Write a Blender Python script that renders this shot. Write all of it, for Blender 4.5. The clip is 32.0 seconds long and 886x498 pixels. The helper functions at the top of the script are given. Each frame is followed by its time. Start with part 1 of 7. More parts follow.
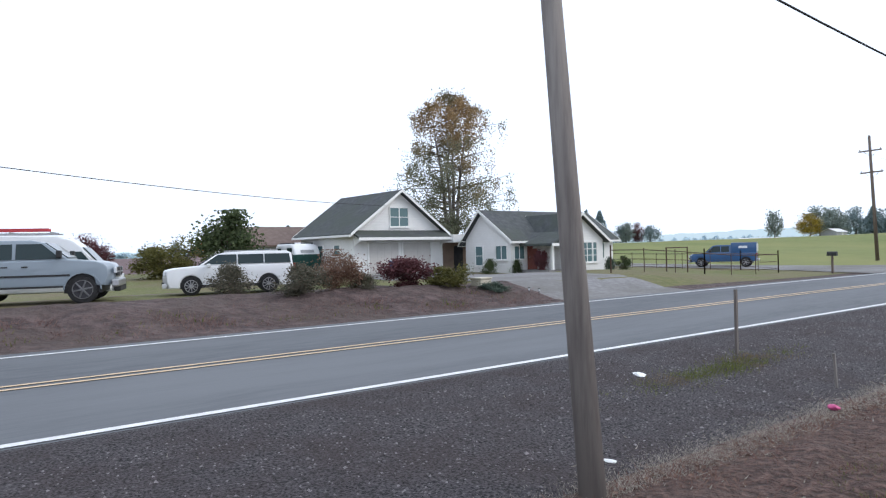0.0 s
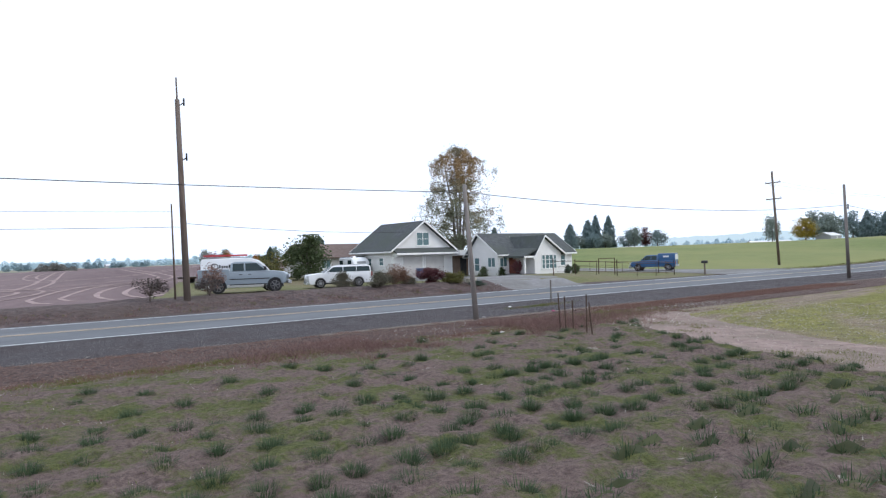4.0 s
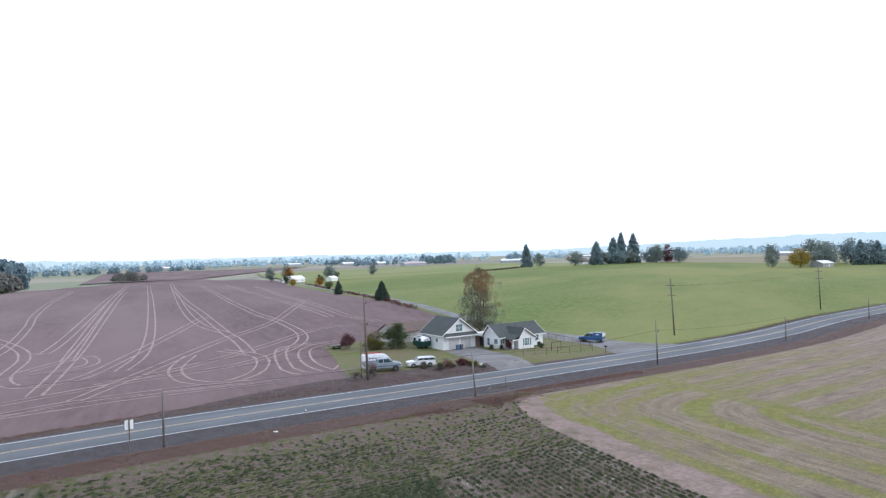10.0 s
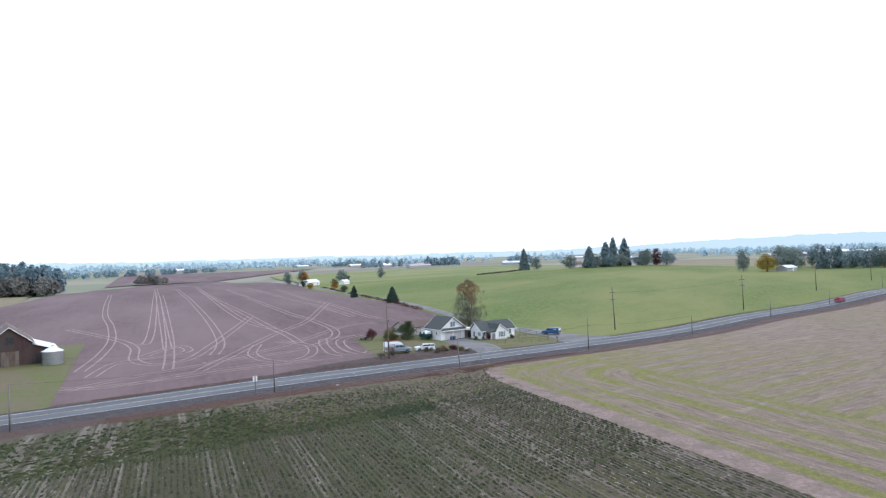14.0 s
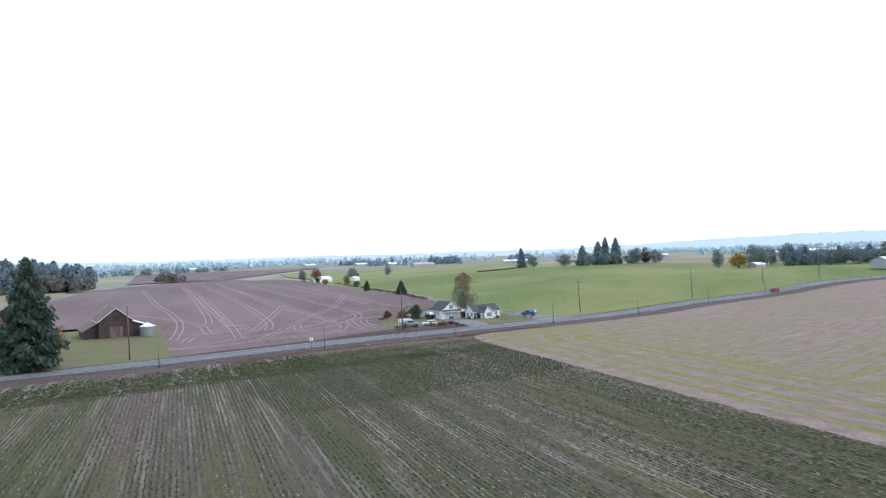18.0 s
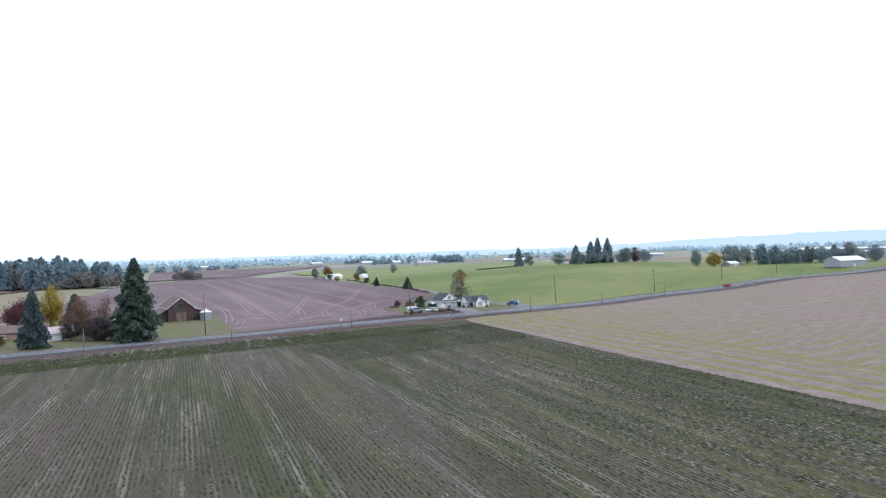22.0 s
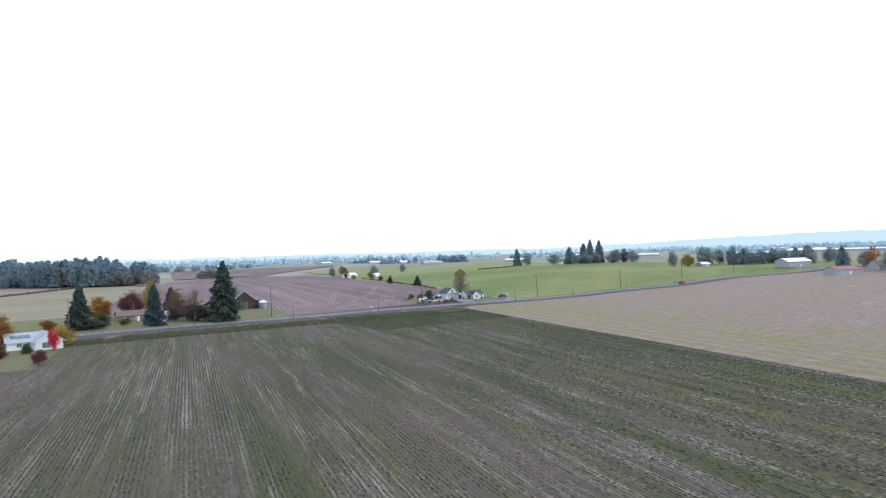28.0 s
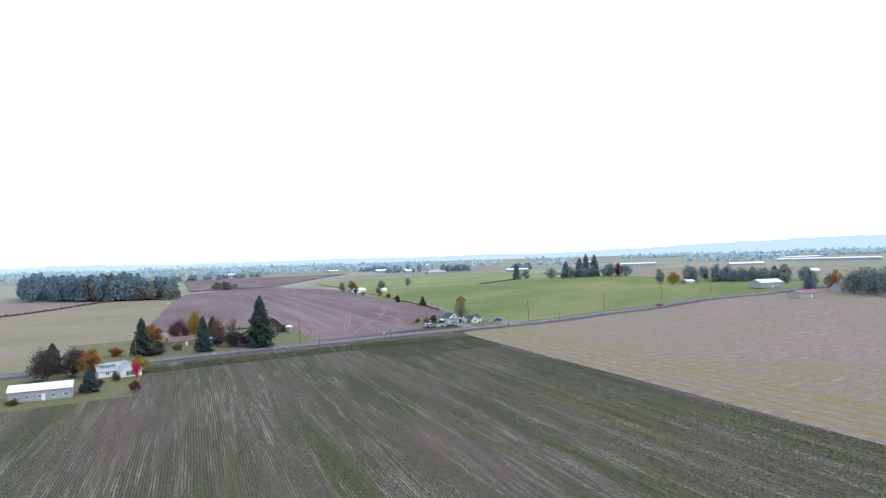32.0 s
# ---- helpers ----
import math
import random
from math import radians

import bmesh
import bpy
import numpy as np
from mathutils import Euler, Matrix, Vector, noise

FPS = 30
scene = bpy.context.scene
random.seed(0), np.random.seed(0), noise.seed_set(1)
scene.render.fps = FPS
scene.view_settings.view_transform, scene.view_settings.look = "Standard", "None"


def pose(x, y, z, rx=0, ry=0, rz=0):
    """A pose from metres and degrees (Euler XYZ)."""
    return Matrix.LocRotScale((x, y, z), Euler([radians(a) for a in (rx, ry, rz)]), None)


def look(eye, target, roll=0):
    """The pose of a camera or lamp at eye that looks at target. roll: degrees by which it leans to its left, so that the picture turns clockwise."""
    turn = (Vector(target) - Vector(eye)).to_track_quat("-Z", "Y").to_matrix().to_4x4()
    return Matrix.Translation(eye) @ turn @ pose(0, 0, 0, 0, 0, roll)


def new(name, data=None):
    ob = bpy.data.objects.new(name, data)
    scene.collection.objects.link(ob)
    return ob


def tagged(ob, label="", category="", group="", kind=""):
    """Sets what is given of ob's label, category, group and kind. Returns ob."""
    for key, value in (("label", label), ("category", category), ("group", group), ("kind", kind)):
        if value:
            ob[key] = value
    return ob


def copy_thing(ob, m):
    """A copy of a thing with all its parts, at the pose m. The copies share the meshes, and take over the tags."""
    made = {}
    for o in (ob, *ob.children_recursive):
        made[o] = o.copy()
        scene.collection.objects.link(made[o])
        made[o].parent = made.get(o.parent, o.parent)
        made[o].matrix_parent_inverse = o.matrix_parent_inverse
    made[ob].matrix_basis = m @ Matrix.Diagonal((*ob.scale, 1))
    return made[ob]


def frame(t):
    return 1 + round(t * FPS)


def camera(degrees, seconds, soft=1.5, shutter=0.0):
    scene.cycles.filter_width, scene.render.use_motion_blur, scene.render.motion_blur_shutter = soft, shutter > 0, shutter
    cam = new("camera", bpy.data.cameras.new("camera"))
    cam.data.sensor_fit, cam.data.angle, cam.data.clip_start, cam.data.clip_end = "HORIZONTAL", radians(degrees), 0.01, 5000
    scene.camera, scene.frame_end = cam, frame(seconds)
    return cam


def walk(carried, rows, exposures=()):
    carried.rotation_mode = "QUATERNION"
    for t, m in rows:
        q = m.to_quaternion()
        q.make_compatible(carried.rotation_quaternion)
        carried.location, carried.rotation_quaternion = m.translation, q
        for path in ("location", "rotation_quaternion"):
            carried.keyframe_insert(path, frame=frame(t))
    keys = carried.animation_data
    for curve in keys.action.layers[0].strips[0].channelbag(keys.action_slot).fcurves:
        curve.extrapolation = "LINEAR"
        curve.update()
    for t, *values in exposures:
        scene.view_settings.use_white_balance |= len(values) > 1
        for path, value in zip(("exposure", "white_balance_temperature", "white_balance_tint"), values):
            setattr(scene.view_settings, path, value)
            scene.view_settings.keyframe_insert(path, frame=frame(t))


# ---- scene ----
# The road runs along x; the flight starts beside it and backs away over the fields.
cam = camera(67.0, 32.0, soft=1.2)
PATH = [
    (0, -2.67, -11.33, 1.93, -39.25, 0.10, 1.42),
    (0.5, -4.59, -13.77, 1.87, -39.26, 0.15, 1.46),
    (1, -6.62, -16.26, 1.81, -39.19, 0.18, 1.52),
    (1.5, -8.39, -18.47, 1.67, -39.11, 0.25, 1.61),
    (2, -9.96, -20.44, 1.56, -39.07, 0.29, 1.73),
    (2.5, -11.48, -22.36, 1.47, -39.04, 0.33, 1.86),
    (4.5, -17.88, -30.71, 3.65, -37.37, 0.50, 1.80),
    (5, -20.19, -33.41, 5.08, -36.64, 0.39, 1.74),
    (5.5, -22.55, -36.53, 6.12, -36.16, 0.36, 1.66),
    (6, -25.21, -39.93, 7.19, -35.88, 0.38, 1.61),
    (6.5, -27.94, -43.77, 8.19, -35.62, 0.41, 1.60),
    (7, -30.87, -47.82, 9.22, -35.45, 0.44, 1.63),
    (7.5, -33.94, -51.99, 10.28, -35.30, 0.46, 1.64),
    (8, -36.93, -56.33, 11.52, -35.12, 0.47, 1.63),
    (8.5, -39.97, -60.77, 12.91, -34.95, 0.46, 1.59),
    (9, -43.05, -65.34, 14.47, -34.90, 0.44, 1.55),
    (9.5, -45.96, -69.89, 16.03, -34.85, 0.46, 1.53),
    (10, -48.94, -74.50, 17.73, -34.78, 0.46, 1.52),
    (10.5, -52.14, -79.34, 19.59, -34.76, 0.46, 1.52),
    (11, -55.36, -84.25, 21.30, -34.74, 0.47, 1.53),
    (11.5, -58.32, -88.92, 21.85, -34.67, 0.46, 1.56),
    (12, -61.33, -93.64, 21.95, -34.61, 0.48, 1.58),
    (12.5, -64.40, -98.41, 21.86, -34.53, 0.50, 1.58),
    (13, -67.56, -103.31, 21.83, -34.48, 0.54, 1.58),
    (13.5, -70.49, -108.24, 21.83, -34.42, 0.52, 1.62),
    (14, -73.58, -113.34, 21.79, -34.36, 0.48, 1.69),
    (14.5, -76.82, -118.55, 21.84, -34.34, 0.45, 1.74),
    (16.5, -89.86, -138.60, 21.55, -34.20, 0.45, 1.82),
    (17, -93.24, -143.55, 21.58, -34.19, 0.43, 1.81),
    (17.5, -96.53, -148.45, 21.43, -34.16, 0.42, 1.79),
    (18, -99.64, -153.26, 21.41, -34.05, 0.42, 1.79),
    (18.5, -102.85, -158.50, 21.40, -34.03, 0.43, 1.79),
    (19, -106.00, -163.79, 21.54, -33.95, 0.43, 1.81),
    (19.5, -109.05, -168.75, 21.45, -33.89, 0.40, 1.77),
    (20, -112.33, -174.00, 21.68, -33.87, 0.36, 1.73),
    (20.5, -115.78, -179.41, 21.91, -33.81, 0.33, 1.70),
    (21, -119.15, -184.70, 22.09, -33.82, 0.29, 1.70),
    (21.5, -122.40, -189.64, 22.16, -33.79, 0.28, 1.71),
    (22, -125.82, -194.64, 22.21, -33.76, 0.29, 1.71),
    (22.5, -129.17, -199.46, 21.98, -33.74, 0.31, 1.72),
    (23, -132.39, -204.20, 21.66, -33.71, 0.31, 1.73),
    (23.5, -135.73, -209.51, 21.67, -33.67, 0.30, 1.72),
    (24, -139.01, -214.90, 21.87, -33.61, 0.28, 1.71),
    (24.5, -142.25, -220.25, 21.99, -33.54, 0.25, 1.70),
    (25, -145.42, -225.45, 22.11, -33.47, 0.24, 1.68),
    (25.5, -148.58, -230.63, 22.22, -33.42, 0.26, 1.65),
    (27.5, -161.57, -249.14, 22.78, -33.30, 0.27, 1.70),
    (28, -164.80, -253.67, 24.20, -33.34, 0.25, 1.67),
    (28.5, -167.96, -258.15, 25.83, -33.33, 0.24, 1.65),
    (29, -171.03, -262.60, 27.72, -33.33, 0.23, 1.63),
    (29.5, -174.08, -267.17, 29.78, -33.32, 0.22, 1.61),
    (30, -177.16, -271.96, 32.02, -33.29, 0.24, 1.60),
    (30.5, -180.29, -277.07, 34.08, -33.24, 0.26, 1.60),
    (31, -183.49, -282.50, 36.05, -33.18, 0.29, 1.62),
    (31.5, -186.79, -288.25, 37.92, -33.09, 0.38, 1.67),
    (32, -190.17, -294.26, 39.73, -33.02, 0.48, 1.73),
]
walk(cam, [(t, pose(x, y, z, 90 + pitch, roll, yaw)) for t, x, y, z, yaw, pitch, roll in PATH],
     [(0.0, 0.0, 6500, 10), (5.0, 0.02, 6450, 10), (9.0, 0.05, 6300, 10), (14.0, 0.08, 6200, 10), (32.0, 0.1, 6100, 10)])

# ---- light ----
world = bpy.data.worlds.new("hazy_sky")
scene.world = world
world.use_nodes = True
wn, wl = world.node_tree.nodes, world.node_tree.links
bg = wn["Background"]
sky = wn.new("ShaderNodeTexSky")
sky.sky_type = "NISHITA"
sky.sun_disc = False
sky.sun_elevation, sky.sun_rotation = radians(37), radians(135)
sky.air_density, sky.dust_density, sky.ozone_density = 1.0, 4.0, 2.0
veil = wn.new("ShaderNodeMixRGB")
veil.inputs[0].default_value = 0.84
veil.inputs[2].default_value = (9.4, 10.5, 12.5, 1)
wl.new(sky.outputs[0], veil.inputs[1])
wl.new(veil.outputs[0], bg.inputs[0])
bg.inputs[1].default_value = 0.127
sun = new("sun", bpy.data.lights.new("sun", "SUN"))
sun.data.energy, sun.data.angle, sun.data.color = 1.1, radians(16), (1.0, 0.98, 0.95)
sun.matrix_world = look((45, -45, 48), (0, 0, 0))


# ---- materials ----
def material(name, rough=0.8, metal=0.0, spec=0.3):
    m = bpy.data.materials.new(name)
    m.use_nodes = True
    b = m.node_tree.nodes["Principled BSDF"]
    b.inputs["Roughness"].default_value = rough
    b.inputs["Metallic"].default_value = metal
    b.inputs["Specular IOR Level"].default_value = spec
    return m, m.node_tree.nodes, m.node_tree.links, b


def coords(n, l, turn=0.0, stretch=(1, 1, 1)):
    g = n.new("ShaderNodeNewGeometry")
    r = n.new("ShaderNodeMapping")
    r.vector_type = "TEXTURE"
    r.inputs["Rotation"].default_value = (0, 0, turn)
    r.inputs["Scale"].default_value = stretch
    l.new(g.outputs["Position"], r.inputs[0])
    return r.outputs[0]


def noise_fac(n, l, co, scale, detail=4.0, rough=0.6, lo=0.35, hi=0.65):
    t = n.new("ShaderNodeTexNoise")
    t.inputs["Scale"].default_value = scale
    t.inputs["Detail"].default_value = detail
    t.inputs["Roughness"].default_value = rough
    l.new(co, t.inputs["Vector"])
    m = n.new("ShaderNodeMapRange")
    m.inputs["From Min"].default_value, m.inputs["From Max"].default_value = lo, hi
    l.new(t.outputs["Fac"], m.inputs["Value"])
    return m.outputs[0]


def mix(n, l, fac, a, b):
    x = n.new("ShaderNodeMixRGB")
    for s, v in zip(x.inputs, (fac, a, b)):
        if hasattr(v, "links"):
            l.new(v, s)
        else:
            s.default_value = v if isinstance(v, float) else (*v, 1)
    return x.outputs[0]


def bumped(n, l, b, height, strength, distance=0.05):
    u = n.new("ShaderNodeBump")
    u.inputs["Strength"].default_value, u.inputs["Distance"].default_value = strength, distance
    l.new(height, u.inputs["Height"])
    l.new(u.outputs[0], b.inputs["Normal"])


def surface(name, c1, c2, fine=8.0, c3=None, broad=0.3, rough=0.85, metal=0.0, bump=0.3, depth=0.02, spec=0.3, stretch=(1, 1, 1), amount=1.0, turn=0.0):
    """A material of two colours in a fine grain, with a third in broad patches."""
    m, n, l, b = material(name, rough, metal, spec)
    co = coords(n, l, turn, stretch)
    f = noise_fac(n, l, co, fine)
    col = mix(n, l, f, c1, c2)
    if c3:
        p = noise_fac(n, l, co, broad, 6.0, 0.65, 0.42, 0.62)
        k = n.new("ShaderNodeMath")
        k.operation = "MULTIPLY"
        k.inputs[1].default_value = amount
        l.new(p, k.inputs[0])
        col = mix(n, l, k.outputs[0], col, c3)
    l.new(col, b.inputs["Base Color"])
    if bump:
        bumped(n, l, b, f, bump, depth)
    return m


def leafy(name, c1, c2, c3=None, patch=0.45):
    """Foliage: each leaf takes its own shade between the colours, and lets some light through."""
    m, n, l, b = material(name, 0.7, 0, 0.2)
    g = n.new("ShaderNodeNewGeometry")
    col = mix(n, l, g.outputs["Random Per Island"], c1, c2)
    if c3:
        p = noise_fac(n, l, g.outputs["Position"], patch, 3.0, 0.5, 0.5, 0.64)
        col = mix(n, l, p, col, c3)
    l.new(col, b.inputs["Base Color"])
    t = n.new("ShaderNodeBsdfTranslucent")
    l.new(col, t.inputs[0])
    s = n.new("ShaderNodeMixShader")
    s.inputs[0].default_value = 0.35
    l.new(b.outputs[0], s.inputs[1])
    l.new(t.outputs[0], s.inputs[2])
    l.new(s.outputs[0], n["Material Output"].inputs[0])
    return m


def glass(name, tint=(0.02, 0.025, 0.03)):
    m, n, l, b = material(name, 0.08, 0, 0.3)
    b.inputs["Base Color"].default_value = (*tint, 1)
    return m


def stubble(name):
    """Cut straw with green regrowth, in strips that follow the field's border and its road side."""
    m, n, l, b = material(name, 0.9, 0, 0.15)
    co = coords(n, l, -0.2169, (1, 1, 1))
    raw = coords(n, l)
    sep, road = n.new("ShaderNodeSeparateXYZ"), n.new("ShaderNodeSeparateXYZ")
    l.new(co, sep.inputs[0])
    l.new(raw, road.inputs[0])

    def calc(op, *vals):
        k = n.new("ShaderNodeMath")
        k.operation = op
        for s, v in zip(k.inputs, vals):
            if hasattr(v, "links"):
                l.new(v, s)
            else:
                s.default_value = v
        return k.outputs[0]

    side = calc("SUBTRACT", sep.outputs[0], 3.4)
    depth = calc("SUBTRACT", -12.0, road.outputs[1])
    warp = noise_fac(n, l, raw, 0.025, 4.0, 0.55, 0.0, 1.0)
    small = noise_fac(n, l, raw, 0.3, 3.0, 0.5, 0.0, 1.0)
    near = n.new("ShaderNodeMath")
    near.operation = "SMOOTH_MIN"
    near.inputs[2].default_value = 12.0
    l.new(side, near.inputs[0])
    l.new(depth, near.inputs[1])
    # the headland along the border is about 27 m wide; past it the strips follow the road
    inner = calc("GREATER_THAN", calc("ADD", side, calc("MULTIPLY", small, 1.4)), 27.0)
    d = calc("ADD", calc("MULTIPLY", depth, inner), calc("MULTIPLY", near.outputs[0], calc("SUBTRACT", 1.0, inner)))
    d = calc("ADD", calc("ADD", d, calc("MULTIPLY", warp, 1.5)), calc("MULTIPLY", small, 0.4))
    v = n.new("ShaderNodeCombineXYZ")
    l.new(d, v.inputs[0])
    l.new(calc("MULTIPLY", calc("ADD", road.outputs[0], road.outputs[1]), 0.035), v.inputs[1])
    wob = noise_fac(n, l, v.outputs[0], 0.11, 3.0, 0.6, 0.0, 1.0)
    wave = calc("SINE", calc("ADD", calc("MULTIPLY", d, 1.12), calc("MULTIPLY", wob, 3.0)))
    strips = calc("ADD", calc("MULTIPLY_ADD", wave, 1.15, 0.12), calc("MULTIPLY", inner, 0.28))
    k0 = n.new("ShaderNodeClamp")
    l.new(strips, k0.inputs[0])
    band = n.new("ShaderNodeMapRange")
    band.inputs["From Min"].default_value, band.inputs["From Max"].default_value = 2.6, 0.8
    l.new(calc("ABSOLUTE", calc("SUBTRACT", side, calc("MULTIPLY_ADD", small, 2.0, 25.0))), band.inputs["Value"])
    v2 = n.new("ShaderNodeCombineXYZ")
    l.new(d, v2.inputs[0])
    l.new(calc("MULTIPLY", calc("ADD", road.outputs[0], road.outputs[1]), 0.12), v2.inputs[1])
    fine = noise_fac(n, l, v2.outputs[0], 1.5, 5.0, 0.7, 0.3, 0.7)
    grain = noise_fac(n, l, raw, 1.0, 7.0, 0.8, 0.36, 0.62)
    broad = noise_fac(n, l, raw, 0.022, 4.0, 0.55, 0.4, 0.58)
    close = n.new("ShaderNodeMapRange")
    close.inputs["From Min"].default_value, close.inputs["From Max"].default_value = 92.0, 20.0
    l.new(side, close.inputs["Value"])
    straw = mix(n, l, fine, (0.12, 0.085, 0.073), (0.41, 0.315, 0.27))
    straw = mix(n, l, calc("MULTIPLY", grain, 0.5), straw, (0.275, 0.205, 0.172))
    green = mix(n, l, grain, (0.14, 0.158, 0.03), (0.28, 0.255, 0.085))
    k = calc("MULTIPLY", k0.outputs[0], calc("MULTIPLY_ADD", close.outputs[0], calc("MULTIPLY_ADD", inner, -0.18, 1.0), calc("MULTIPLY", broad, 0.2)))
    patch = noise_fac(n, l, raw, 0.07, 5.0, 0.65, 0.28, 0.6)
    k = calc("MULTIPLY", calc("MULTIPLY", k, calc("MULTIPLY_ADD", patch, 0.85, 0.3)), calc("MULTIPLY_ADD", grain, 0.45, 0.6))
    wide = noise_fac(n, l, raw, 0.011, 5.0, 0.6, 0.46, 0.62)
    k = calc("MAXIMUM", calc("MAXIMUM", k, calc("MULTIPLY", band.outputs[0], calc("MULTIPLY_ADD", patch, 0.6, 0.35))), calc("MULTIPLY", wide, calc("MULTIPLY_ADD", fine, 0.3, 0.05)))
    corner = n.new("ShaderNodeMapRange")
    corner.inputs["From Min"].default_value, corner.inputs["From Max"].default_value = 26.0, 8.0
    l.new(calc("ADD", calc("MAXIMUM", near.outputs[0], calc("MULTIPLY", side, 0.4)), calc("MULTIPLY", depth, 0.35)), corner.inputs["Value"])
    ragged = noise_fac(n, l, coords(n, l, 0.12, (3.2, 0.8, 1)), 0.3, 7.0, 0.75, 0.45, 0.55)
    k = calc("MAXIMUM", k, calc("MULTIPLY", calc("MULTIPLY", corner.outputs[0], ragged), 0.95))
    dark = noise_fac(n, l, coords(n, l, -0.2169, (1.2, 9, 1)), 0.6, 4.0, 0.6, 0.64, 0.74)
    straw = mix(n, l, calc("MULTIPLY", dark, 0.6), straw, (0.1, 0.078, 0.06))
    pale = noise_fac(n, l, coords(n, l, 0.02, (14, 1.6, 1)), 0.5, 4.0, 0.6, 0.58, 0.74)
    straw = mix(n, l, calc("MULTIPLY", pale, 0.5), straw, (0.46, 0.38, 0.335))
    tiny = noise_fac(n, l, raw, 4.5, 5.0, 0.78, 0.46, 0.62)
    field = mix(n, l, k, straw, green)
    l.new(mix(n, l, calc("MULTIPLY", tiny, 0.45), field, (0.105, 0.085, 0.05)), b.inputs["Base Color"])
    bumped(n, l, b, grain, 0.9, 0.09)
    return m


def crop_soil(name):
    """Soil between the crop rows: grey-brown, with long strips of dry leaf and bare pinkish earth."""
    m, n, l, b = material(name, 0.92, 0, 0.15)
    co = coords(n, l)
    fine = noise_fac(n, l, co, 5.0, 5.0, 0.7, 0.3, 0.7)
    pale = noise_fac(n, l, coords(n, l, -0.2169, (1.1, 26, 1)), 1.0, 5.0, 0.7, 0.46, 0.64)
    wide = noise_fac(n, l, coords(n, l, -0.2169, (5, 90, 1)), 1.0, 4.0, 0.55, 0.42, 0.6)
    pink = noise_fac(n, l, coords(n, l, -0.2169, (30, 110, 1)), 1.0, 4.0, 0.55, 0.44, 0.6)
    soil = mix(n, l, fine, (0.05, 0.042, 0.03), (0.12, 0.098, 0.07))
    weedy = noise_fac(n, l, coords(n, l, -0.2169, (7, 120, 1)), 1.0, 5.0, 0.6, 0.4, 0.58)
    soil = mix(n, l, weedy, soil, mix(n, l, fine, (0.046, 0.05, 0.026), (0.1, 0.102, 0.05)))
    soil = mix(n, l, pink, soil, mix(n, l, fine, (0.085, 0.06, 0.05), (0.17, 0.125, 0.108)))
    lit = mix(n, l, fine, (0.15, 0.125, 0.105), (0.34, 0.29, 0.25))
    f = n.new("ShaderNodeMath")
    f.operation = "MULTIPLY"
    l.new(pale, f.inputs[0])
    l.new(wide, f.inputs[1])
    l.new(mix(n, l, f.outputs[0], soil, lit), b.inputs["Base Color"])
    bumped(n, l, b, fine, 0.9, 0.06)
    return m


def clapboard(name, c1, c2):
    """Painted boards that lap one over the other, with faint weathering."""
    m, n, l, b = material(name, 0.55, 0, 0.3)
    co = coords(n, l)
    w = n.new("ShaderNodeTexWave")
    w.wave_type, w.bands_direction, w.wave_profile = "BANDS", "Z", "SAW"
    w.inputs["Scale"].default_value = 1.75
    l.new(co, w.inputs["Vector"])
    f = noise_fac(n, l, co, 1.2, 5.0, 0.65, 0.35, 0.7)
    l.new(mix(n, l, f, c1, c2), b.inputs["Base Color"])
    bumped(n, l, b, w.outputs["Fac"], 0.7, 0.02)
    return m


def margin(name):
    """Bare brown soil with straw bits and mats of short green grass."""
    m, n, l, b = material(name, 0.92, 0, 0.15)
    co = coords(n, l)
    fine = noise_fac(n, l, co, 11.0, 5.0, 0.7, 0.3, 0.7)
    mid = noise_fac(n, l, co, 1.6, 5.0, 0.65, 0.35, 0.68)
    soil = mix(n, l, fine, (0.055, 0.038, 0.034), (0.25, 0.185, 0.165))
    soil = mix(n, l, mid, soil, (0.165, 0.118, 0.104))
    green = mix(n, l, fine, (0.05, 0.062, 0.02), (0.15, 0.155, 0.058))
    near = noise_fac(n, l, co, 0.8, 8.0, 0.78, 0.47, 0.57)
    col = mix(n, l, near, soil, green)
    l.new(col, b.inputs["Base Color"])
    bumped(n, l, b, fine, 0.9, 0.05)
    return m


MAT = {}
def patchwork(name):
    """Far farmland: fields of tan, brown and green, each with its own grain."""
    m, n, l, b = material(name, 0.9)
    co = coords(n, l, 0.5, (260, 150, 1))
    v = n.new("ShaderNodeTexVoronoi")
    v.voronoi_dimensions = "2D"
    v.distance = "CHEBYCHEV"
    v.inputs["Scale"].default_value = 1.0
    l.new(co, v.inputs["Vector"])
    hue = n.new("ShaderNodeSeparateColor")
    l.new(v.outputs["Color"], hue.inputs[0])
    ramp = n.new("ShaderNodeValToRGB")
    ramp.color_ramp.interpolation = "CONSTANT"
    e = ramp.color_ramp.elements
    e[0].color = (0.27, 0.25, 0.19, 1)
    e[1].position, e[1].color = 0.25, (0.2, 0.22, 0.14, 1)
    for pos, c in ((0.45, (0.29, 0.26, 0.2)), (0.65, (0.21, 0.175, 0.16)), (0.82, (0.24, 0.25, 0.16))):
        k = e.new(pos)
        k.color = (*c, 1)
    l.new(hue.outputs[0], ramp.inputs[0])
    f = noise_fac(n, l, coords(n, l, 0.5, (1, 6, 1)), 0.15, 4.0, 0.6, 0.3, 0.7)
    col = mix(n, l, f, ramp.outputs[0], (0.22, 0.21, 0.16))
    col = mix(n, l, 0.35, ramp.outputs[0], col)
    l.new(col, b.inputs["Base Color"])
    return m


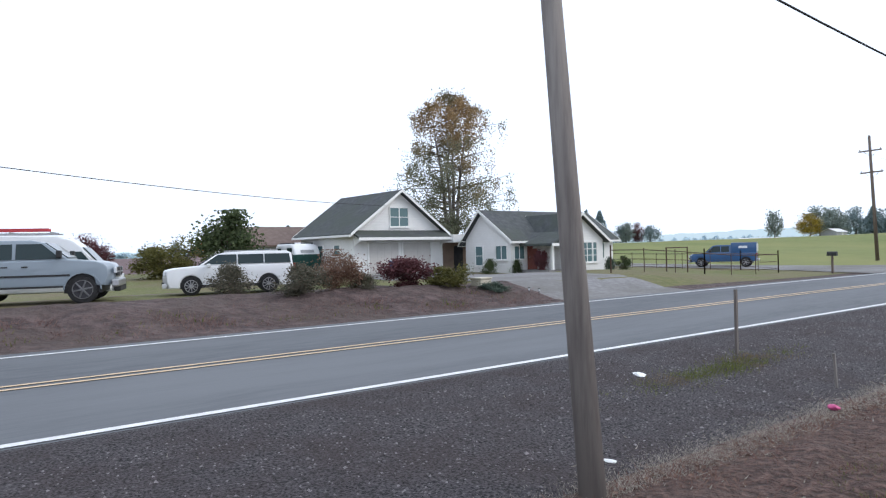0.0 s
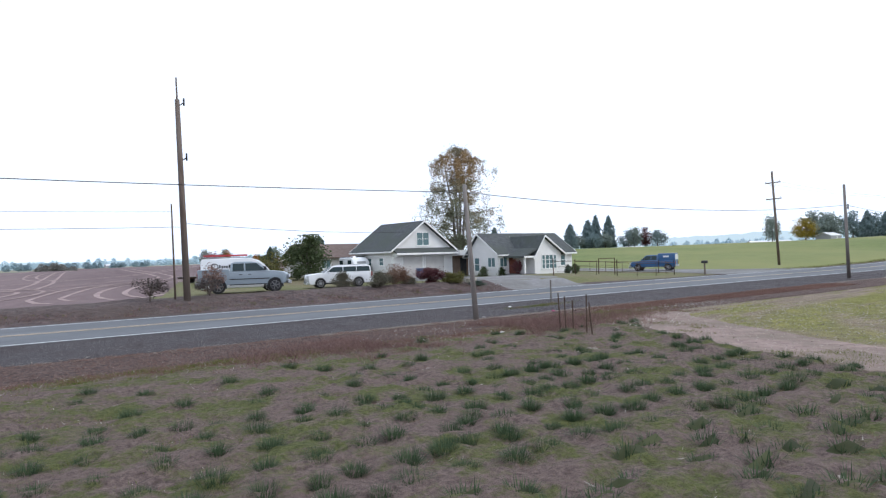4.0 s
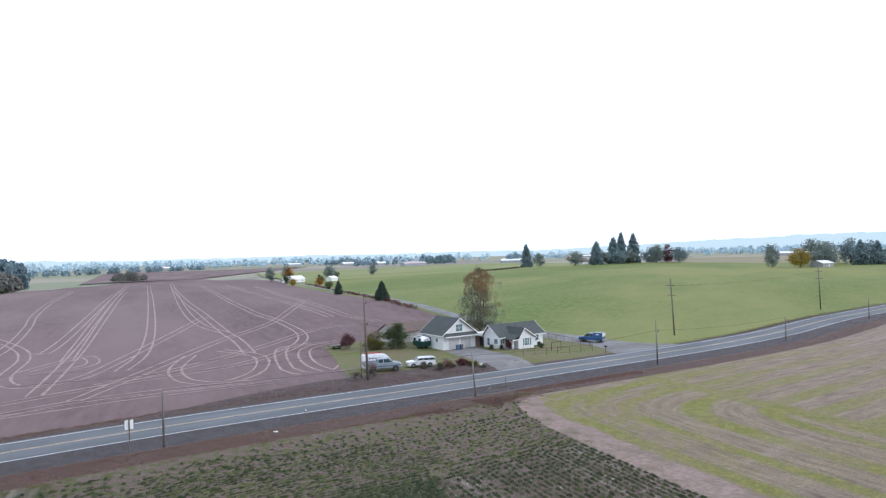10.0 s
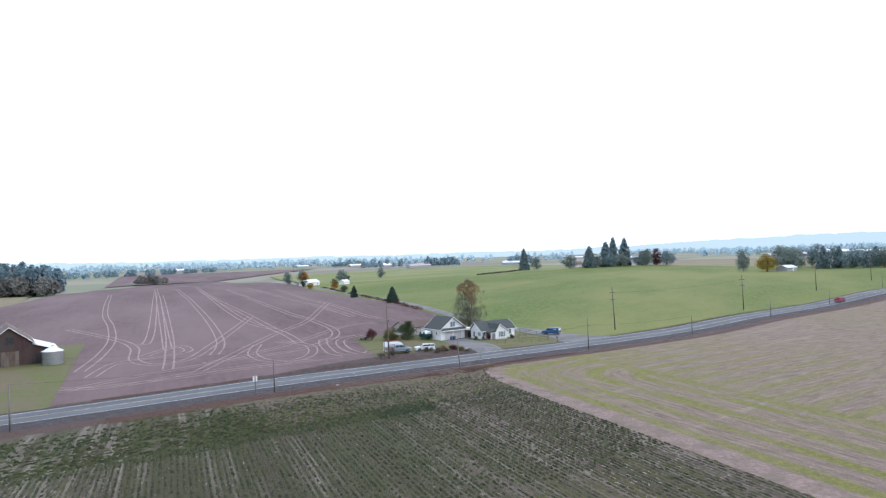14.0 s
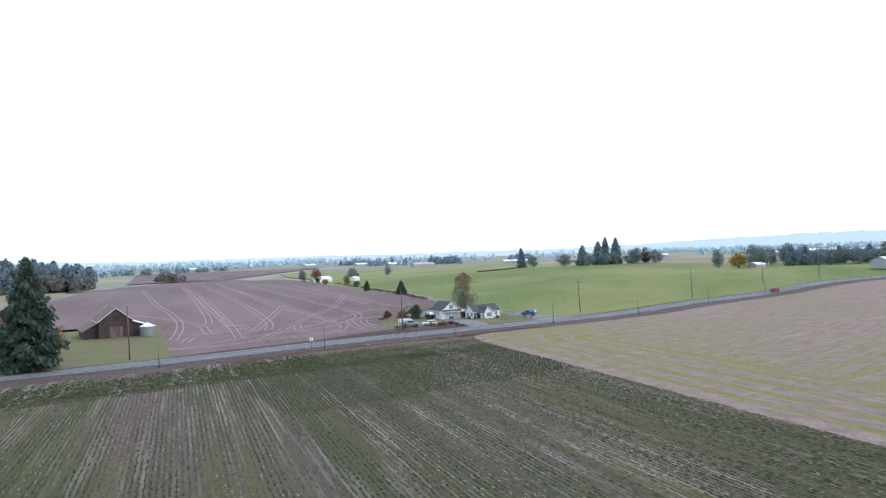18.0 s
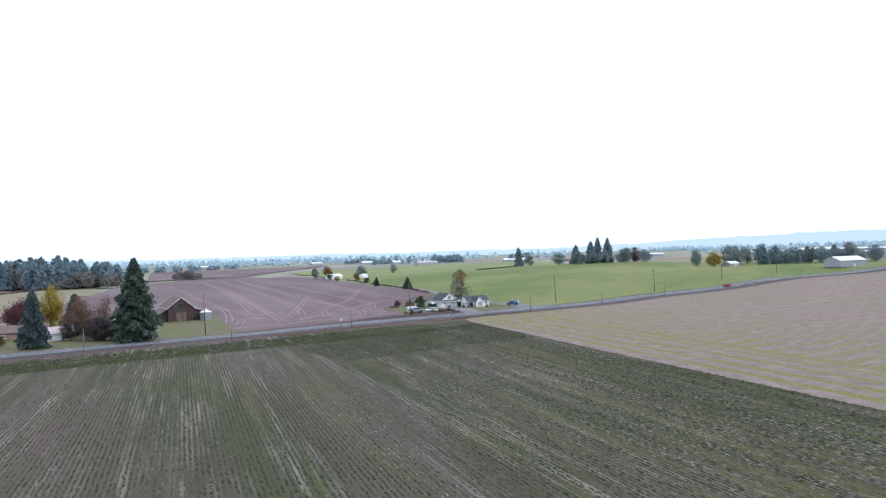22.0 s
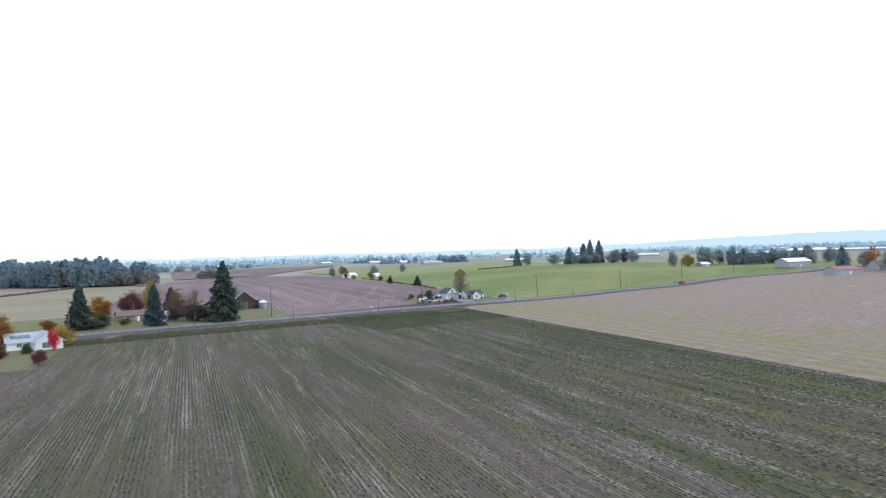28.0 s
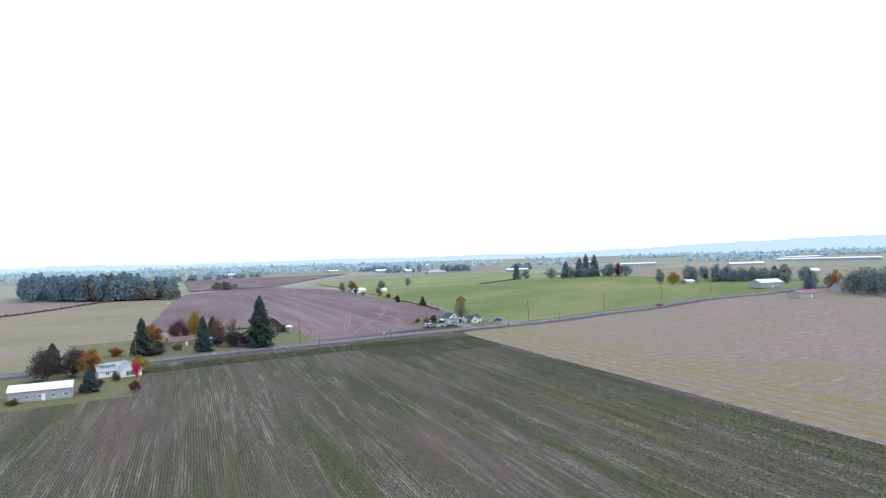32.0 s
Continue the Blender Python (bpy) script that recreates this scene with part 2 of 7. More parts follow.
MAT["soil"] = patchwork("far_fields")
MAT["asphalt"] = surface("worn_asphalt", (0.084, 0.09, 0.098), (0.118, 0.126, 0.136), 9.0, (0.142, 0.15, 0.16), 0.25, 0.8, bump=0.25, depth=0.01, stretch=(6, 1, 1))
MAT["line_white"] = surface("road_paint_white", (0.75, 0.75, 0.74), (0.6, 0.6, 0.6), 6.0, rough=0.6, bump=0.1)
MAT["line_yellow"] = surface("road_paint_yellow", (0.66, 0.48, 0.3), (0.54, 0.4, 0.26), 6.0, rough=0.6, bump=0.1)
MAT["shoulder"] = surface("dark_gravel", (0.004, 0.004, 0.005), (0.155, 0.138, 0.145), 36.0, (0.055, 0.038, 0.037), 0.7, bump=1.0, depth=0.03, amount=0.55)
MAT["gravel"] = surface("grey_gravel", (0.16, 0.155, 0.155), (0.25, 0.245, 0.245), 5.0, (0.14, 0.132, 0.122), 0.2, bump=0.5)
MAT["lawn"] = surface("lawn", (0.085, 0.105, 0.025), (0.15, 0.15, 0.05), 3.0, (0.15, 0.12, 0.07), 0.12, bump=0.6, depth=0.05)
MAT["bank"] = surface("weedy_bank", (0.045, 0.031, 0.03), (0.125, 0.086, 0.08), 2.6, (0.08, 0.058, 0.05), 0.3, bump=0.9, depth=0.1)
MAT["verge"] = surface("dry_verge", (0.04, 0.023, 0.02), (0.18, 0.11, 0.09), 11.0, (0.14, 0.09, 0.073), 1.4, bump=1.0, depth=0.08, amount=0.5)
MAT["plough"] = surface("harrowed_soil", (0.098, 0.06, 0.06), (0.148, 0.096, 0.095), 0.8, (0.176, 0.12, 0.118), 0.02, bump=0.5, depth=0.05, stretch=(1, 5, 1), turn=-0.2)
MAT["track"] = surface("dusty_wheel_track", (0.36, 0.27, 0.25), (0.24, 0.17, 0.158), 0.5, bump=0.3)
MAT["pasture"] = surface("green_pasture", (0.078, 0.115, 0.018), (0.132, 0.168, 0.034), 0.8, (0.185, 0.19, 0.055), 0.012, bump=0.3, depth=0.05, stretch=(3, 1, 1), turn=0.6)
MAT["margin"] = margin("margin_ground")
MAT["crop"] = crop_soil("crop_ground")
MAT["seed_head"] = leafy("dark_seed_heads", (0.03, 0.02, 0.02), (0.06, 0.04, 0.038))
MAT["pink"] = surface("pink_plastic", (0.6, 0.1, 0.25), (0.5, 0.08, 0.2), 5.0, rough=0.5, bump=0.1)
MAT["stubble"] = stubble("stubble")
MAT["edge_strip"] = surface("bare_field_edge", (0.2, 0.14, 0.122), (0.3, 0.22, 0.19), 2.0, (0.17, 0.13, 0.1), 0.3, bump=0.7, depth=0.05)
MAT["tan_field"] = surface("tan_field", (0.22, 0.172, 0.112), (0.265, 0.21, 0.145), 0.3, (0.185, 0.172, 0.085), 0.012, bump=0.2)
MAT["hay_field"] = surface("hay_field", (0.2, 0.205, 0.075), (0.245, 0.235, 0.1), 0.3, (0.15, 0.185, 0.05), 0.01, bump=0.2)
MAT["siding"] = clapboard("white_siding", (0.8, 0.79, 0.78), (0.73, 0.725, 0.71))
MAT["trim"] = surface("white_trim", (0.8, 0.8, 0.78), (0.76, 0.76, 0.74), 2.0, bump=0.05, rough=0.5)
MAT["shingle"] = surface("dark_shingle", (0.055, 0.06, 0.065), (0.095, 0.1, 0.105), 3.0, (0.07, 0.08, 0.07), 0.4, bump=0.5)
MAT["shingle_brown"] = surface("brown_shingle", (0.14, 0.1, 0.085), (0.19, 0.14, 0.12), 3.0, bump=0.4)
MAT["door_paint"] = surface("pale_door_paint", (0.58, 0.56, 0.535), (0.52, 0.5, 0.48), 1.0, bump=0.05, rough=0.5)
MAT["red_door"] = surface("red_door_paint", (0.22, 0.07, 0.05), (0.26, 0.09, 0.07), 2.0, bump=0.05, rough=0.5)
# Teal of the reflected sky is put into the panes' base colour.
MAT["glass"] = glass("window_glass", (0.11, 0.18, 0.19))
MAT["dark"] = surface("dark_opening", (0.03, 0.03, 0.035), (0.05, 0.05, 0.055), 3.0, bump=0.1)
MAT["timber"] = surface("weathered_timber", (0.085, 0.06, 0.048), (0.15, 0.11, 0.09), 9.0, (0.17, 0.14, 0.12), 1.2, bump=0.5, depth=0.01, stretch=(1, 1, 9))
MAT["wood_grey"] = surface("grey_timber", (0.17, 0.15, 0.14), (0.27, 0.245, 0.225), 12.0, (0.12, 0.1, 0.09), 1.5, bump=0.5, depth=0.008, stretch=(1, 1, 12))
MAT["wire"] = surface("dark_cable", (0.03, 0.03, 0.03), (0.045, 0.045, 0.045), 4.0, bump=0)
MAT["steel"] = surface("galvanised_steel", (0.45, 0.46, 0.47), (0.36, 0.37, 0.38), 5.0, rough=0.45, metal=0.8, bump=0.1)
MAT["rust"] = surface("rusty_steel", (0.07, 0.045, 0.035), (0.11, 0.07, 0.05), 10.0, rough=0.8, metal=0.3, bump=0.2)
MAT["bark"] = surface("bark", (0.09, 0.07, 0.055), (0.17, 0.14, 0.12), 6.0, bump=0.7, stretch=(1, 1, 4))
MAT["birch_bark"] = surface("pale_bark", (0.2, 0.185, 0.165), (0.34, 0.32, 0.3), 4.0, (0.08, 0.07, 0.06), 1.0, bump=0.4)
MAT["barn_red"] = surface("old_red_boards", (0.05, 0.026, 0.026), (0.085, 0.042, 0.04), 2.0, (0.07, 0.055, 0.05), 0.3, bump=0.4, stretch=(1, 1, 6))
MAT["roof_white"] = surface("white_metal_roof", (0.78, 0.78, 0.79), (0.7, 0.7, 0.71), 1.0, rough=0.45, bump=0.1)
MAT["roof_red"] = surface("faded_red_roof", (0.25, 0.11, 0.115), (0.33, 0.16, 0.16), 1.0, rough=0.7, bump=0.2)
MAT["roof_pink"] = surface("faded_metal_roof", (0.5, 0.42, 0.42), (0.4, 0.32, 0.32), 1.0, rough=0.5, bump=0.1)
MAT["grey_wall"] = surface("grey_wall", (0.3, 0.31, 0.32), (0.36, 0.37, 0.38), 1.0, bump=0.1)
MAT["brown_wall"] = surface("brown_wall", (0.2, 0.14, 0.11), (0.26, 0.19, 0.15), 1.0, bump=0.1)
MAT["tyre"] = surface("tyre_rubber", (0.02, 0.02, 0.021), (0.035, 0.035, 0.036), 12.0, rough=0.85, bump=0.2)
MAT["alloy"] = surface("alloy_rim", (0.5, 0.5, 0.51), (0.4, 0.4, 0.41), 8.0, rough=0.35, metal=0.8, bump=0)
MAT["beige"] = surface("beige_plastic", (0.5, 0.46, 0.36), (0.42, 0.39, 0.31), 4.0, rough=0.6, bump=0.1)
MAT["bin_blue"] = surface("blue_plastic", (0.07, 0.12, 0.22), (0.09, 0.15, 0.26), 5.0, rough=0.5, bump=0.05)
MAT["bin_grey"] = surface("grey_plastic", (0.08, 0.085, 0.1), (0.11, 0.115, 0.13), 5.0, rough=0.5, bump=0.05)
MAT["rim_grey"] = surface("dark_grey_rim", (0.16, 0.16, 0.165), (0.22, 0.22, 0.225), 8.0, rough=0.4, metal=0.6, bump=0)
MAT["green_panel"] = surface("dark_green_panel", (0.012, 0.05, 0.045), (0.02, 0.07, 0.06), 4.0, rough=0.35, bump=0)
MAT["car_glass"] = glass("car_glass", (0.02, 0.035, 0.038))
MAT["plastic"] = surface("black_plastic", (0.025, 0.025, 0.027), (0.04, 0.04, 0.042), 8.0, rough=0.6, bump=0.05)
MAT["lamp_clear"] = surface("headlamp_lens", (0.7, 0.72, 0.74), (0.55, 0.57, 0.6), 20.0, rough=0.15, bump=0, spec=0.6)
MAT["lamp_red"] = surface("tail_lamp_lens", (0.35, 0.02, 0.02), (0.28, 0.02, 0.02), 20.0, rough=0.2, bump=0)


def paint(name, c):
    m = surface(name, c, tuple(v * 0.9 for v in c), 0.6, rough=0.28, bump=0, spec=0.5)
    m.node_tree.nodes["Principled BSDF"].inputs["Coat Weight"].default_value = 0.5
    return m


MAT["silver"] = paint("silver_paint", (0.25, 0.3, 0.345))
MAT["white_paint"] = paint("white_paint", (0.78, 0.79, 0.8))
MAT["blue_paint"] = paint("blue_paint", (0.028, 0.1, 0.24))
MAT["red_paint"] = paint("red_paint", (0.42, 0.015, 0.045))
MAT["ladder_red"] = surface("red_fibreglass", (0.5, 0.06, 0.07), (0.42, 0.05, 0.06), 4.0, rough=0.5, bump=0)
MAT["leaf_birch"] = leafy("birch_leaves", (0.16, 0.18, 0.12), (0.28, 0.285, 0.2), (0.34, 0.23, 0.12), 0.13)
MAT["leaf_green"] = leafy("green_leaves", (0.055, 0.078, 0.038), (0.12, 0.15, 0.07))
MAT["leaf_dark"] = leafy("dark_needles", (0.05, 0.08, 0.062), (0.11, 0.145, 0.108))
# Far firs: distance haze is put into the needles' base colour.
MAT["leaf_far"] = leafy("haze_tinted_needles", (0.17, 0.235, 0.245), (0.24, 0.31, 0.315))
# Far wood: lightened and blued, so its colour carries the haze.
MAT["leaf_wood"] = leafy("haze_tinted_wood_leaves", (0.18, 0.26, 0.29), (0.235, 0.315, 0.345))
MAT["wood_brown"] = leafy("bare_brown_twigs", (0.2, 0.2, 0.185), (0.27, 0.26, 0.235))
MAT["leaf_purple"] = leafy("purple_brown_twigs", (0.055, 0.046, 0.043), (0.125, 0.1, 0.092))
# Trees of the far farms: leaves paled towards blue-grey for haze.
MAT["leaf_farm"] = leafy("haze_tinted_leaves", (0.17, 0.215, 0.2), (0.25, 0.29, 0.255))
MAT["leaf_dull"] = leafy("dull_shrub_leaves", (0.08, 0.085, 0.06), (0.19, 0.165, 0.125))
MAT["leaf_rust"] = leafy("rusty_shrub_leaves", (0.15, 0.09, 0.065), (0.27, 0.165, 0.12))
MAT["leaf_blue"] = leafy("blue_needles", (0.06, 0.09, 0.09), (0.11, 0.15, 0.145))
MAT["leaf_yellow"] = leafy("yellow_leaves", (0.3, 0.22, 0.03), (0.4, 0.28, 0.05), (0.16, 0.15, 0.04))
MAT["leaf_orange"] = leafy("orange_leaves", (0.3, 0.12, 0.02), (0.4, 0.17, 0.035), (0.13, 0.1, 0.04))
MAT["leaf_red"] = leafy("dark_red_leaves", (0.085, 0.032, 0.038), (0.18, 0.075, 0.08))
MAT["leaf_crimson"] = leafy("crimson_leaves", (0.55, 0.03, 0.06), (0.65, 0.06, 0.1))
MAT["leaf_olive"] = leafy("olive_leaves", (0.1, 0.1, 0.035), (0.17, 0.155, 0.05))
MAT["clod"] = leafy("red_brown_clods", (0.085, 0.05, 0.04), (0.29, 0.19, 0.15))
MAT["weed_red"] = leafy("dry_red_weeds", (0.15, 0.08, 0.068), (0.27, 0.17, 0.135))
MAT["weed_purple"] = leafy("dead_purple_weeds", (0.09, 0.05, 0.046), (0.3, 0.19, 0.165))
MAT["weed_tan"] = leafy("bleached_straw", (0.3, 0.265, 0.22), (0.56, 0.51, 0.45))
MAT["tuft"] = leafy("grass_tufts", (0.038, 0.065, 0.034), (0.095, 0.135, 0.068))
MAT["grass"] = leafy("short_grass", (0.085, 0.11, 0.025), (0.19, 0.2, 0.06), (0.2, 0.15, 0.09), 1.3)
MAT["crop_leaf"] = leafy("crop_leaves", (0.05, 0.075, 0.026), (0.14, 0.17, 0.07))
MAT["crop_clump"] = leafy("crop_clump_leaves", (0.042, 0.052, 0.023), (0.105, 0.115, 0.052))
MAT["flower"] = leafy("white_flowers", (0.7, 0.68, 0.6), (0.8, 0.78, 0.72))


# ---- building helpers ----
def mesh_of(name, verts, faces):
    me = bpy.data.meshes.new(name)
    me.from_pydata([tuple(v) for v in verts], [], [tuple(f) for f in faces])
    me.update()
    return me


def part(name, data, mat, parent=None, label="", smooth=False):
    """Links a bmesh or mesh as one object, under a thing or a part."""
    if isinstance(data, bmesh.types.BMesh):
        me = bpy.data.meshes.new(name)
        data.normal_update()
        data.to_mesh(me)
        data.free()
    else:
        me = data
    if not me.materials:
        me.materials.append(mat)
    if smooth:
        me.polygons.foreach_set("use_smooth", [True] * len(me.polygons))
    ob = new(name, me)
    ob.parent = parent
    if label:
        tagged(ob, label)
    return ob


def thing(name, m, label, category, group=""):
    ob = new(name)
    ob.matrix_world = m
    ob.empty_display_size = 0.3
    return tagged(ob, label, category, group)


def box(bm, x0, x1, y0, y1, z0, z1, bevel=0.0):
    """Adds a box, with its edges rounded off where bevel is given."""
    vs = bmesh.ops.create_cube(bm, size=1.0)["verts"]
    bmesh.ops.scale(bm, vec=(x1 - x0, y1 - y0, z1 - z0), verts=vs)
    bmesh.ops.translate(bm, vec=((x0 + x1) / 2, (y0 + y1) / 2, (z0 + z1) / 2), verts=vs)
    if bevel:
        es = list({e for v in vs for e in v.link_edges})
        bmesh.ops.bevel(bm, geom=es, offset=bevel, segments=2, affect="EDGES", profile=0.5)
    return bm


def boxes(*specs, bevel=0.0):
    bm = bmesh.new()
    for s in specs:
        box(bm, *s, bevel=bevel)
    return bm


def tube(bm, a, b, r0, r1, sides=8):
    """A tapered round bar from a to b."""
    a, b = Vector(a), Vector(b)
    d = (b - a)
    m = Matrix.Translation((a + b) / 2) @ d.to_track_quat("Z", "Y").to_matrix().to_4x4()
    bmesh.ops.create_cone(bm, cap_ends=True, segments=sides, radius1=r0, radius2=r1, depth=d.length, matrix=m)
    return bm


def prism(bm, outline, x0, x1):
    """A solid whose outline lies in the y-z plane, from x0 to x1."""
    a = [bm.verts.new((x0, y, z)) for y, z in outline]
    b = [bm.verts.new((x1, y, z)) for y, z in outline]
    bm.faces.new(a[::-1])
    bm.faces.new(b)
    k = len(outline)
    for i in range(k):
        bm.faces.new((a[i], a[(i + 1) % k], b[(i + 1) % k], b[i]))
    bmesh.ops.recalc_face_normals(bm, faces=bm.faces)
    return bm


def prism_y(bm, outline, y0, y1):
    """A solid whose outline lies in the x-z plane, from y0 to y1."""
    a = [bm.verts.new((x, y0, z)) for x, z in outline]
    b = [bm.verts.new((x, y1, z)) for x, z in outline]
    bm.faces.new(a)
    bm.faces.new(b[::-1])
    k = len(outline)
    for i in range(k):
        bm.faces.new((a[(i + 1) % k], a[i], b[i], b[(i + 1) % k]))
    bmesh.ops.recalc_face_normals(bm, faces=bm.faces)
    return bm


# ---- lie of the land ----
KNOTS = ((-900, -90), (-400, -26), (-200, -4), (-145, -0.5), (-105, -0.5), (-70, -1.4), (-33, -1.6), (0, -3.4), (40, -5.4), (80, -5.2), (120, -1.2), (160, 0.4), (200, 0.6), (250, -2), (300, -8), (360, -16), (600, -56), (1400, -190))


def near_line(x):
    """Where the road's southern edge line runs."""
    k = KNOTS
    i = max(1, min(len(k) - 3, next((j for j in range(len(k)) if k[j][0] > x), len(k)) - 1))
    (xa, ya), (xb, yb), (xc, yc), (xd, yd) = k[i - 1], k[i], k[i + 1], k[i + 2]
    t = (x - xb) / (xc - xb)
    m0, m1 = (yc - ya) / (xc - xa) * (xc - xb), (yd - yb) / (xd - xb) * (xc - xb)
    if t < 0 or t > 1:
        return yb + (yc - yb) * t
    return (2 * t**3 - 3 * t**2 + 1) * yb + (t**3 - 2 * t**2 + t) * m0 + (-2 * t**3 + 3 * t**2) * yc + (t**3 - t**2) * m1


LAND = ((-600, 0, -1), (-200, -3, 0), (-100, 0, 0), (0, 0, 0), (60, 0, -0.1), (130, 5, 0.4), (250, 20, 3.2), (346, 30, 6.0), (500, 36, 6.5), (0, -120, 0), (-60, -230, 0),
        (-180, -100, 0), (-150, -380, 0), (120, -120, 0.6), (260, -80, 3.5), (370, 157, 4.0), (462, 353, 4.3), (65, 129, 1.9), (25, 60, 0.5), (150, 430, 0.0), (20, 737, -7),
        (100, 767, -5), (-90, 30, -0.6), (-70, 65, -0.2), (-150, 45, -0.5), (-150, 290, -3), (-170, 440, -5), (400, -200, 5), (0, 250, 1.0), (300, 300, 3.0))


def ease(a, b, v):
    t = max(0.0, min(1.0, (v - a) / (b - a)))
    return t * t * (3 - 2 * t)


def land(x, y):
    """Height of the land: gentle swells, a bank beside the yard, the road's bed."""
    s = w = 0.0
    for px, py, pz in LAND:
        d = 1.0 / ((x - px) ** 2 + (y - py) ** 2 + 300.0) ** 1.5
        s += d * pz
        w += d
    far = math.hypot(x - 50, y - 100)
    z = s / w * (1 - ease(900, 1800, far))
    off = y - near_line(x)
    z += 0.52 * ease(8.5, 12.0, off) * (1 - 0.65 * ease(17.0, 24.0, off)) * (1 - ease(46, 62, x)) * (1 - ease(20, 32, x - 0.6 * y)) * ease(-45, -4, x)
    z -= 0.12 * ease(0.5, 3.5, -off) * (1 - ease(6, 10, -off))
    return z


SL = 0.2204  # lean of the crop rows and of the border between crop and stubble


def border_x(y):
    """The border between crop and stubble: straight, bending off east at the road corner."""
    return -1.9 + SL * (y + 24.3) + (0.02 * (y + 26) ** 2 if y > -26 else 0.0)


def sheet(name, corners, nx, ny, mat, lift, label, category="field", kind="structure", fade=None):
    """A piece of ground between four corners, laid on the land; curved sides through fade."""
    (ax, ay), (bx, by), (cx, cy), (dx, dy) = corners
    vs, fs = [], []
    for j in range(ny + 1):
        v = j / ny
        for i in range(nx + 1):
            u = i / nx
            x = (1 - v) * ((1 - u) * ax + u * bx) + v * ((1 - u) * dx + u * cx)
            y = (1 - v) * ((1 - u) * ay + u * by) + v * ((1 - u) * dy + u * cy)
            if fade:
                x, y = fade(x, y, u, v)
            vs.append((x, y, land(x, y) + lift))
    for j in range(ny):
        for i in range(nx):
            k = j * (nx + 1) + i
            fs.append((k, k + 1, k + nx + 2, k + nx + 1))
    ob = part(name, mesh_of(name, vs, fs), mat, smooth=True)
    return tagged(ob, label, category, kind=kind)


def ribbon(name, x0, x1, step, o0, o1, mat, lift, label="", category="", kind="structure", parent=None, rise=0.0):
    """A strip along the road, between two offsets from its southern edge line."""
    vs, fs = [], []
    k = int((x1 - x0) / step)
    for i in range(k + 1):
        x = x0 + (x1 - x0) * i / k
        y = near_line(x)
        for o in (o0, o1):
            vs.append((x, y + o, land(x, y + o) + (lift if o == o0 else lift + rise)))
    for i in range(k):
        fs.append((2 * i, 2 * i + 2, 2 * i + 3, 2 * i + 1))
    ob = part(name, mesh_of(name, vs, fs), mat, parent, smooth=True)
    return tagged(ob, label, category, kind=kind) if not parent else ob


# ---- the ground and its fields ----
def ground_sheet():
    vs, fs = [], []
    rings = [0, 15, 30, 45, 60, 80, 100, 120, 145, 170, 200, 230, 265, 300, 340, 380, 425, 470, 520, 580, 650, 720, 800, 900, 1150, 1500, 2000, 2700, 3600, 4700]
    k = 120
    for r in rings:
        for i in range(k):
            a = 2 * math.pi * i / k
            x, y = 40 + r * math.cos(a), 60 + r * math.sin(a)
            vs.append((x, y, land(x, y) - (0.8 if r < 500 else 0.8 + 0.0006 * (r - 500))))
    for j in range(len(rings) - 1):
        for i in range(k):
            a, b = j * k + i, j * k + (i + 1) % k
            fs.append((a, a + k, b + k, b))
    return tagged(part("ground", mesh_of("ground", vs, fs), MAT["soil"], smooth=True), "flat farmland of mixed brown and green fields", "ground", kind="structure")


ground_sheet()
W = 7.3  # between the edge lines
ribbon("shoulder_south", -420, 620, 4, -4.2, -0.14, MAT["shoulder"], 0.0, "dark gravel shoulder beside the road", "road shoulder", rise=0.052)
ribbon("shoulder_north", -420, 620, 4, W + 0.5, W + 2.2, MAT["bank"], 0.01, "weedy gravel shoulder beside the road", "road shoulder")
road = ribbon("road", -420, 620, 4, -0.2, W + 0.6, MAT["asphalt"], 0.05, "grey two-lane asphalt road with painted lines", "road")
for o in (-0.07, W - 0.07):
    ribbon("edge_line", -420, 620, 4, o, o + 0.15, MAT["line_white"], 0.062, parent=road)
for o in (W / 2 - 0.22, W / 2 + 0.1):
    ribbon("centre_line", -420, 620, 4, o, o + 0.11, MAT["line_yellow"], 0.062, parent=road)


def hug(off):
    """Bends a field's first side along the road."""
    def bend(x, y, u, v):
        return x, y + (near_line(x) + off) * (1 - v)
    return bend


def crop_side(x, y, u, v):
    y += (near_line(x) - 8.0) * (1 - v)
    left = -330 - 90 * v
    return left + u * (border_x(y) - left), y


def stubble_side(x, y, u, v):
    px = border_x(y) + u * u * 600
    for _ in range(3):
        q = y + (near_line(px) - 8.0) * (1 - v)
        b = border_x(q)
        px = b + u * u * (640 - 80 * v - b)
    return px, q


sheet("field_crop", ((-330, 0), (4.6, 0), (-71, -335), (-420, -335)), 90, 120, MAT["crop"], 0.0, "crop field of dark green rows over brown soil", fade=crop_side)
sheet("field_stubble", ((4.6, 0), (640, 0), (560, -335), (-71, -335)), 110, 120, MAT["stubble"], 0.0, "stubble field, tan with green strips", fade=stubble_side)
sheet("field_edge", ((0, -11.8), (1, -11.8), (1, -334), (0, -334)), 3, 320, MAT["edge_strip"], 0.016, "bare pinkish strip between the crop and the stubble", fade=lambda x, y, u, v: (border_x(y) - 0.4 + u * (3.8 + 1.0 * noise.noise((y * 0.12, 0, 0)) + 0.7 * noise.noise((y * 0.7, 5, 0))) + 0.35 * noise.noise((y * 0.9, 8, 0)) * (1 - u), y))
sheet("verge_south", ((-420, -8.7), (620, -8.7), (620, -4.1), (-420, -4.1)), 260, 4, MAT["verge"], 0.0, "dry weedy verge beside the gravel shoulder", "verge", fade=lambda x, y, u, v: (x, y + near_line(x) + v * 0.35 * noise.noise((x * 0.25, 0, 0))))
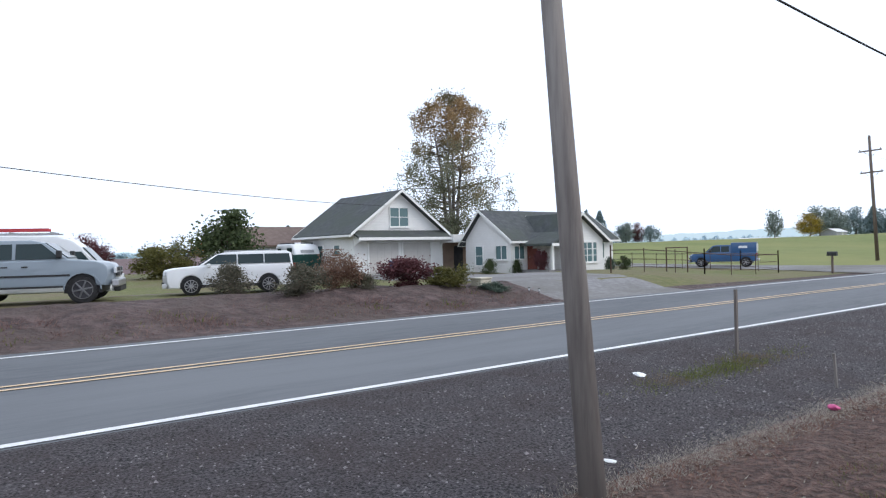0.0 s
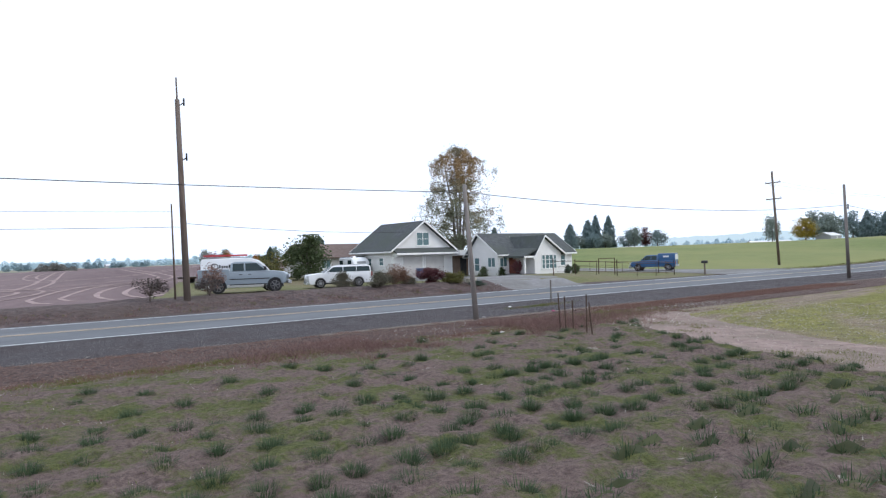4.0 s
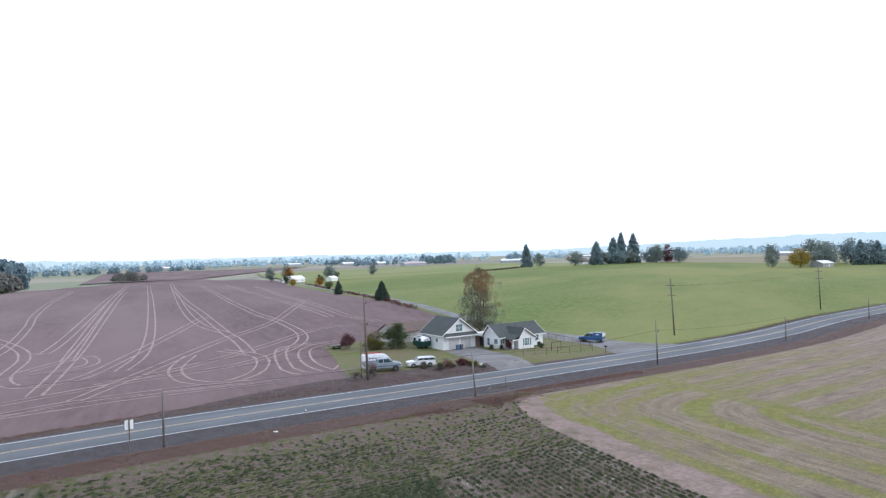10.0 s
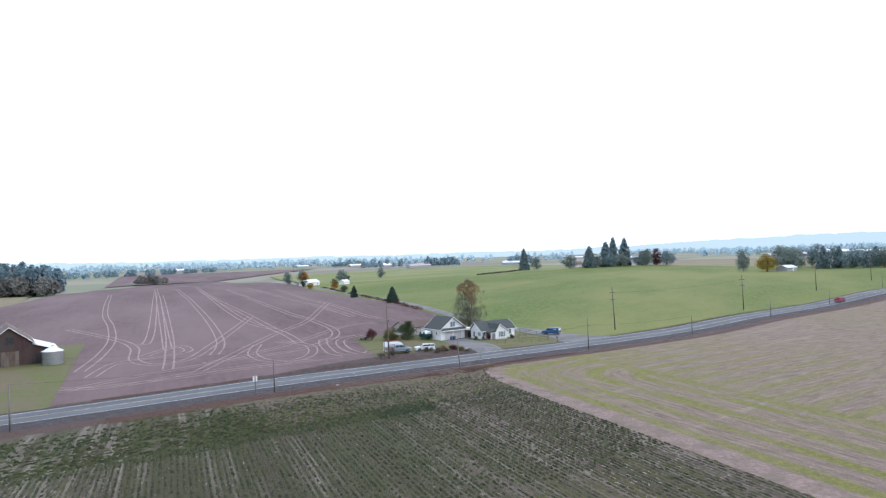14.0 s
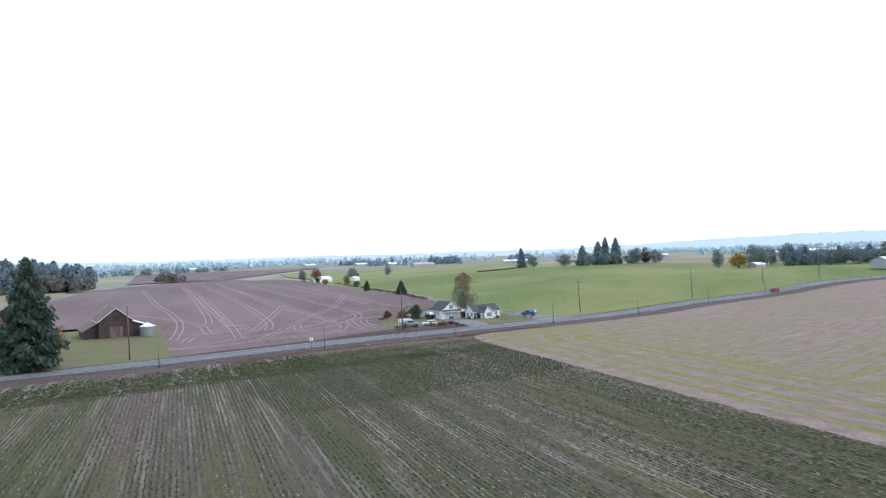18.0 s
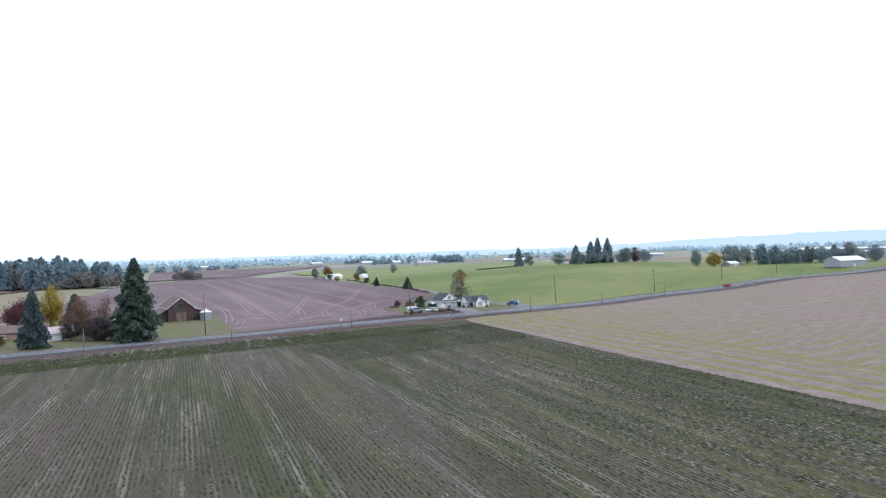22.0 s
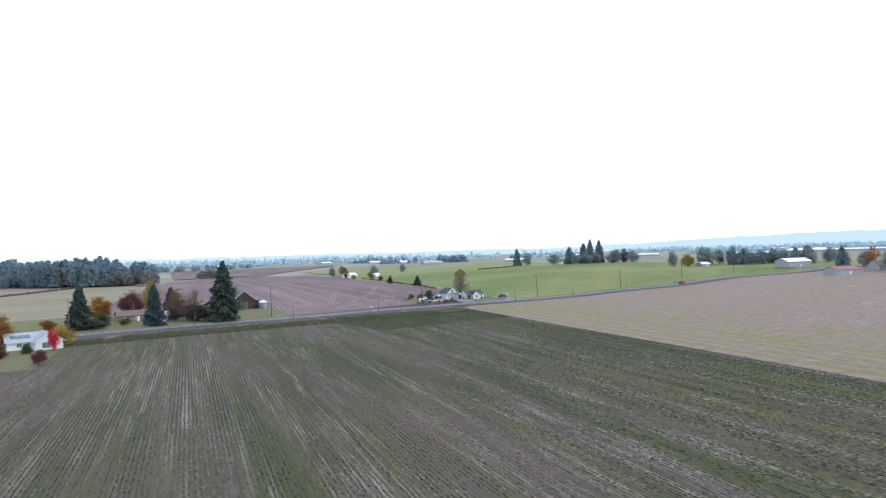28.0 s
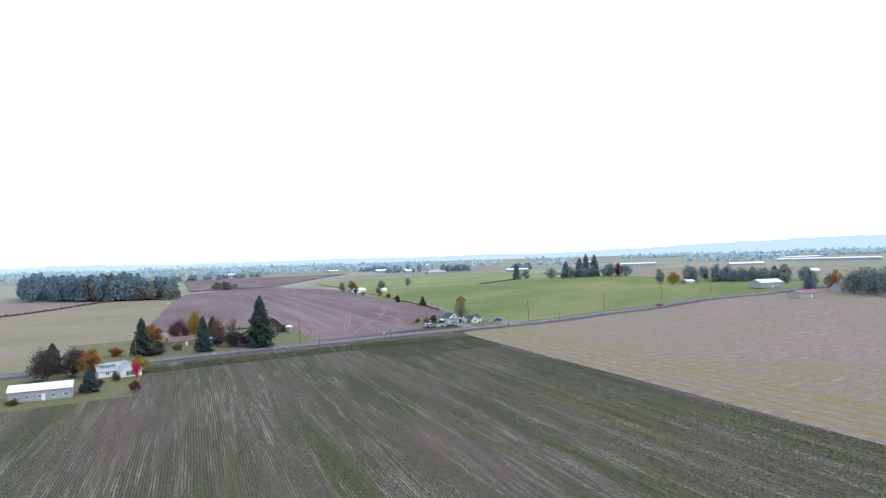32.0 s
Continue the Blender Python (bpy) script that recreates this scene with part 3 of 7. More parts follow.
def plough_edges(x, y, u, v):
    """The harrowed field: it runs behind the yard and along the farm lane."""
    y += (near_line(x) + W + 2.0) * (1 - v)
    left = -66 + 0.17 * max(0.0, min(y, 100) - 15) - 76 * ease(94, 122, y) + (max(y, 120) - 120) * 0.24 + 0.03 * max(0, y - 480)
    right = 8 + ease(44, 53, y) * (40.5 + 0.2475 * (min(y, 440) - 48)) + 0.103 * max(0, y - 440)
    return left + u * (right - left), y


sheet("field_ploughed", ((-66, 0), (16, 0), (182, 800), (40, 720)), 40, 180, MAT["plough"], -0.02, "harrowed reddish brown field with wheel tracks", fade=plough_edges)
sheet("yard_lawn", ((-6, 0), (52, 0), (50, 45), (6, 46)), 60, 60, MAT["lawn"], 0.02, "mown lawn of the farmyard, green and brown", "lawn", fade=lambda x, y, u, v: (x, y + (near_line(x) + W + (7.0 - 5.0 * ease(12, 22, x))) * (1 - v)))


def roadside_bank():
    """The uneven dirt bank between the road and the yard, with clods."""
    vs, fs = [], []
    nx, ny = 300, 14
    for j in range(ny + 1):
        for i in range(nx + 1):
            x = -66 + 81.5 * i / nx
            o = W + 0.55 + 7.0 * j / ny * (1 - 0.75 * ease(-8, -40, x) - 0.3 * ease(10, 15.5, x))
            y = near_line(x) + o
            k = math.sin(math.pi * j / ny) ** 0.6
            z = land(x, y) + 0.035 + 0.75 * k * (0.12 + 0.2 * noise.noise((x * 0.5, y * 0.6, 0)) + 0.13 * noise.noise((x * 1.7, y * 1.9, 5)) + 0.06 * noise.noise((x * 4.1, y * 4.3, 9)))
            vs.append((x, y, max(z, land(x, y) - 0.03)))
    for j in range(ny):
        for i in range(nx):
            k = j * (nx + 1) + i
            fs.append((k, k + 1, k + nx + 2, k + nx + 1))
    tagged(part("bank", mesh_of("bank", vs, fs), MAT["bank"], smooth=True), "uneven brown dirt bank between road and yard", "bank", kind="structure")


roadside_bank()


def rough_patch(name, x0, x1, nx, y_of, ny, relief, lift, mat, label, category, seed):
    """Uneven ground between two lines along the road, with clods and hollows."""
    vs, fs = [], []
    for j in range(ny + 1):
        for i in range(nx + 1):
            x = x0 + (x1 - x0) * i / nx
            y = y_of(x, j / ny)
            x = min(x, border_x(y) - 0.2)
            edge = min(1, 6 * j / ny, 6 * (1 - j / ny), 10 * i / nx, 10 * (1 - i / nx))
            q = 0.4 + 0.4 * noise.noise((x * 0.9, y * 0.9, seed)) + 0.6 * noise.noise((x * 2.3, y * 2.3, seed + 4)) + 0.4 * noise.noise((x * 5, y * 5, seed + 9))
            vs.append((x, y, land(x, y) + lift * edge - 0.02 * (1 - edge) + relief * edge * max(0.0, q)))
    for j in range(ny):
        for i in range(nx):
            k = j * (nx + 1) + i
            fs.append((k, k + 1, k + nx + 2, k + nx + 1))
    tagged(part(name, mesh_of(name, vs, fs), MAT[mat], smooth=True), label, category, kind="structure")


rough_patch("verge_clods", -24, 20, 330, lambda x, v: near_line(x) - 8.6 + 4.3 * v, 32, 0.08, 0.012, "verge", "uneven reddish dirt and dead weeds on the verge", "verge", 1.0)
rough_patch("field_margin", -46, 7, 340, lambda x, v: -31 + (near_line(x) - 8.2 + 31) * v, 150, 0.14, 0.01, "margin", "uneven brown soil and short grass at the field margin", "field margin", 7.0)
sheet("field_pasture", ((54, 0), (420, 0), (505, 345), (150, 425)), 80, 80, MAT["pasture"], 0.01, "smooth bright green pasture", fade=lambda x, y, u, v: (x - (1 - u) * (6 + 9 * ease(14, 42, y)) * (1 - ease(330, 425, y)), y + (near_line(x) + W + 2.0) * (1 - v)))
sheet("field_far_pasture", ((150, 427), (505, 347), (660, 800), (290, 900)), 40, 40, MAT["hay_field"], 0.0, "pale yellow-green hay field far off")
sheet("field_far_east", ((507, 345), (422, 0), (980, 60), (860, 560)), 30, 30, MAT["tan_field"], 0.0, "tan field beyond the eastern farms")
sheet("field_farm_side", ((-420, 0), (-92, 0), (-34, 650), (-420, 150)), 50, 60, MAT["tan_field"], -0.03, "tan grass field behind the farm", fade=hug(W + 2.0))
sheet("field_fallow", ((-420, 152), (-34, 652), (-20, 760), (-420, 640)), 30, 20, MAT["edge_strip"], -0.03, "fallow pinkish field before the wood")
sheet("field_far_brown", ((45, 790), (178, 800), (520, 1240), (140, 1290)), 20, 20, MAT["plough"], 0.0, "far brown field beyond the rise")
sheet("farm_lawn", ((-165, 0), (-66, 0), (-51, 98), (-165, 88)), 30, 20, MAT["lawn"], 0.03, "rough green lawn round the barn", "lawn", fade=hug(W + 2.0))
sheet("plot_lawn", ((-330, 0), (-145, 0), (-159.5, -73), (-330, -73)), 30, 20, MAT["lawn"], 0.04, "dry lawn round the neighbouring house", "lawn", fade=hug(-7.0))
sheet("driveway", ((14.2, 0), (22.0, 0), (26.9, 25), (19.6, 24.9)), 12, 16, MAT["gravel"], 0.05, "grey gravel driveway to the garage", "driveway", fade=lambda x, y, u, v: (x, y + (near_line(x) + W + 0.6) * (1 - v)))
sheet("side_lane", ((40, 0), (57, 0), (52.3, 40), (47.7, 40)), 8, 20, MAT["gravel"], 0.055, "gravel lane beside the pasture", "lane", fade=lambda x, y, u, v: (x + (48 + 3.0 * v - x) * 0.55 * ease(0.0, 0.3, v) * (1 - v), y + (near_line(x) + W + 0.6) * (1 - v)))
sheet("field_lane", ((47.7, 40), (52.3, 40), (152, 440), (147.5, 440)), 2, 60, MAT["gravel"], 0.06, "narrow gravel farm lane between the fields", "lane")


# ---- the farmhouse ----
def gable(parent, x0, x1, y0, y1, z0, eave, peak, along, wall, roof, over=0.4, thick=0.16, trim=None, label_wall="", ridge=None):
    """A gabled block: its walls, two roof slopes and rake boards, as parts of a house."""
    if along == "y":
        mid = ridge if ridge is not None else (x0 + x1) / 2
        p = prism_y(bmesh.new(), ((x0, z0), (x1, z0), (x1, eave), (mid, peak), (x0, eave)), y0, y1)
        part("wall", p, wall, parent, label_wall)
        for e in (x0, x1):
            s = (peak - eave) / abs(mid - e)
            o = e + (over if e > mid else -over)
            ze = eave - s * over
            bm = prism_y(bmesh.new(), ((mid, peak + 0.02), (o, ze + 0.02), (o, ze + thick), (mid, peak + thick)), y0 - over, y1 + over)
            part("roof_slope", bm, roof, parent)
            if trim:
                for y in (y0 - over - 0.04, y1 + over):
                    bm = prism_y(bmesh.new(), ((mid, peak - 0.0), (o, ze - 0.0), (o, ze + thick + 0.02), (mid, peak + thick + 0.02)), y, y + 0.04)
                    part("rake_board", bm, trim, parent)
                part("gutter", boxes((min(o, o + 0.1 * (1 if e > mid else -1)), max(o, o + 0.1 * (1 if e > mid else -1)), y0 - over, y1 + over, ze - 0.04, ze + 0.1)), trim, parent)
    else:
        mid = ridge if ridge is not None else (y0 + y1) / 2
        p = prism(bmesh.new(), ((y0, z0), (y1, z0), (y1, eave), (mid, peak), (y0, eave)), x0, x1)
        part("wall", p, wall, parent, label_wall)
        for e in (y0, y1):
            s = (peak - eave) / abs(mid - e)
            o = e + (over if e > mid else -over)
            ze = eave - s * over
            bm = prism(bmesh.new(), ((mid, peak + 0.02), (o, ze + 0.02), (o, ze + thick), (mid, peak + thick)), x0 - over, x1 + over)
            part("roof_slope", bm, roof, parent)
            if trim:
                for x in (x0 - over - 0.04, x1 + over):
                    bm = prism(bmesh.new(), ((mid, peak - 0.0), (o, ze - 0.0), (o, ze + thick + 0.02), (mid, peak + thick + 0.02)), x, x + 0.04)
                    part("rake_board", bm, trim, parent)
                part("gutter", boxes((x0 - over, x1 + over, min(o, o + 0.1 * (1 if e > mid else -1)), max(o, o + 0.1 * (1 if e > mid else -1)), ze - 0.04, ze + 0.1)), trim, parent)


def window(parent, m, w, h, panes=2, rows=2, frame_mat=None, name="window"):
    """A window in the plane y = 0 of m, looking to -y: frame with mullions, sill, and panes set back in it."""
    fm = frame_mat or MAT["trim"]
    t = 0.07
    bm = bmesh.new()
    ring = [[bm.verts.new((x, y, z)) for x, z in ((-w / 2 - k, -k), (w / 2 + k, -k), (w / 2 + k, h + k), (-w / 2 - k, h + k))] for k, y in ((t, 0.03), (t, -0.05), (0, -0.05), (0, 0.03))]
    for j in range(4):
        for i in range(4):
            p, q = ring[j], ring[(j + 1) % 4]
            bm.faces.new((p[i], p[(i + 1) % 4], q[(i + 1) % 4], q[i]))
    bmesh.ops.recalc_face_normals(bm, faces=bm.faces)
    ob = part(name, bm, fm, parent)
    ob.matrix_parent_inverse = Matrix()
    ob.matrix_local = m
    for i in range(1, panes):
        x = -w / 2 + w * i / panes
        part("mullion", boxes((x - 0.03, x + 0.03, -0.04, 0.03, 0, h)), fm, ob)
    for j in range(1, rows):
        z = h * j / rows
        part("glazing_bar", boxes((-w / 2, w / 2, -0.037, 0.027, z - 0.02, z + 0.02)), fm, ob)
    part("sill", boxes((-w / 2 - 0.12, w / 2 + 0.12, -0.1, 0.03, -t - 0.05, -t)), fm, ob)
    for i in range(panes):
        a, b = -w / 2 + w * i / panes, -w / 2 + w * (i + 1) / panes
        part("pane", boxes((a + 0.02, b - 0.02, -0.015, 0.02, 0.0, h)), MAT["glass"], ob)
    return ob


def farmhouse():
    z0 = 0.2
    h = thing("farmhouse", Matrix(), "white farmhouse with dark shingle roofs and an attached double garage", "house")
    S, R, T = MAT["siding"], MAT["shingle"], MAT["trim"]
    gable(h, 19.7, 26.9, 25.0, 32.0, z0, 3.25, 5.85, "y", S, R, 0.42, trim=T)
    # the strip of roof over the garage doors
    bm = prism(bmesh.new(), ((25.0, 3.15), (24.0, 2.72), (24.0, 2.86), (25.0, 3.32)), 19.55, 27.0)
    part("canopy", bm, R, h, "dark shingled canopy over the garage doors")
    part("canopy_fascia", boxes((19.5, 27.05, 23.95, 24.0, 2.66, 2.84)), T, h)
    for x in (19.75, 26.75):
        part("canopy_bracket", prism(bmesh.new(), ((25.0, 3.1), (24.1, 2.72), (25.0, 2.3)), x, x + 0.09), T, h)
    for a in (20.85, 23.55):
        d = part("garage_door", boxes((a, a + 2.3, 24.955, 25.02, z0 + 0.3, 2.5)), MAT["door_paint"], h, "pale panelled garage door, closed")
        for k in range(4):
            for c in range(4):
                part("door_panel", boxes((a + 0.08 + c * 0.55, a + 0.55 + c * 0.55, 24.94, 24.96, z0 + 0.36 + k * 0.5, z0 + 0.76 + k * 0.5), bevel=0.008), MAT["door_paint"], d)
        part("door_casing", boxes((a - 0.12, a, 24.93, 25.02, z0 + 0.3, 2.62), (a + 2.3, a + 2.42, 24.93, 25.02, z0 + 0.3, 2.62), (a, a + 2.3, 24.93, 25.02, 2.5, 2.62)), T, h)
    window(h, pose(23.3, 24.99, 3.6), 1.45, 1.2, 2, 2)
    for y in (27.0, 29.2):
        window(h, pose(19.69, y, 1.75, 0, 0, -90), 0.7, 0.65, 1, 2)
    part("corner_board", boxes((19.66, 19.8, 24.96, 25.1, z0, 3.2)), T, h)
    part("corner_board", boxes((26.8, 26.94, 24.96, 25.1, z0, 3.2)), T, h)
    # covered passage between garage and house
    part("passage_roof", boxes((26.95, 30.0, 23.75, 25.6, 2.45, 3.0)), S, h, "flat white roof over the passage")
    part("passage_wall", boxes((26.95, 30.0, 25.35, 25.5, z0, 2.45)), MAT["brown_wall"], h, "shaded brown wall of the passage")
    part("passage_door", boxes((28.3, 29.1, 25.3, 25.35, z0 + 0.1, 2.2)), MAT["dark"], h)
    # main block, its west gable end facing the driveway
    gable(h, 28.0, 38.7, 19.3, 23.7, z0, 2.55, 4.4, "x", S, R, 0.36, trim=T, ridge=21.95)
    window(h, pose(27.99, 22.3, 0.85, 0, 0, -90), 0.7, 1.25, 1, 2)
    window(h, pose(27.99, 20.15, 1.25, 0, 0, -90), 1.0, 0.85, 2, 1)
    window(h, pose(28.75, 19.29, 1.25), 0.9, 0.8, 2, 1)
    window(h, pose(37.2, 19.29, 1.1), 0.8, 1.1, 1, 2)
    window(h, pose(38.71, 22.4, 1.1, 0, 0, 90), 0.9, 1.1, 2, 2)
    # east wing with the porch under its gable
    gable(h, 30.4, 34.1, 16.7, 21.0, z0, 2.4, 4.0, "y", S, R, 0.35, trim=T, ridge=31.6)
    bm = prism_y(bmesh.new(), ((30.4, 2.75), (28.75, 2.05), (28.75, 2.2), (30.4, 2.95)), 16.4, 21.0)
    part("porch_roof", bm, R, h, "porch roof of dark shingles")
    part("porch_fascia", boxes((28.7, 30.4, 16.36, 16.42, 2.02, 2.2)), T, h)
    part("porch_post", boxes((29.1, 29.26, 16.75, 16.91, z0 + 0.25, 2.1)), T, h)
    part("porch_floor", boxes((28.6, 30.4, 16.6, 19.3, z0 - 0.1, z0 + 0.32)), MAT["gravel"], h)
    part("porch_step", boxes((28.8, 30.2, 16.2, 16.6, z0 - 0.1, z0 + 0.18)), MAT["gravel"], h)
    d = part("front_door", boxes((29.5, 30.35, 19.2, 19.28, z0 + 0.32, 2.3)), MAT["red_door"], h, "brownish red front door under the porch")
    part("knob", boxes((29.58, 29.64, 19.14, 19.2, 1.3, 1.36), bevel=0.02), MAT["steel"], d)
    window(h, pose(32.4, 16.69, 0.95), 1.0, 1.25, 2, 3)
    for x in (31.6, 33.2):
        window(h, pose(x, 16.69, 0.95), 0.36, 1.25, 1, 3, name="side_window")
    part("vent", boxes((31.35, 31.85, 16.66, 16.7, 3.15, 3.5)), T, h)
    return h


farmhouse()


def shed(name, x, y, turn, L, D, eave, peak, wall, roof, label, category="shed", windows=0, doors=0, door_mat=None):
    """A plain gabled outbuilding with its ridge along its length."""
    h = thing(name, pose(x, y, land(x, y) - 0.1, 0, 0, turn), label, category)
    gable(h, -L / 2, L / 2, -D / 2, D / 2, 0, eave, peak, "x", wall, roof, 0.35)
    for i in range(windows):
        wx = -L / 2 + L * (i + 0.5) / windows
        window(h, pose(wx, -D / 2 - 0.01, 1.0), 1.1, 0.9, 2, 1)
    for i in range(doors):
        dx = -L / 2 + L * (i + 1) / (doors + 1) + 0.8
        part("door", boxes((dx - 0.5, dx + 0.5, -D / 2 - 0.05, -D / 2 + 0.02, 0.1, 2.15)), door_mat or MAT["trim"], h)
    return h


shed("garden_shed", 22.0, 41.5, 0, 9, 6, 2.2, 3.6, MAT["door_paint"], MAT["shingle_brown"], "low white outbuilding with a brown shingle roof", windows=2, doors=1)


# ---- vehicles ----
def wheel(parent, x, y, r, w, dark=False, spokes=6):
    """A tyre with a rim that is set into it, an outer lip, spokes and a hub cap."""
    s = 1 if y > 0 else -1
    bm = bmesh.new()
    bmesh.ops.create_cone(bm, cap_ends=True, segments=28, radius1=r, radius2=r, depth=w, matrix=pose(x, y, r, 90, 0, 0))
    bmesh.ops.bevel(bm, geom=[e for e in bm.edges if len(e.link_faces) == 2 and any(len(f.verts) > 4 for f in e.link_faces)], offset=0.05, segments=2, affect="EDGES")
    wh = part("wheel", bm, MAT["tyre"], parent)
    bm = bmesh.new()
    bmesh.ops.create_cone(bm, cap_ends=True, segments=24, radius1=r * 0.66, radius2=r * 0.66, depth=0.02, matrix=pose(x, y + s * (w / 2 + 0.002), r, 90, 0, 0))
    part("rim", bm, MAT["dark"], wh)
    bm = bmesh.new()
    for k in range(24):
        a0, a1 = k * math.pi / 12, (k + 1) * math.pi / 12
        tube(bm, (x + r * 0.65 * math.cos(a0), y + s * (w / 2 + 0.012), r + r * 0.65 * math.sin(a0)), (x + r * 0.65 * math.cos(a1), y + s * (w / 2 + 0.012), r + r * 0.65 * math.sin(a1)), 0.016, 0.016, 5)
    for k in range(spokes):
        a = k * 2 * math.pi / spokes + 0.2
        tube(bm, (x, y + s * (w / 2 + 0.02), r), (x + r * 0.64 * math.cos(a), y + s * (w / 2 + 0.014), r + r * 0.64 * math.sin(a)), 0.2 / spokes, 0.14 / spokes, 6)
    bmesh.ops.create_cone(bm, cap_ends=True, segments=12, radius1=r * 0.16, radius2=r * 0.12, depth=0.04, matrix=pose(x, y + s * (w / 2 + 0.02), r, 90, 0, 0))
    part("spokes", bm, MAT["rim_grey"] if dark else MAT["alloy"], wh)


def hull(parent, name, outline, half, mat, taper=None, bevel=0.085, label="", nose=None):
    """A body panel: a side outline in x-z swept across the width; above taper's height it narrows, and past nose's reach its plan is rounded."""
    bm = prism_y(bmesh.new(), outline, -half, half)
    rim = [e for e in bm.edges if abs(e.verts[0].co.y - e.verts[1].co.y) < 1e-4]
    across = [e for e in bm.edges if abs(e.verts[0].co.y - e.verts[1].co.y) > 1e-4]
    bmesh.ops.subdivide_edges(bm, edges=across, cuts=5)
    for v in bm.verts:
        k = 1.0
        if taper:
            z0, z1, q = taper
            k *= 1 - q * ease(z0, z1, v.co.z)
        if nose:
            front, rear, q = nose
            over = max(0.0, v.co.x - front, rear - v.co.x)
            v.co.x -= math.copysign(q * (v.co.y / half) ** 4 * min(1.0, over * 3), v.co.x)
        v.co.y *= k
    if bevel:
        rim = [e for e in bm.edges if abs(abs(e.verts[0].co.y) - abs(e.verts[1].co.y)) < half * 0.2 and abs(e.verts[0].co.y) > half * 0.7 and e.calc_face_angle(0) > 0.6]
        bmesh.ops.bevel(bm, geom=rim, offset=bevel, segments=3, affect="EDGES", profile=0.6, clamp_overlap=True)
    ob = part(name, bm, mat, parent, label, smooth=True)
    ob.data.set_sharp_from_angle(angle=radians(38))
    return ob


def arched(zb, arches, top):
    """A car's side outline: the sill from rear to front with an arch over each wheel, then the top from front to rear."""
    pts = [(top[-1][0], zb)]
    for cx, r in arches:
        ra = r * 1.16
        a0 = math.asin(max(-1.0, min(1.0, (zb - r) / ra)))
        for k in range(9):
            a = math.pi - a0 - (math.pi - 2 * a0) * k / 8
            pts.append((cx + ra * math.cos(a), r + ra * math.sin(a)))
    pts.append((top[0][0], zb))
    return pts + list(top)


def wheel_housings(parent, arches, half):
    for cx, r in arches:
        part("wheel_housing", boxes((cx - r * 1.2, cx + r * 1.2, -half + 0.08, half - 0.08, r * 0.75, r * 2.25)), MAT["plastic"], parent)


def lights(parent, xf, xr, half, z, zr):
    for s in (-1, 1):
        part("headlight", boxes((xf - 0.06, xf + 0.025, s * half * 0.72 - 0.17, s * half * 0.72 + 0.17, z - 0.1, z + 0.1), bevel=0.02), MAT["lamp_clear"], parent)
        part("tail_light", boxes((xr - 0.025, xr + 0.05, s * half * 0.86 - 0.09, s * half * 0.86 + 0.09, zr - 0.2, zr + 0.2), bevel=0.02), MAT["lamp_red"], parent)


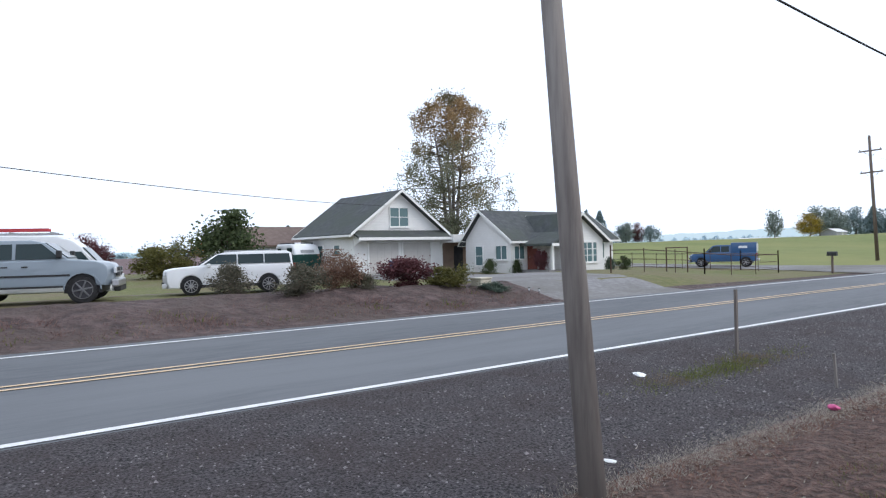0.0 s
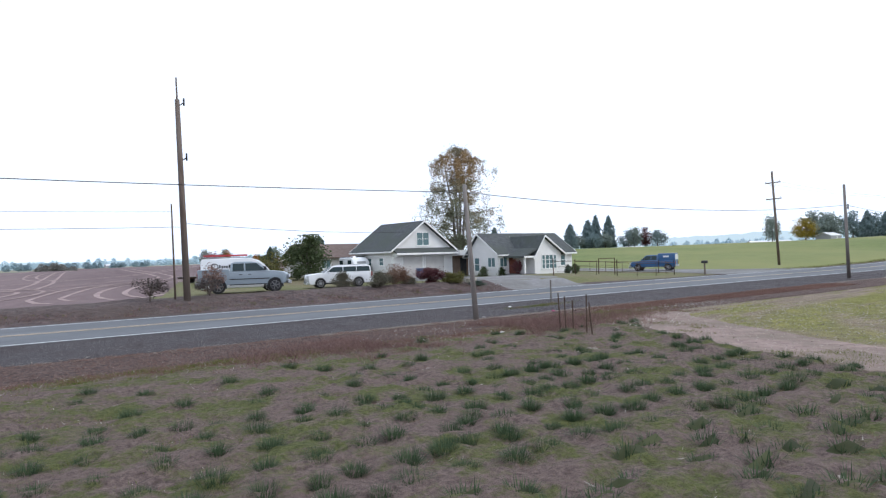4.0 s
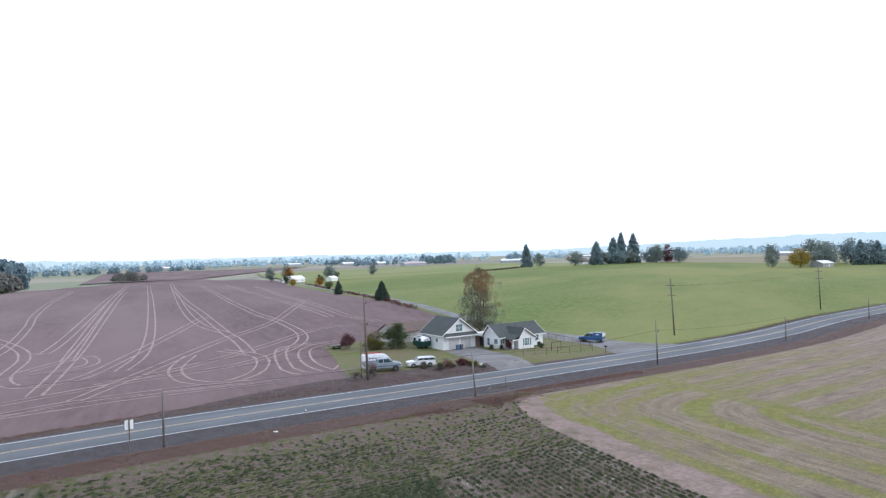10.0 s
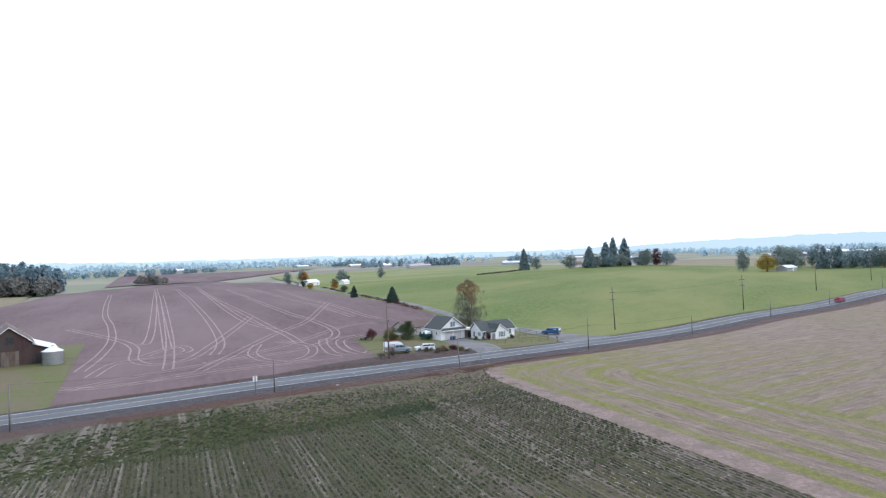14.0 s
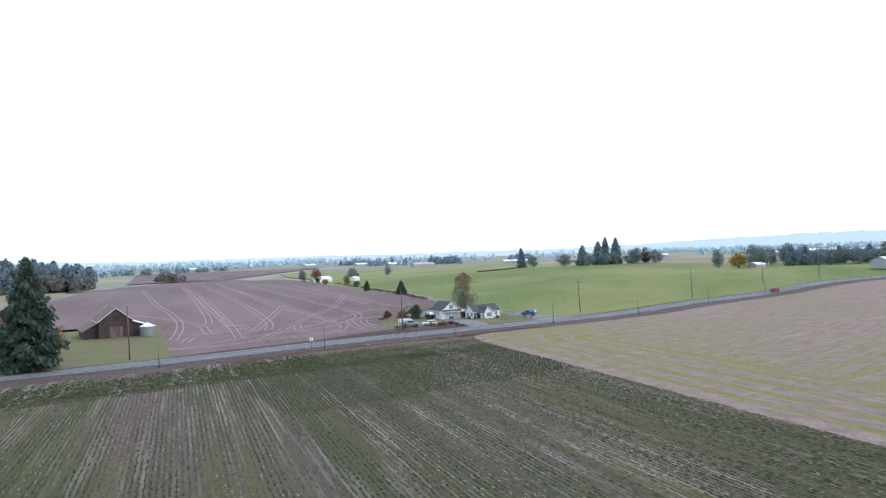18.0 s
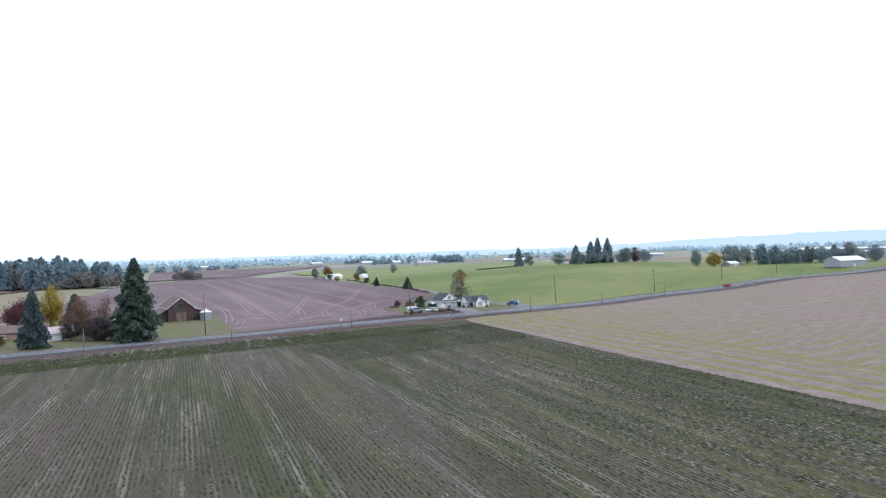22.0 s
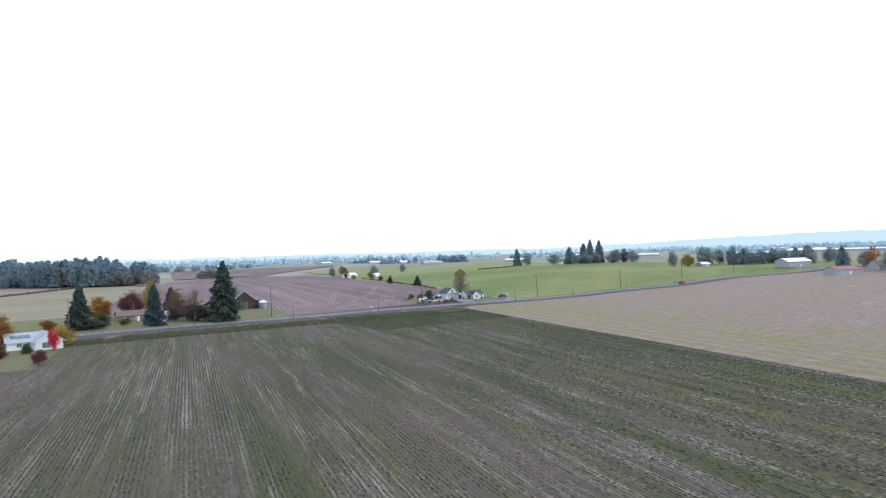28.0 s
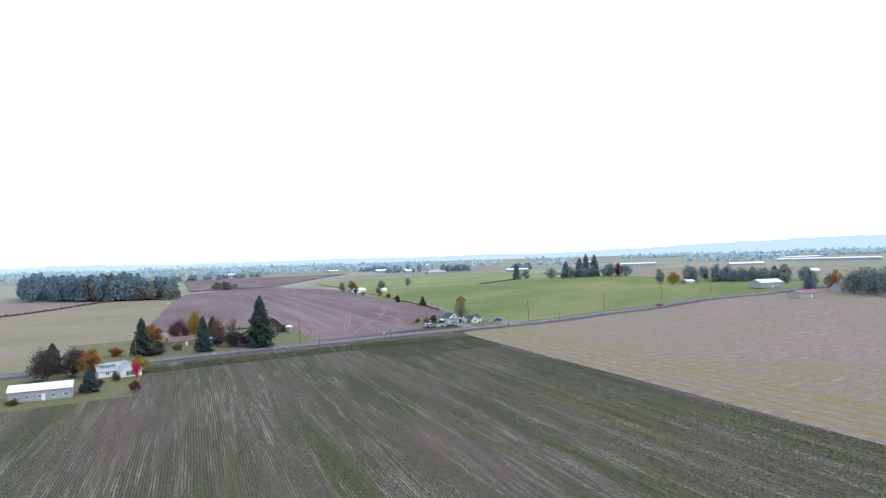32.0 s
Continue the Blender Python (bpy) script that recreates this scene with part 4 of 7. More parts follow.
def pickup(m, colour, label, wb=3.65, length=5.85, r=0.4, lift=0.0, group="", dark=False):
    """A four-door pickup, nose to +x, standing on z = 0."""
    v = thing("pickup_truck", m, label, "pickup truck", group)
    C, half = MAT[colour], 0.98
    xf = wb / 2 + 0.95
    xr = xf - length
    g = 0.42 + lift
    xc0, xc1 = xr + 1.95, wb / 2 - 0.35
    arches = ((-wb / 2, r), (wb / 2, r))
    hull(v, "body", arched(g - 0.02, arches, ((xf - 0.08, g + 0.1), (xf, g + 0.3), (xf - 0.01, g + 0.55), (xf - 0.12, g + 0.68), (xf - 0.5, g + 0.76), (xc1 - 0.05, g + 0.83), (xc0, g + 0.8), (xc0, g + 0.62), (xr, g + 0.62))), half, C, None, 0.05, nose=(wb / 2 + 0.3, -9, 0.22))
    wheel_housings(v, arches, half)
    hull(v, "cab", ((xc0, g + 0.72), (xc1 + 0.05, g + 0.74), (xc1 - 0.28, g + 1.02), (xc1 - 0.72, g + 1.37), (xc1 - 1.1, g + 1.46), (xc0 + 0.4, g + 1.46), (xc0 + 0.1, g + 1.36)), half - 0.02, C, (g + 0.78, g + 1.46, 0.17), 0.05)
    mid = (xc0 + xc1) / 2 - 0.3
    for a, b, c, d in ((xc0 + 0.2, xc0 + 0.22, mid - 0.05, mid - 0.05), (mid + 0.05, mid + 0.05, xc1 - 0.8, xc1 - 0.25)):
        for s in (-1, 1):
            bm = prism_y(bmesh.new(), ((a, g + 0.86), (d, g + 0.86), (c, g + 1.34), (b, g + 1.34)), 0, 0.02)
            for q in bm.verts:
                q.co.y += (half - 0.02) * (1 - 0.17 * ease(g + 0.78, g + 1.46, q.co.z)) - 0.004
                q.co.y *= s
            part("side_glass", bm, MAT["car_glass"], v)
    bm = prism_y(bmesh.new(), ((xc1 - 0.12, g + 0.86), (xc1 - 0.08, g + 0.9), (xc1 - 0.68, g + 1.37), (xc1 - 0.74, g + 1.37)), -0.76, 0.76)
    part("windscreen", bm, MAT["car_glass"], v)
    part("rear_window", boxes((xc0 + 0.04, xc0 + 0.09, -0.6, 0.6, g + 0.85, g + 1.28)), MAT["car_glass"], v)
    # the open load bed
    part("bed_floor", boxes((xr + 0.1, xc0 - 0.05, -half + 0.14, half - 0.14, g + 0.66, g + 0.69)), MAT["plastic"], v)
    for s in (-1, 1):
        part("bed_side", boxes((xr, xc0, s * half - (0.12 if s > 0 else 0), s * half + (0.12 if s < 0 else 0), g + 0.6, g + 0.98), bevel=0.03), C, v)
    tg = part("tailgate", boxes((xr, xr + 0.1, -half + 0.1, half - 0.1, g + 0.3, g + 0.97), bevel=0.02), C, v)
    part("handle", boxes((xr - 0.02, xr + 0.01, -0.12, 0.12, g + 0.75, g + 0.82)), MAT["plastic"], tg)
    part("front_bumper", boxes((xf - 0.12, xf + 0.1, -half, half, g - 0.08, g + 0.16), bevel=0.04), MAT["alloy"], v)
    part("grille", boxes((xf - 0.03, xf + 0.03, -0.62, 0.62, g + 0.26, g + 0.55), bevel=0.02), MAT["plastic"], v)
    part("hood_badge_bar", boxes((xf - 0.02, xf + 0.04, -0.66, 0.66, g + 0.38, g + 0.42), (xf - 0.02, xf + 0.04, -0.03, 0.03, g + 0.24, g + 0.58)), MAT["alloy"], v)
    part("rear_bumper", boxes((xr - 0.12, xr + 0.05, -half + 0.03, half - 0.03, g + 0.02, g + 0.2), bevel=0.03), MAT["alloy"], v)
    lights(v, xf, xr, half, g + 0.45, g + 0.6)
    for s in (-1, 1):
        part("mirror", boxes((xc1 - 0.35, xc1 - 0.2, s * (half + 0.12) - 0.1, s * (half + 0.12) + 0.1, g + 0.88, g + 1.12), bevel=0.03), MAT["plastic"], v)
        part("side_moulding", boxes((xc0, xc1, s * half - 0.015, s * half + 0.015, g + 0.3, g + 0.36)), MAT["plastic"], v)
        for x in (wb / 2, -wb / 2):
            arc = [(x + r * 1.15 * math.cos(a), r + r * 1.15 * math.sin(a)) for a in [k * math.pi / 10 for k in range(11)]]
            y0, y1 = sorted((s * (half - 0.02), s * (half + 0.025)))
            flare = [(x + r * 1.24 * math.cos(a), r + r * 1.24 * math.sin(a)) for a in [k * math.pi / 10 for k in range(11)]]
            part("wheel_flare", prism_y(bmesh.new(), flare + arc[::-1], y0, y1), C, v)
        for x in (mid - 0.25, xc1 - 1.25):
            part("door_handle", boxes((x - 0.09, x + 0.09, s * half - 0.02, s * half + 0.035, g + 0.6, g + 0.64)), MAT["plastic"], v)
        part("running_board", boxes((xc0, xc1, s * (half - 0.05) - 0.06, s * (half - 0.05) + 0.06, g - 0.06, g + 0.0)), MAT["plastic"], v)
    for x in (wb / 2, -wb / 2):
        for y in (half - 0.12, -half + 0.12):
            wheel(v, x, y, r, 0.28, dark)
    return v


def suv(m):
    v = thing("suv", m, "white boxy sport utility vehicle parked on the grass", "car")
    C, half, wb, r = MAT["white_paint"], 0.96, 2.99, 0.37
    arches = ((-wb / 2, r), (wb / 2, r))
    hull(v, "body", arched(0.3, arches, ((2.5, 0.4), (2.57, 0.55), (2.57, 0.9), (2.5, 1.03), (2.25, 1.09), (1.3, 1.16), (-2.5, 1.18), (-2.58, 0.8), (-2.56, 0.45))), half, C, (0.75, 1.18, 0.03), 0.05, nose=(1.9, -2.2, 0.18))
    wheel_housings(v, arches, half)
    hull(v, "cabin", ((-2.5, 1.05), (1.4, 1.05), (0.95, 1.34), (0.55, 1.6), (0.2, 1.69), (-1.0, 1.73), (-2.25, 1.71), (-2.45, 1.62)), half - 0.03, C, (1.1, 1.72, 0.13), 0.05)
    for a, b, c, d in ((-2.4, -2.34, -1.35, -1.35), (-1.31, -1.31, -0.3, -0.3), (-0.25, -0.25, 0.46, 1.02)):
        for s in (-1, 1):
            bm = prism_y(bmesh.new(), ((a, 1.22), (d, 1.22), (c, 1.6), (b, 1.6)), 0, 0.02)
            for q in bm.verts:
                q.co.y = (q.co.y + (half - 0.03) * (1 - 0.13 * ease(1.1, 1.7, q.co.z)) - 0.004) * s
            part("side_glass", bm, MAT["car_glass"], v)
    part("windscreen", prism_y(bmesh.new(), ((1.2, 1.18), (1.25, 1.2), (0.56, 1.63), (0.52, 1.63)), -0.76, 0.76), MAT["car_glass"], v)
    part("rear_window", boxes((-2.52, -2.43, -0.66, 0.66, 1.18, 1.55)), MAT["car_glass"], v)
    part("lower_grille", boxes((2.5, 2.6, -0.7, 0.7, 0.5, 0.55), (2.5, 2.6, -0.7, 0.7, 0.42, 0.46)), MAT["plastic"], v)
    part("grille", boxes((2.5, 2.57, -0.6, 0.6, 0.58, 0.8), bevel=0.02), MAT["alloy"], v)
    part("front_bumper", boxes((2.4, 2.58, -half + 0.12, half - 0.12, 0.3, 0.5), bevel=0.05), C, v)
    part("rear_bumper", boxes((-2.66, -2.48, -half, half, 0.35, 0.6), bevel=0.04), C, v)
    lights(v, 2.5, -2.57, half, 0.9, 0.98)
    for s in (-1, 1):
        part("mirror", boxes((0.75, 0.9, s * 1.05 - 0.1, s * 1.05 + 0.1, 1.1, 1.25), bevel=0.03), C, v)
        part("roof_rail", boxes((-1.9, 0.2, s * 0.7 - 0.02, s * 0.7 + 0.02, 1.72, 1.76)), MAT["steel"], v)
        part("sill_trim", boxes((-1.1, 1.1, s * half - 0.02, s * half + 0.02, 0.3, 0.42)), MAT["plastic"], v)
    for x in (wb / 2, -wb / 2):
        for y in (half - 0.1, -half + 0.1):
            wheel(v, x, y, r, 0.24, spokes=10)
    return v


def cargo_van(m):
    v = thing("cargo_van", m, "white high cargo van with a red ladder on its roof rack", "van")
    C, half, wb, r = MAT["white_paint"], 0.98, 3.7, 0.36
    arches = ((-wb / 2, r), (wb / 2, r))
    hull(v, "body", arched(0.34, arches, ((2.8, 0.45), (2.88, 0.7), (2.8, 0.98), (2.4, 1.18), (1.95, 1.65), (1.5, 2.12), (1.15, 2.42), (0.6, 2.58), (-1.0, 2.63), (-3.0, 2.6), (-3.12, 2.4), (-3.1, 0.5))), half, C, (1.2, 2.62, 0.14), 0.07, nose=(2.2, -9, 0.25))
    wheel_housings(v, arches, half)
    part("windscreen", prism_y(bmesh.new(), ((2.28, 1.24), (2.34, 1.24), (1.58, 2.12), (1.52, 2.12)), -0.8, 0.8), MAT["car_glass"], v)
    for s in (-1, 1):
        bm = prism_y(bmesh.new(), ((0.9, 1.3), (2.0, 1.3), (1.5, 1.95), (0.9, 1.95)), 0, 0.02)
        for q in bm.verts:
            q.co.y = (q.co.y + half * (1 - 0.14 * ease(1.2, 2.62, q.co.z)) - 0.002) * s
        part("side_glass", bm, MAT["car_glass"], v)
        part("mirror", boxes((1.75, 1.9, s * 1.1 - 0.1, s * 1.1 + 0.1, 1.25, 1.6), bevel=0.03), MAT["plastic"], v)
        part("rack_rail", boxes((-2.7, 0.6, s * 0.62 - 0.025, s * 0.62 + 0.025, 2.66, 2.72)), MAT["steel"], v)
    for x in (-2.4, -1.0, 0.4):
        part("rack_bar", boxes((x - 0.025, x + 0.025, -0.75, 0.75, 2.72, 2.76)), MAT["steel"], v)
    lad = part("ladder", boxes((-2.9, 0.3, -0.62, -0.55, 2.78, 2.9), (-2.9, 0.3, -0.2, -0.13, 2.78, 2.9)), MAT["ladder_red"], v, "red fibreglass ladder")
    for k in range(10):
        part("rung", boxes((-2.7 + k * 0.31, -2.67 + k * 0.31, -0.55, -0.2, 2.82, 2.85)), MAT["steel"], lad)
    # the lettering on the flank stands as plain shapes: a ring and a row of bars
    flank = -half * 0.965 - 0.012
    bm = bmesh.new()
    for k in range(16):
        a0, a1 = k * math.pi / 8, (k + 1) * math.pi / 8
        tube(bm, (-2.1 + 0.24 * math.cos(a0), flank + 0.06, 1.98 + 0.24 * math.sin(a0)), (-2.1 + 0.24 * math.cos(a1), flank + 0.06, 1.98 + 0.24 * math.sin(a1)), 0.035, 0.035, 5)
    part("emblem", bm, MAT["plastic"], v, "dark round emblem")
    for k in range(9):
        part("marking", boxes((-1.78 + k * 0.17, -1.68 + k * 0.17, flank + 0.03, flank + 0.1, 1.9, 2.06 + (0.08 if k in (0, 4, 7) else 0))), MAT["plastic"], v, "dark lettering bar")
    part("bumper", boxes((2.65, 2.9, -half, half, 0.32, 0.6), bevel=0.05), MAT["plastic"], v)
    lights(v, 2.82, -3.1, half, 0.9, 1.3)
    for x in (wb / 2, -wb / 2):
        for y in (half - 0.1, -half + 0.1):
            wheel(v, x, y, r, 0.24)
    return v


def blue_truck(m):
    v = thing("service_truck", m, "dark blue pickup with a tall canopy parked on gravel", "truck")
    C, half, wb, r = MAT["blue_paint"], 0.98, 3.7, 0.41
    arches = ((-wb / 2, r), (wb / 2, r))
    hull(v, "body", arched(0.48, arches, ((2.8, 0.55), (2.88, 0.7), (2.85, 1.05), (2.7, 1.18), (1.5, 1.26), (-2.7, 1.26), (-2.72, 0.6))), half, C, None, 0.05, nose=(2.1, -9, 0.2))
    wheel_housings(v, arches, half)
    hull(v, "cab", ((-0.7, 1.2), (1.55, 1.22), (0.85, 1.9), (0.5, 1.96), (-0.65, 1.96)), half - 0.03, C, (1.25, 1.95, 0.14), 0.04)
    hull(v, "canopy", ((-2.72, 1.24), (-0.66, 1.24), (-0.66, 2.12), (-2.72, 2.12)), half, C, None, 0.05, "tall blue canopy")
    part("canopy_roof", boxes((-2.7, -0.7, -0.9, 0.9, 2.12, 2.16), bevel=0.015), MAT["grey_wall"], v)
    part("rear_hatch", boxes((-2.76, -2.71, -0.85, 0.85, 1.35, 2.02), bevel=0.02), MAT["white_paint"], v, "white rear hatch")
    for s in (-1, 1):
        for a, b, c, d in ((-0.5, -0.5, 0.15, 0.15), (0.22, 0.22, 0.78, 1.3)):
            bm = prism_y(bmesh.new(), ((a, 1.34), (d, 1.34), (c, 1.84), (b, 1.84)), 0, 0.02)
            for q in bm.verts:
                q.co.y = (q.co.y + (half - 0.03) * (1 - 0.14 * ease(1.25, 1.95, q.co.z)) - 0.004) * s
            part("side_glass", bm, MAT["car_glass"], v)
        part("mirror", boxes((0.95, 1.1, s * 1.1 - 0.1, s * 1.1 + 0.1, 1.35, 1.6), bevel=0.03), MAT["plastic"], v)
        part("marking", boxes((-2.0, -1.3, s * half - 0.02, s * half + 0.012, 1.65, 1.85)), MAT["white_paint"], v, "pale lettering bar")
    part("windscreen", prism_y(bmesh.new(), ((1.5, 1.3), (1.55, 1.3), (0.88, 1.88), (0.84, 1.88)), -0.78, 0.78), MAT["car_glass"], v)
    part("front_bumper", boxes((2.75, 2.98, -half, half, 0.42, 0.66), bevel=0.04), MAT["alloy"], v)
    part("rear_bumper", boxes((-2.85, -2.68, -half, half, 0.5, 0.68), bevel=0.03), MAT["alloy"], v)
    part("grille", boxes((2.84, 2.9, -0.6, 0.6, 0.75, 1.02), bevel=0.02), MAT["plastic"], v)
    lights(v, 2.86, -2.72, half, 0.95, 1.0)
    for x in (wb / 2, -wb / 2):
        for y in (half - 0.12, -half + 0.12):
            wheel(v, x, y, r, 0.28)
    return v


def camper(m):
    """A small camper trailer, its rounded front to +x, under a folded awning frame."""
    v = thing("camper_trailer", m, "small white and dark green camper trailer parked beside the garage", "camper")
    side = ((-1.7, 0.55), (1.45, 0.55), (1.62, 0.8), (1.62, 1.4), (1.5, 1.8), (1.2, 2.12), (0.7, 2.26), (-1.5, 2.26), (-1.7, 2.1))
    hull(v, "shell", side, 1.0, MAT["white_paint"], (1.3, 2.3, 0.08), 0.12, "white rounded shell")
    hull(v, "skirt", ((-1.74, 0.5), (1.5, 0.5), (1.68, 0.78), (1.68, 1.5), (-1.74, 1.5)), 1.03, MAT["green_panel"], None, 0.06, "dark green lower panel")
    part("front_marking", prism_y(bmesh.new(), ((1.57, 1.62), (1.6, 1.62), (1.53, 1.82), (1.5, 1.82)), -0.5, 0.5), MAT["grey_wall"], v, "pale lettering bar")
    for x, w in ((-1.1, 0.7), (0.75, 0.75)):
        for s in (-1, 1):
            part("side_window", boxes((x - w / 2, x + w / 2, min(s * 0.93, s * 1.0), max(s * 0.93, s * 1.0), 1.54, 1.96), bevel=0.012), MAT["car_glass"], v)
    door = part("door", boxes((-0.45, 0.15, 0.98, 1.05, 0.62, 1.98), bevel=0.012), MAT["white_paint"], v)
    part("door_window", boxes((-0.33, 0.03, 1.04, 1.06, 1.35, 1.8), bevel=0.006), MAT["car_glass"], door)
    part("roof_vent", boxes((-0.5, 0.0, -0.25, 0.25, 2.25, 2.36), bevel=0.03), MAT["white_paint"], v)
    for y in (-0.7, 0.7):
        part("roof_rail", boxes((-1.5, 0.95, y - 0.03, y + 0.03, 2.24, 2.34)), MAT["plastic"], v)
    part("drawbar", boxes((1.6, 2.5, -0.05, 0.05, 0.45, 0.55)), MAT["plastic"], v)
    tube_leg = bmesh.new()
    tube(tube_leg, (2.4, 0, 0.0), (2.4, 0, 0.6), 0.035, 0.035)
    part("jockey_leg", tube_leg, MAT["steel"], v)
    for y in (-0.95, 0.95):
        wheel(v, -0.2, y, 0.33, 0.2, True)
    return v


def flat_trailer(m):
    v = thing("flat_trailer", m, "low wooden flatbed trailer standing at the field edge", "trailer")
    for k in range(8):
        part("plank", boxes((-1.6 + k * 0.4, -1.22 + k * 0.4, -0.9, 0.9, 0.62, 0.67)), MAT["wood_grey"], v)
    part("frame", boxes((-1.6, 1.6, -0.8, -0.72, 0.48, 0.61), (-1.6, 1.6, 0.72, 0.8, 0.48, 0.61)), MAT["rust"], v)
    part("drawbar", boxes((1.6, 2.7, -0.05, 0.05, 0.48, 0.56)), MAT["rust"], v)
    for y in (-0.95, 0.95):
        wheel(v, 0, y, 0.3, 0.18, True)
    return v


def on_land(x, y, turn=0.0, lift=0.0):
    return pose(x, y, land(x, y) + lift, 0, 0, turn)


pickup(on_land(0.45, 13.0, -20, 0.02) @ Matrix.Scale(0.96, 4), "silver", "silver four-door pickup truck with lifted black wheels on the lawn", 3.56, 5.75, 0.45, 0.17, dark=True)
cargo_van(on_land(1.35, 15.75, -20, 0.02) @ Matrix.Scale(0.87, 4))
suv(on_land(6.7, 12.4, 160, 0.02) @ Matrix.Scale(0.87, 4))
blue_truck(pose(48.2, 15.7, land(48.2, 15.7) + 0.06, 0, 0, 112) @ Matrix.Scale(0.88, 4))
camper(on_land(18.5, 30.2, -92, 0.02) @ Matrix.Scale(0.95, 4))
flat_trailer(on_land(6.3, 41.0, 10, 0.0))
RX = 174.0
pickup(pose(RX, near_line(RX) + 1.85, land(RX, near_line(RX) + 1.85) + 0.055, 0, 0, 4) @ Matrix.Scale(0.88, 4), "red_paint", "red four-door pickup truck driving on the road", 3.65, 5.85, 0.4, 0.05)


# ---- poles, wires, posts ----
def utility_pole(x, y, h, arms, lean=(0.0, 0.0), r=0.17, label="", mat="timber"):
    z = land(x, y)
    p = thing("utility_pole", pose(x, y, z, lean[1], lean[0], 0), label or "tall dark wooden power pole with crossarms beside the road", "utility pole", "power poles")
    bm = bmesh.new()
    tube(bm, (0, 0, -0.4), (0, 0, h), r, r * 0.66, 12)
    part("shaft", bm, MAT[mat], p, smooth=True)
    for a, w in arms:
        arm = part("crossarm", boxes((-0.06, 0.06, -w / 2, w / 2, a - 0.06, a + 0.06), bevel=0.01), MAT["timber"], p)
        for y2 in (-w / 2 + 0.1, 0.0, w / 2 - 0.1):
            bm = bmesh.new()
            tube(bm, (0, y2, a + 0.06), (0, y2, a + 0.2), 0.03, 0.045, 8)
            part("insulator", bm, MAT["grey_wall"], arm)
        bm = bmesh.new()
        tube(bm, (0.06, -w * 0.3, a - 0.06), (0.1, 0, a - 0.6), 0.015, 0.015, 5)
        tube(bm, (0.06, w * 0.3, a - 0.06), (0.1, 0, a - 0.6), 0.015, 0.015, 5)
        part("brace", bm, MAT["steel"], arm)
    return p


def side_bracket(p, z, length=0.5):
    bm = bmesh.new()
    tube(bm, (0.1, 0, z), (length, 0, z + 0.15), 0.03, 0.03, 6)
    tube(bm, (length, 0, z + 0.0), (length, 0, z + 0.4), 0.05, 0.05, 8)
    part("cutout", bm, MAT["dark"], p)


U0 = utility_pole(-4.7, 8.3, 10.9, (), (-0.6, -2.2), 0.19, "tall weathered power pole standing on the bank beside the road")
part("pole_top_pin", tube(bmesh.new(), (0, 0, 10.8), (0, 0, 12.1), 0.05, 0.04, 6), MAT["timber"], U0)
for zz in (10.6, 7.6):
    side_bracket(U0, zz, 0.35)
utility_pole(67.6, 11.2, 11.6, ((10.2, 1.9), (8.2, 1.9)), (-2.0, -1.5), 0.17)
for x, y, h in ((134.5, 14.6, 11.6), (206.0, 26.5, 11.4), (278, 36.5, 10.5), (-74.2, 11.5, 12.2), (-146, 12.5, 12.0)):
    utility_pole(x, y, h, ((h - 1.4, 1.9), (h - 3.4, 1.9)) if x > 0 else (), (-1.0, -1.0), 0.17)
# shorter poles on the near side
for x, y, h, r, lean in ((1.72, -7.82, 5.5, 0.118, (-2.05, -2.6)), (36.6, -8.4, 6.8, 0.13, (-1.0, -0.5)), (74, -8.4, 4.6, 0.12, (-1, 0)), (118, -4.1, 5.0, 0.12, (-1, 0)), (168, 3.2, 5.0, 0.12, (0, 0)), (230, 12.0, 5.0, 0.12, (0, 0)),
                         (-34.5, -5.6, 5.5, 0.12, (-0.5, 0.0)), (-71.3, -5.3, 6.4, 0.13, (0, 0)), (-108, -5.2, 6.0, 0.12, (0, 0))):
    q = utility_pole(x, y, h, (), lean, r, "short grey wooden pole standing in the dry verge", "wood_grey")
    if x == 36.6:
        side_bracket(q, 5.0, 0.5)
U5 = utility_pole(-4.9, 9.75, 5.3, (), (-0.5, -1.0), 0.06, "thin service pole behind the power pole")


def cable(a, b, sag, r=0.012, name="power_line", seg=20):
    cu = bpy.data.curves.new(name, "CURVE")
    cu.dimensions = "3D"
    cu.bevel_depth = r
    cu.bevel_resolution = 1
    sp = cu.splines.new("POLY")
    sp.points.add(seg)
    a, b = Vector(a), Vector(b)
    for i in range(seg + 1):
        t = i / seg
        p = a.lerp(b, t)
        sp.points[i].co = (p.x, p.y, p.z - sag * 4 * t * (1 - t), 1)
    cu.materials.append(MAT["wire"])
    return tagged(new(name, cu), "thin black overhead cable hung between poles", "cable", "overhead cables")


cable((1.55, -7.6, 5.05), (36.5, -8.4, 5.2), 0.55, 0.014)
cable((-71.3, -5.3, 6.0), (-34.5, -5.6, 5.2), 0.5)
cable((-34.5, -5.6, 5.4), (1.55, -7.6, 5.05), 0.2, 0.014)
cable((36.5, -8.4, 5.2), (74, -8.4, 4.4), 0.5)
cable((-4.75, 8.6, 4.7), (22.0, 24.6, 4.9), 0.25, 0.014)
cable((-4.75, 8.6, 4.5), (-74.2, 11.5, 6.5), 0.8)
cable((-4.9, 9.75, 5.4), (-74.2, 11.5, 7.5), 0.8, 0.008)
for o in (-0.85, 0.85):
    cable((67.4, 11.2 + o, 10.1), (134.4, 14.6 + o, 10.6), 0.7, 0.008)


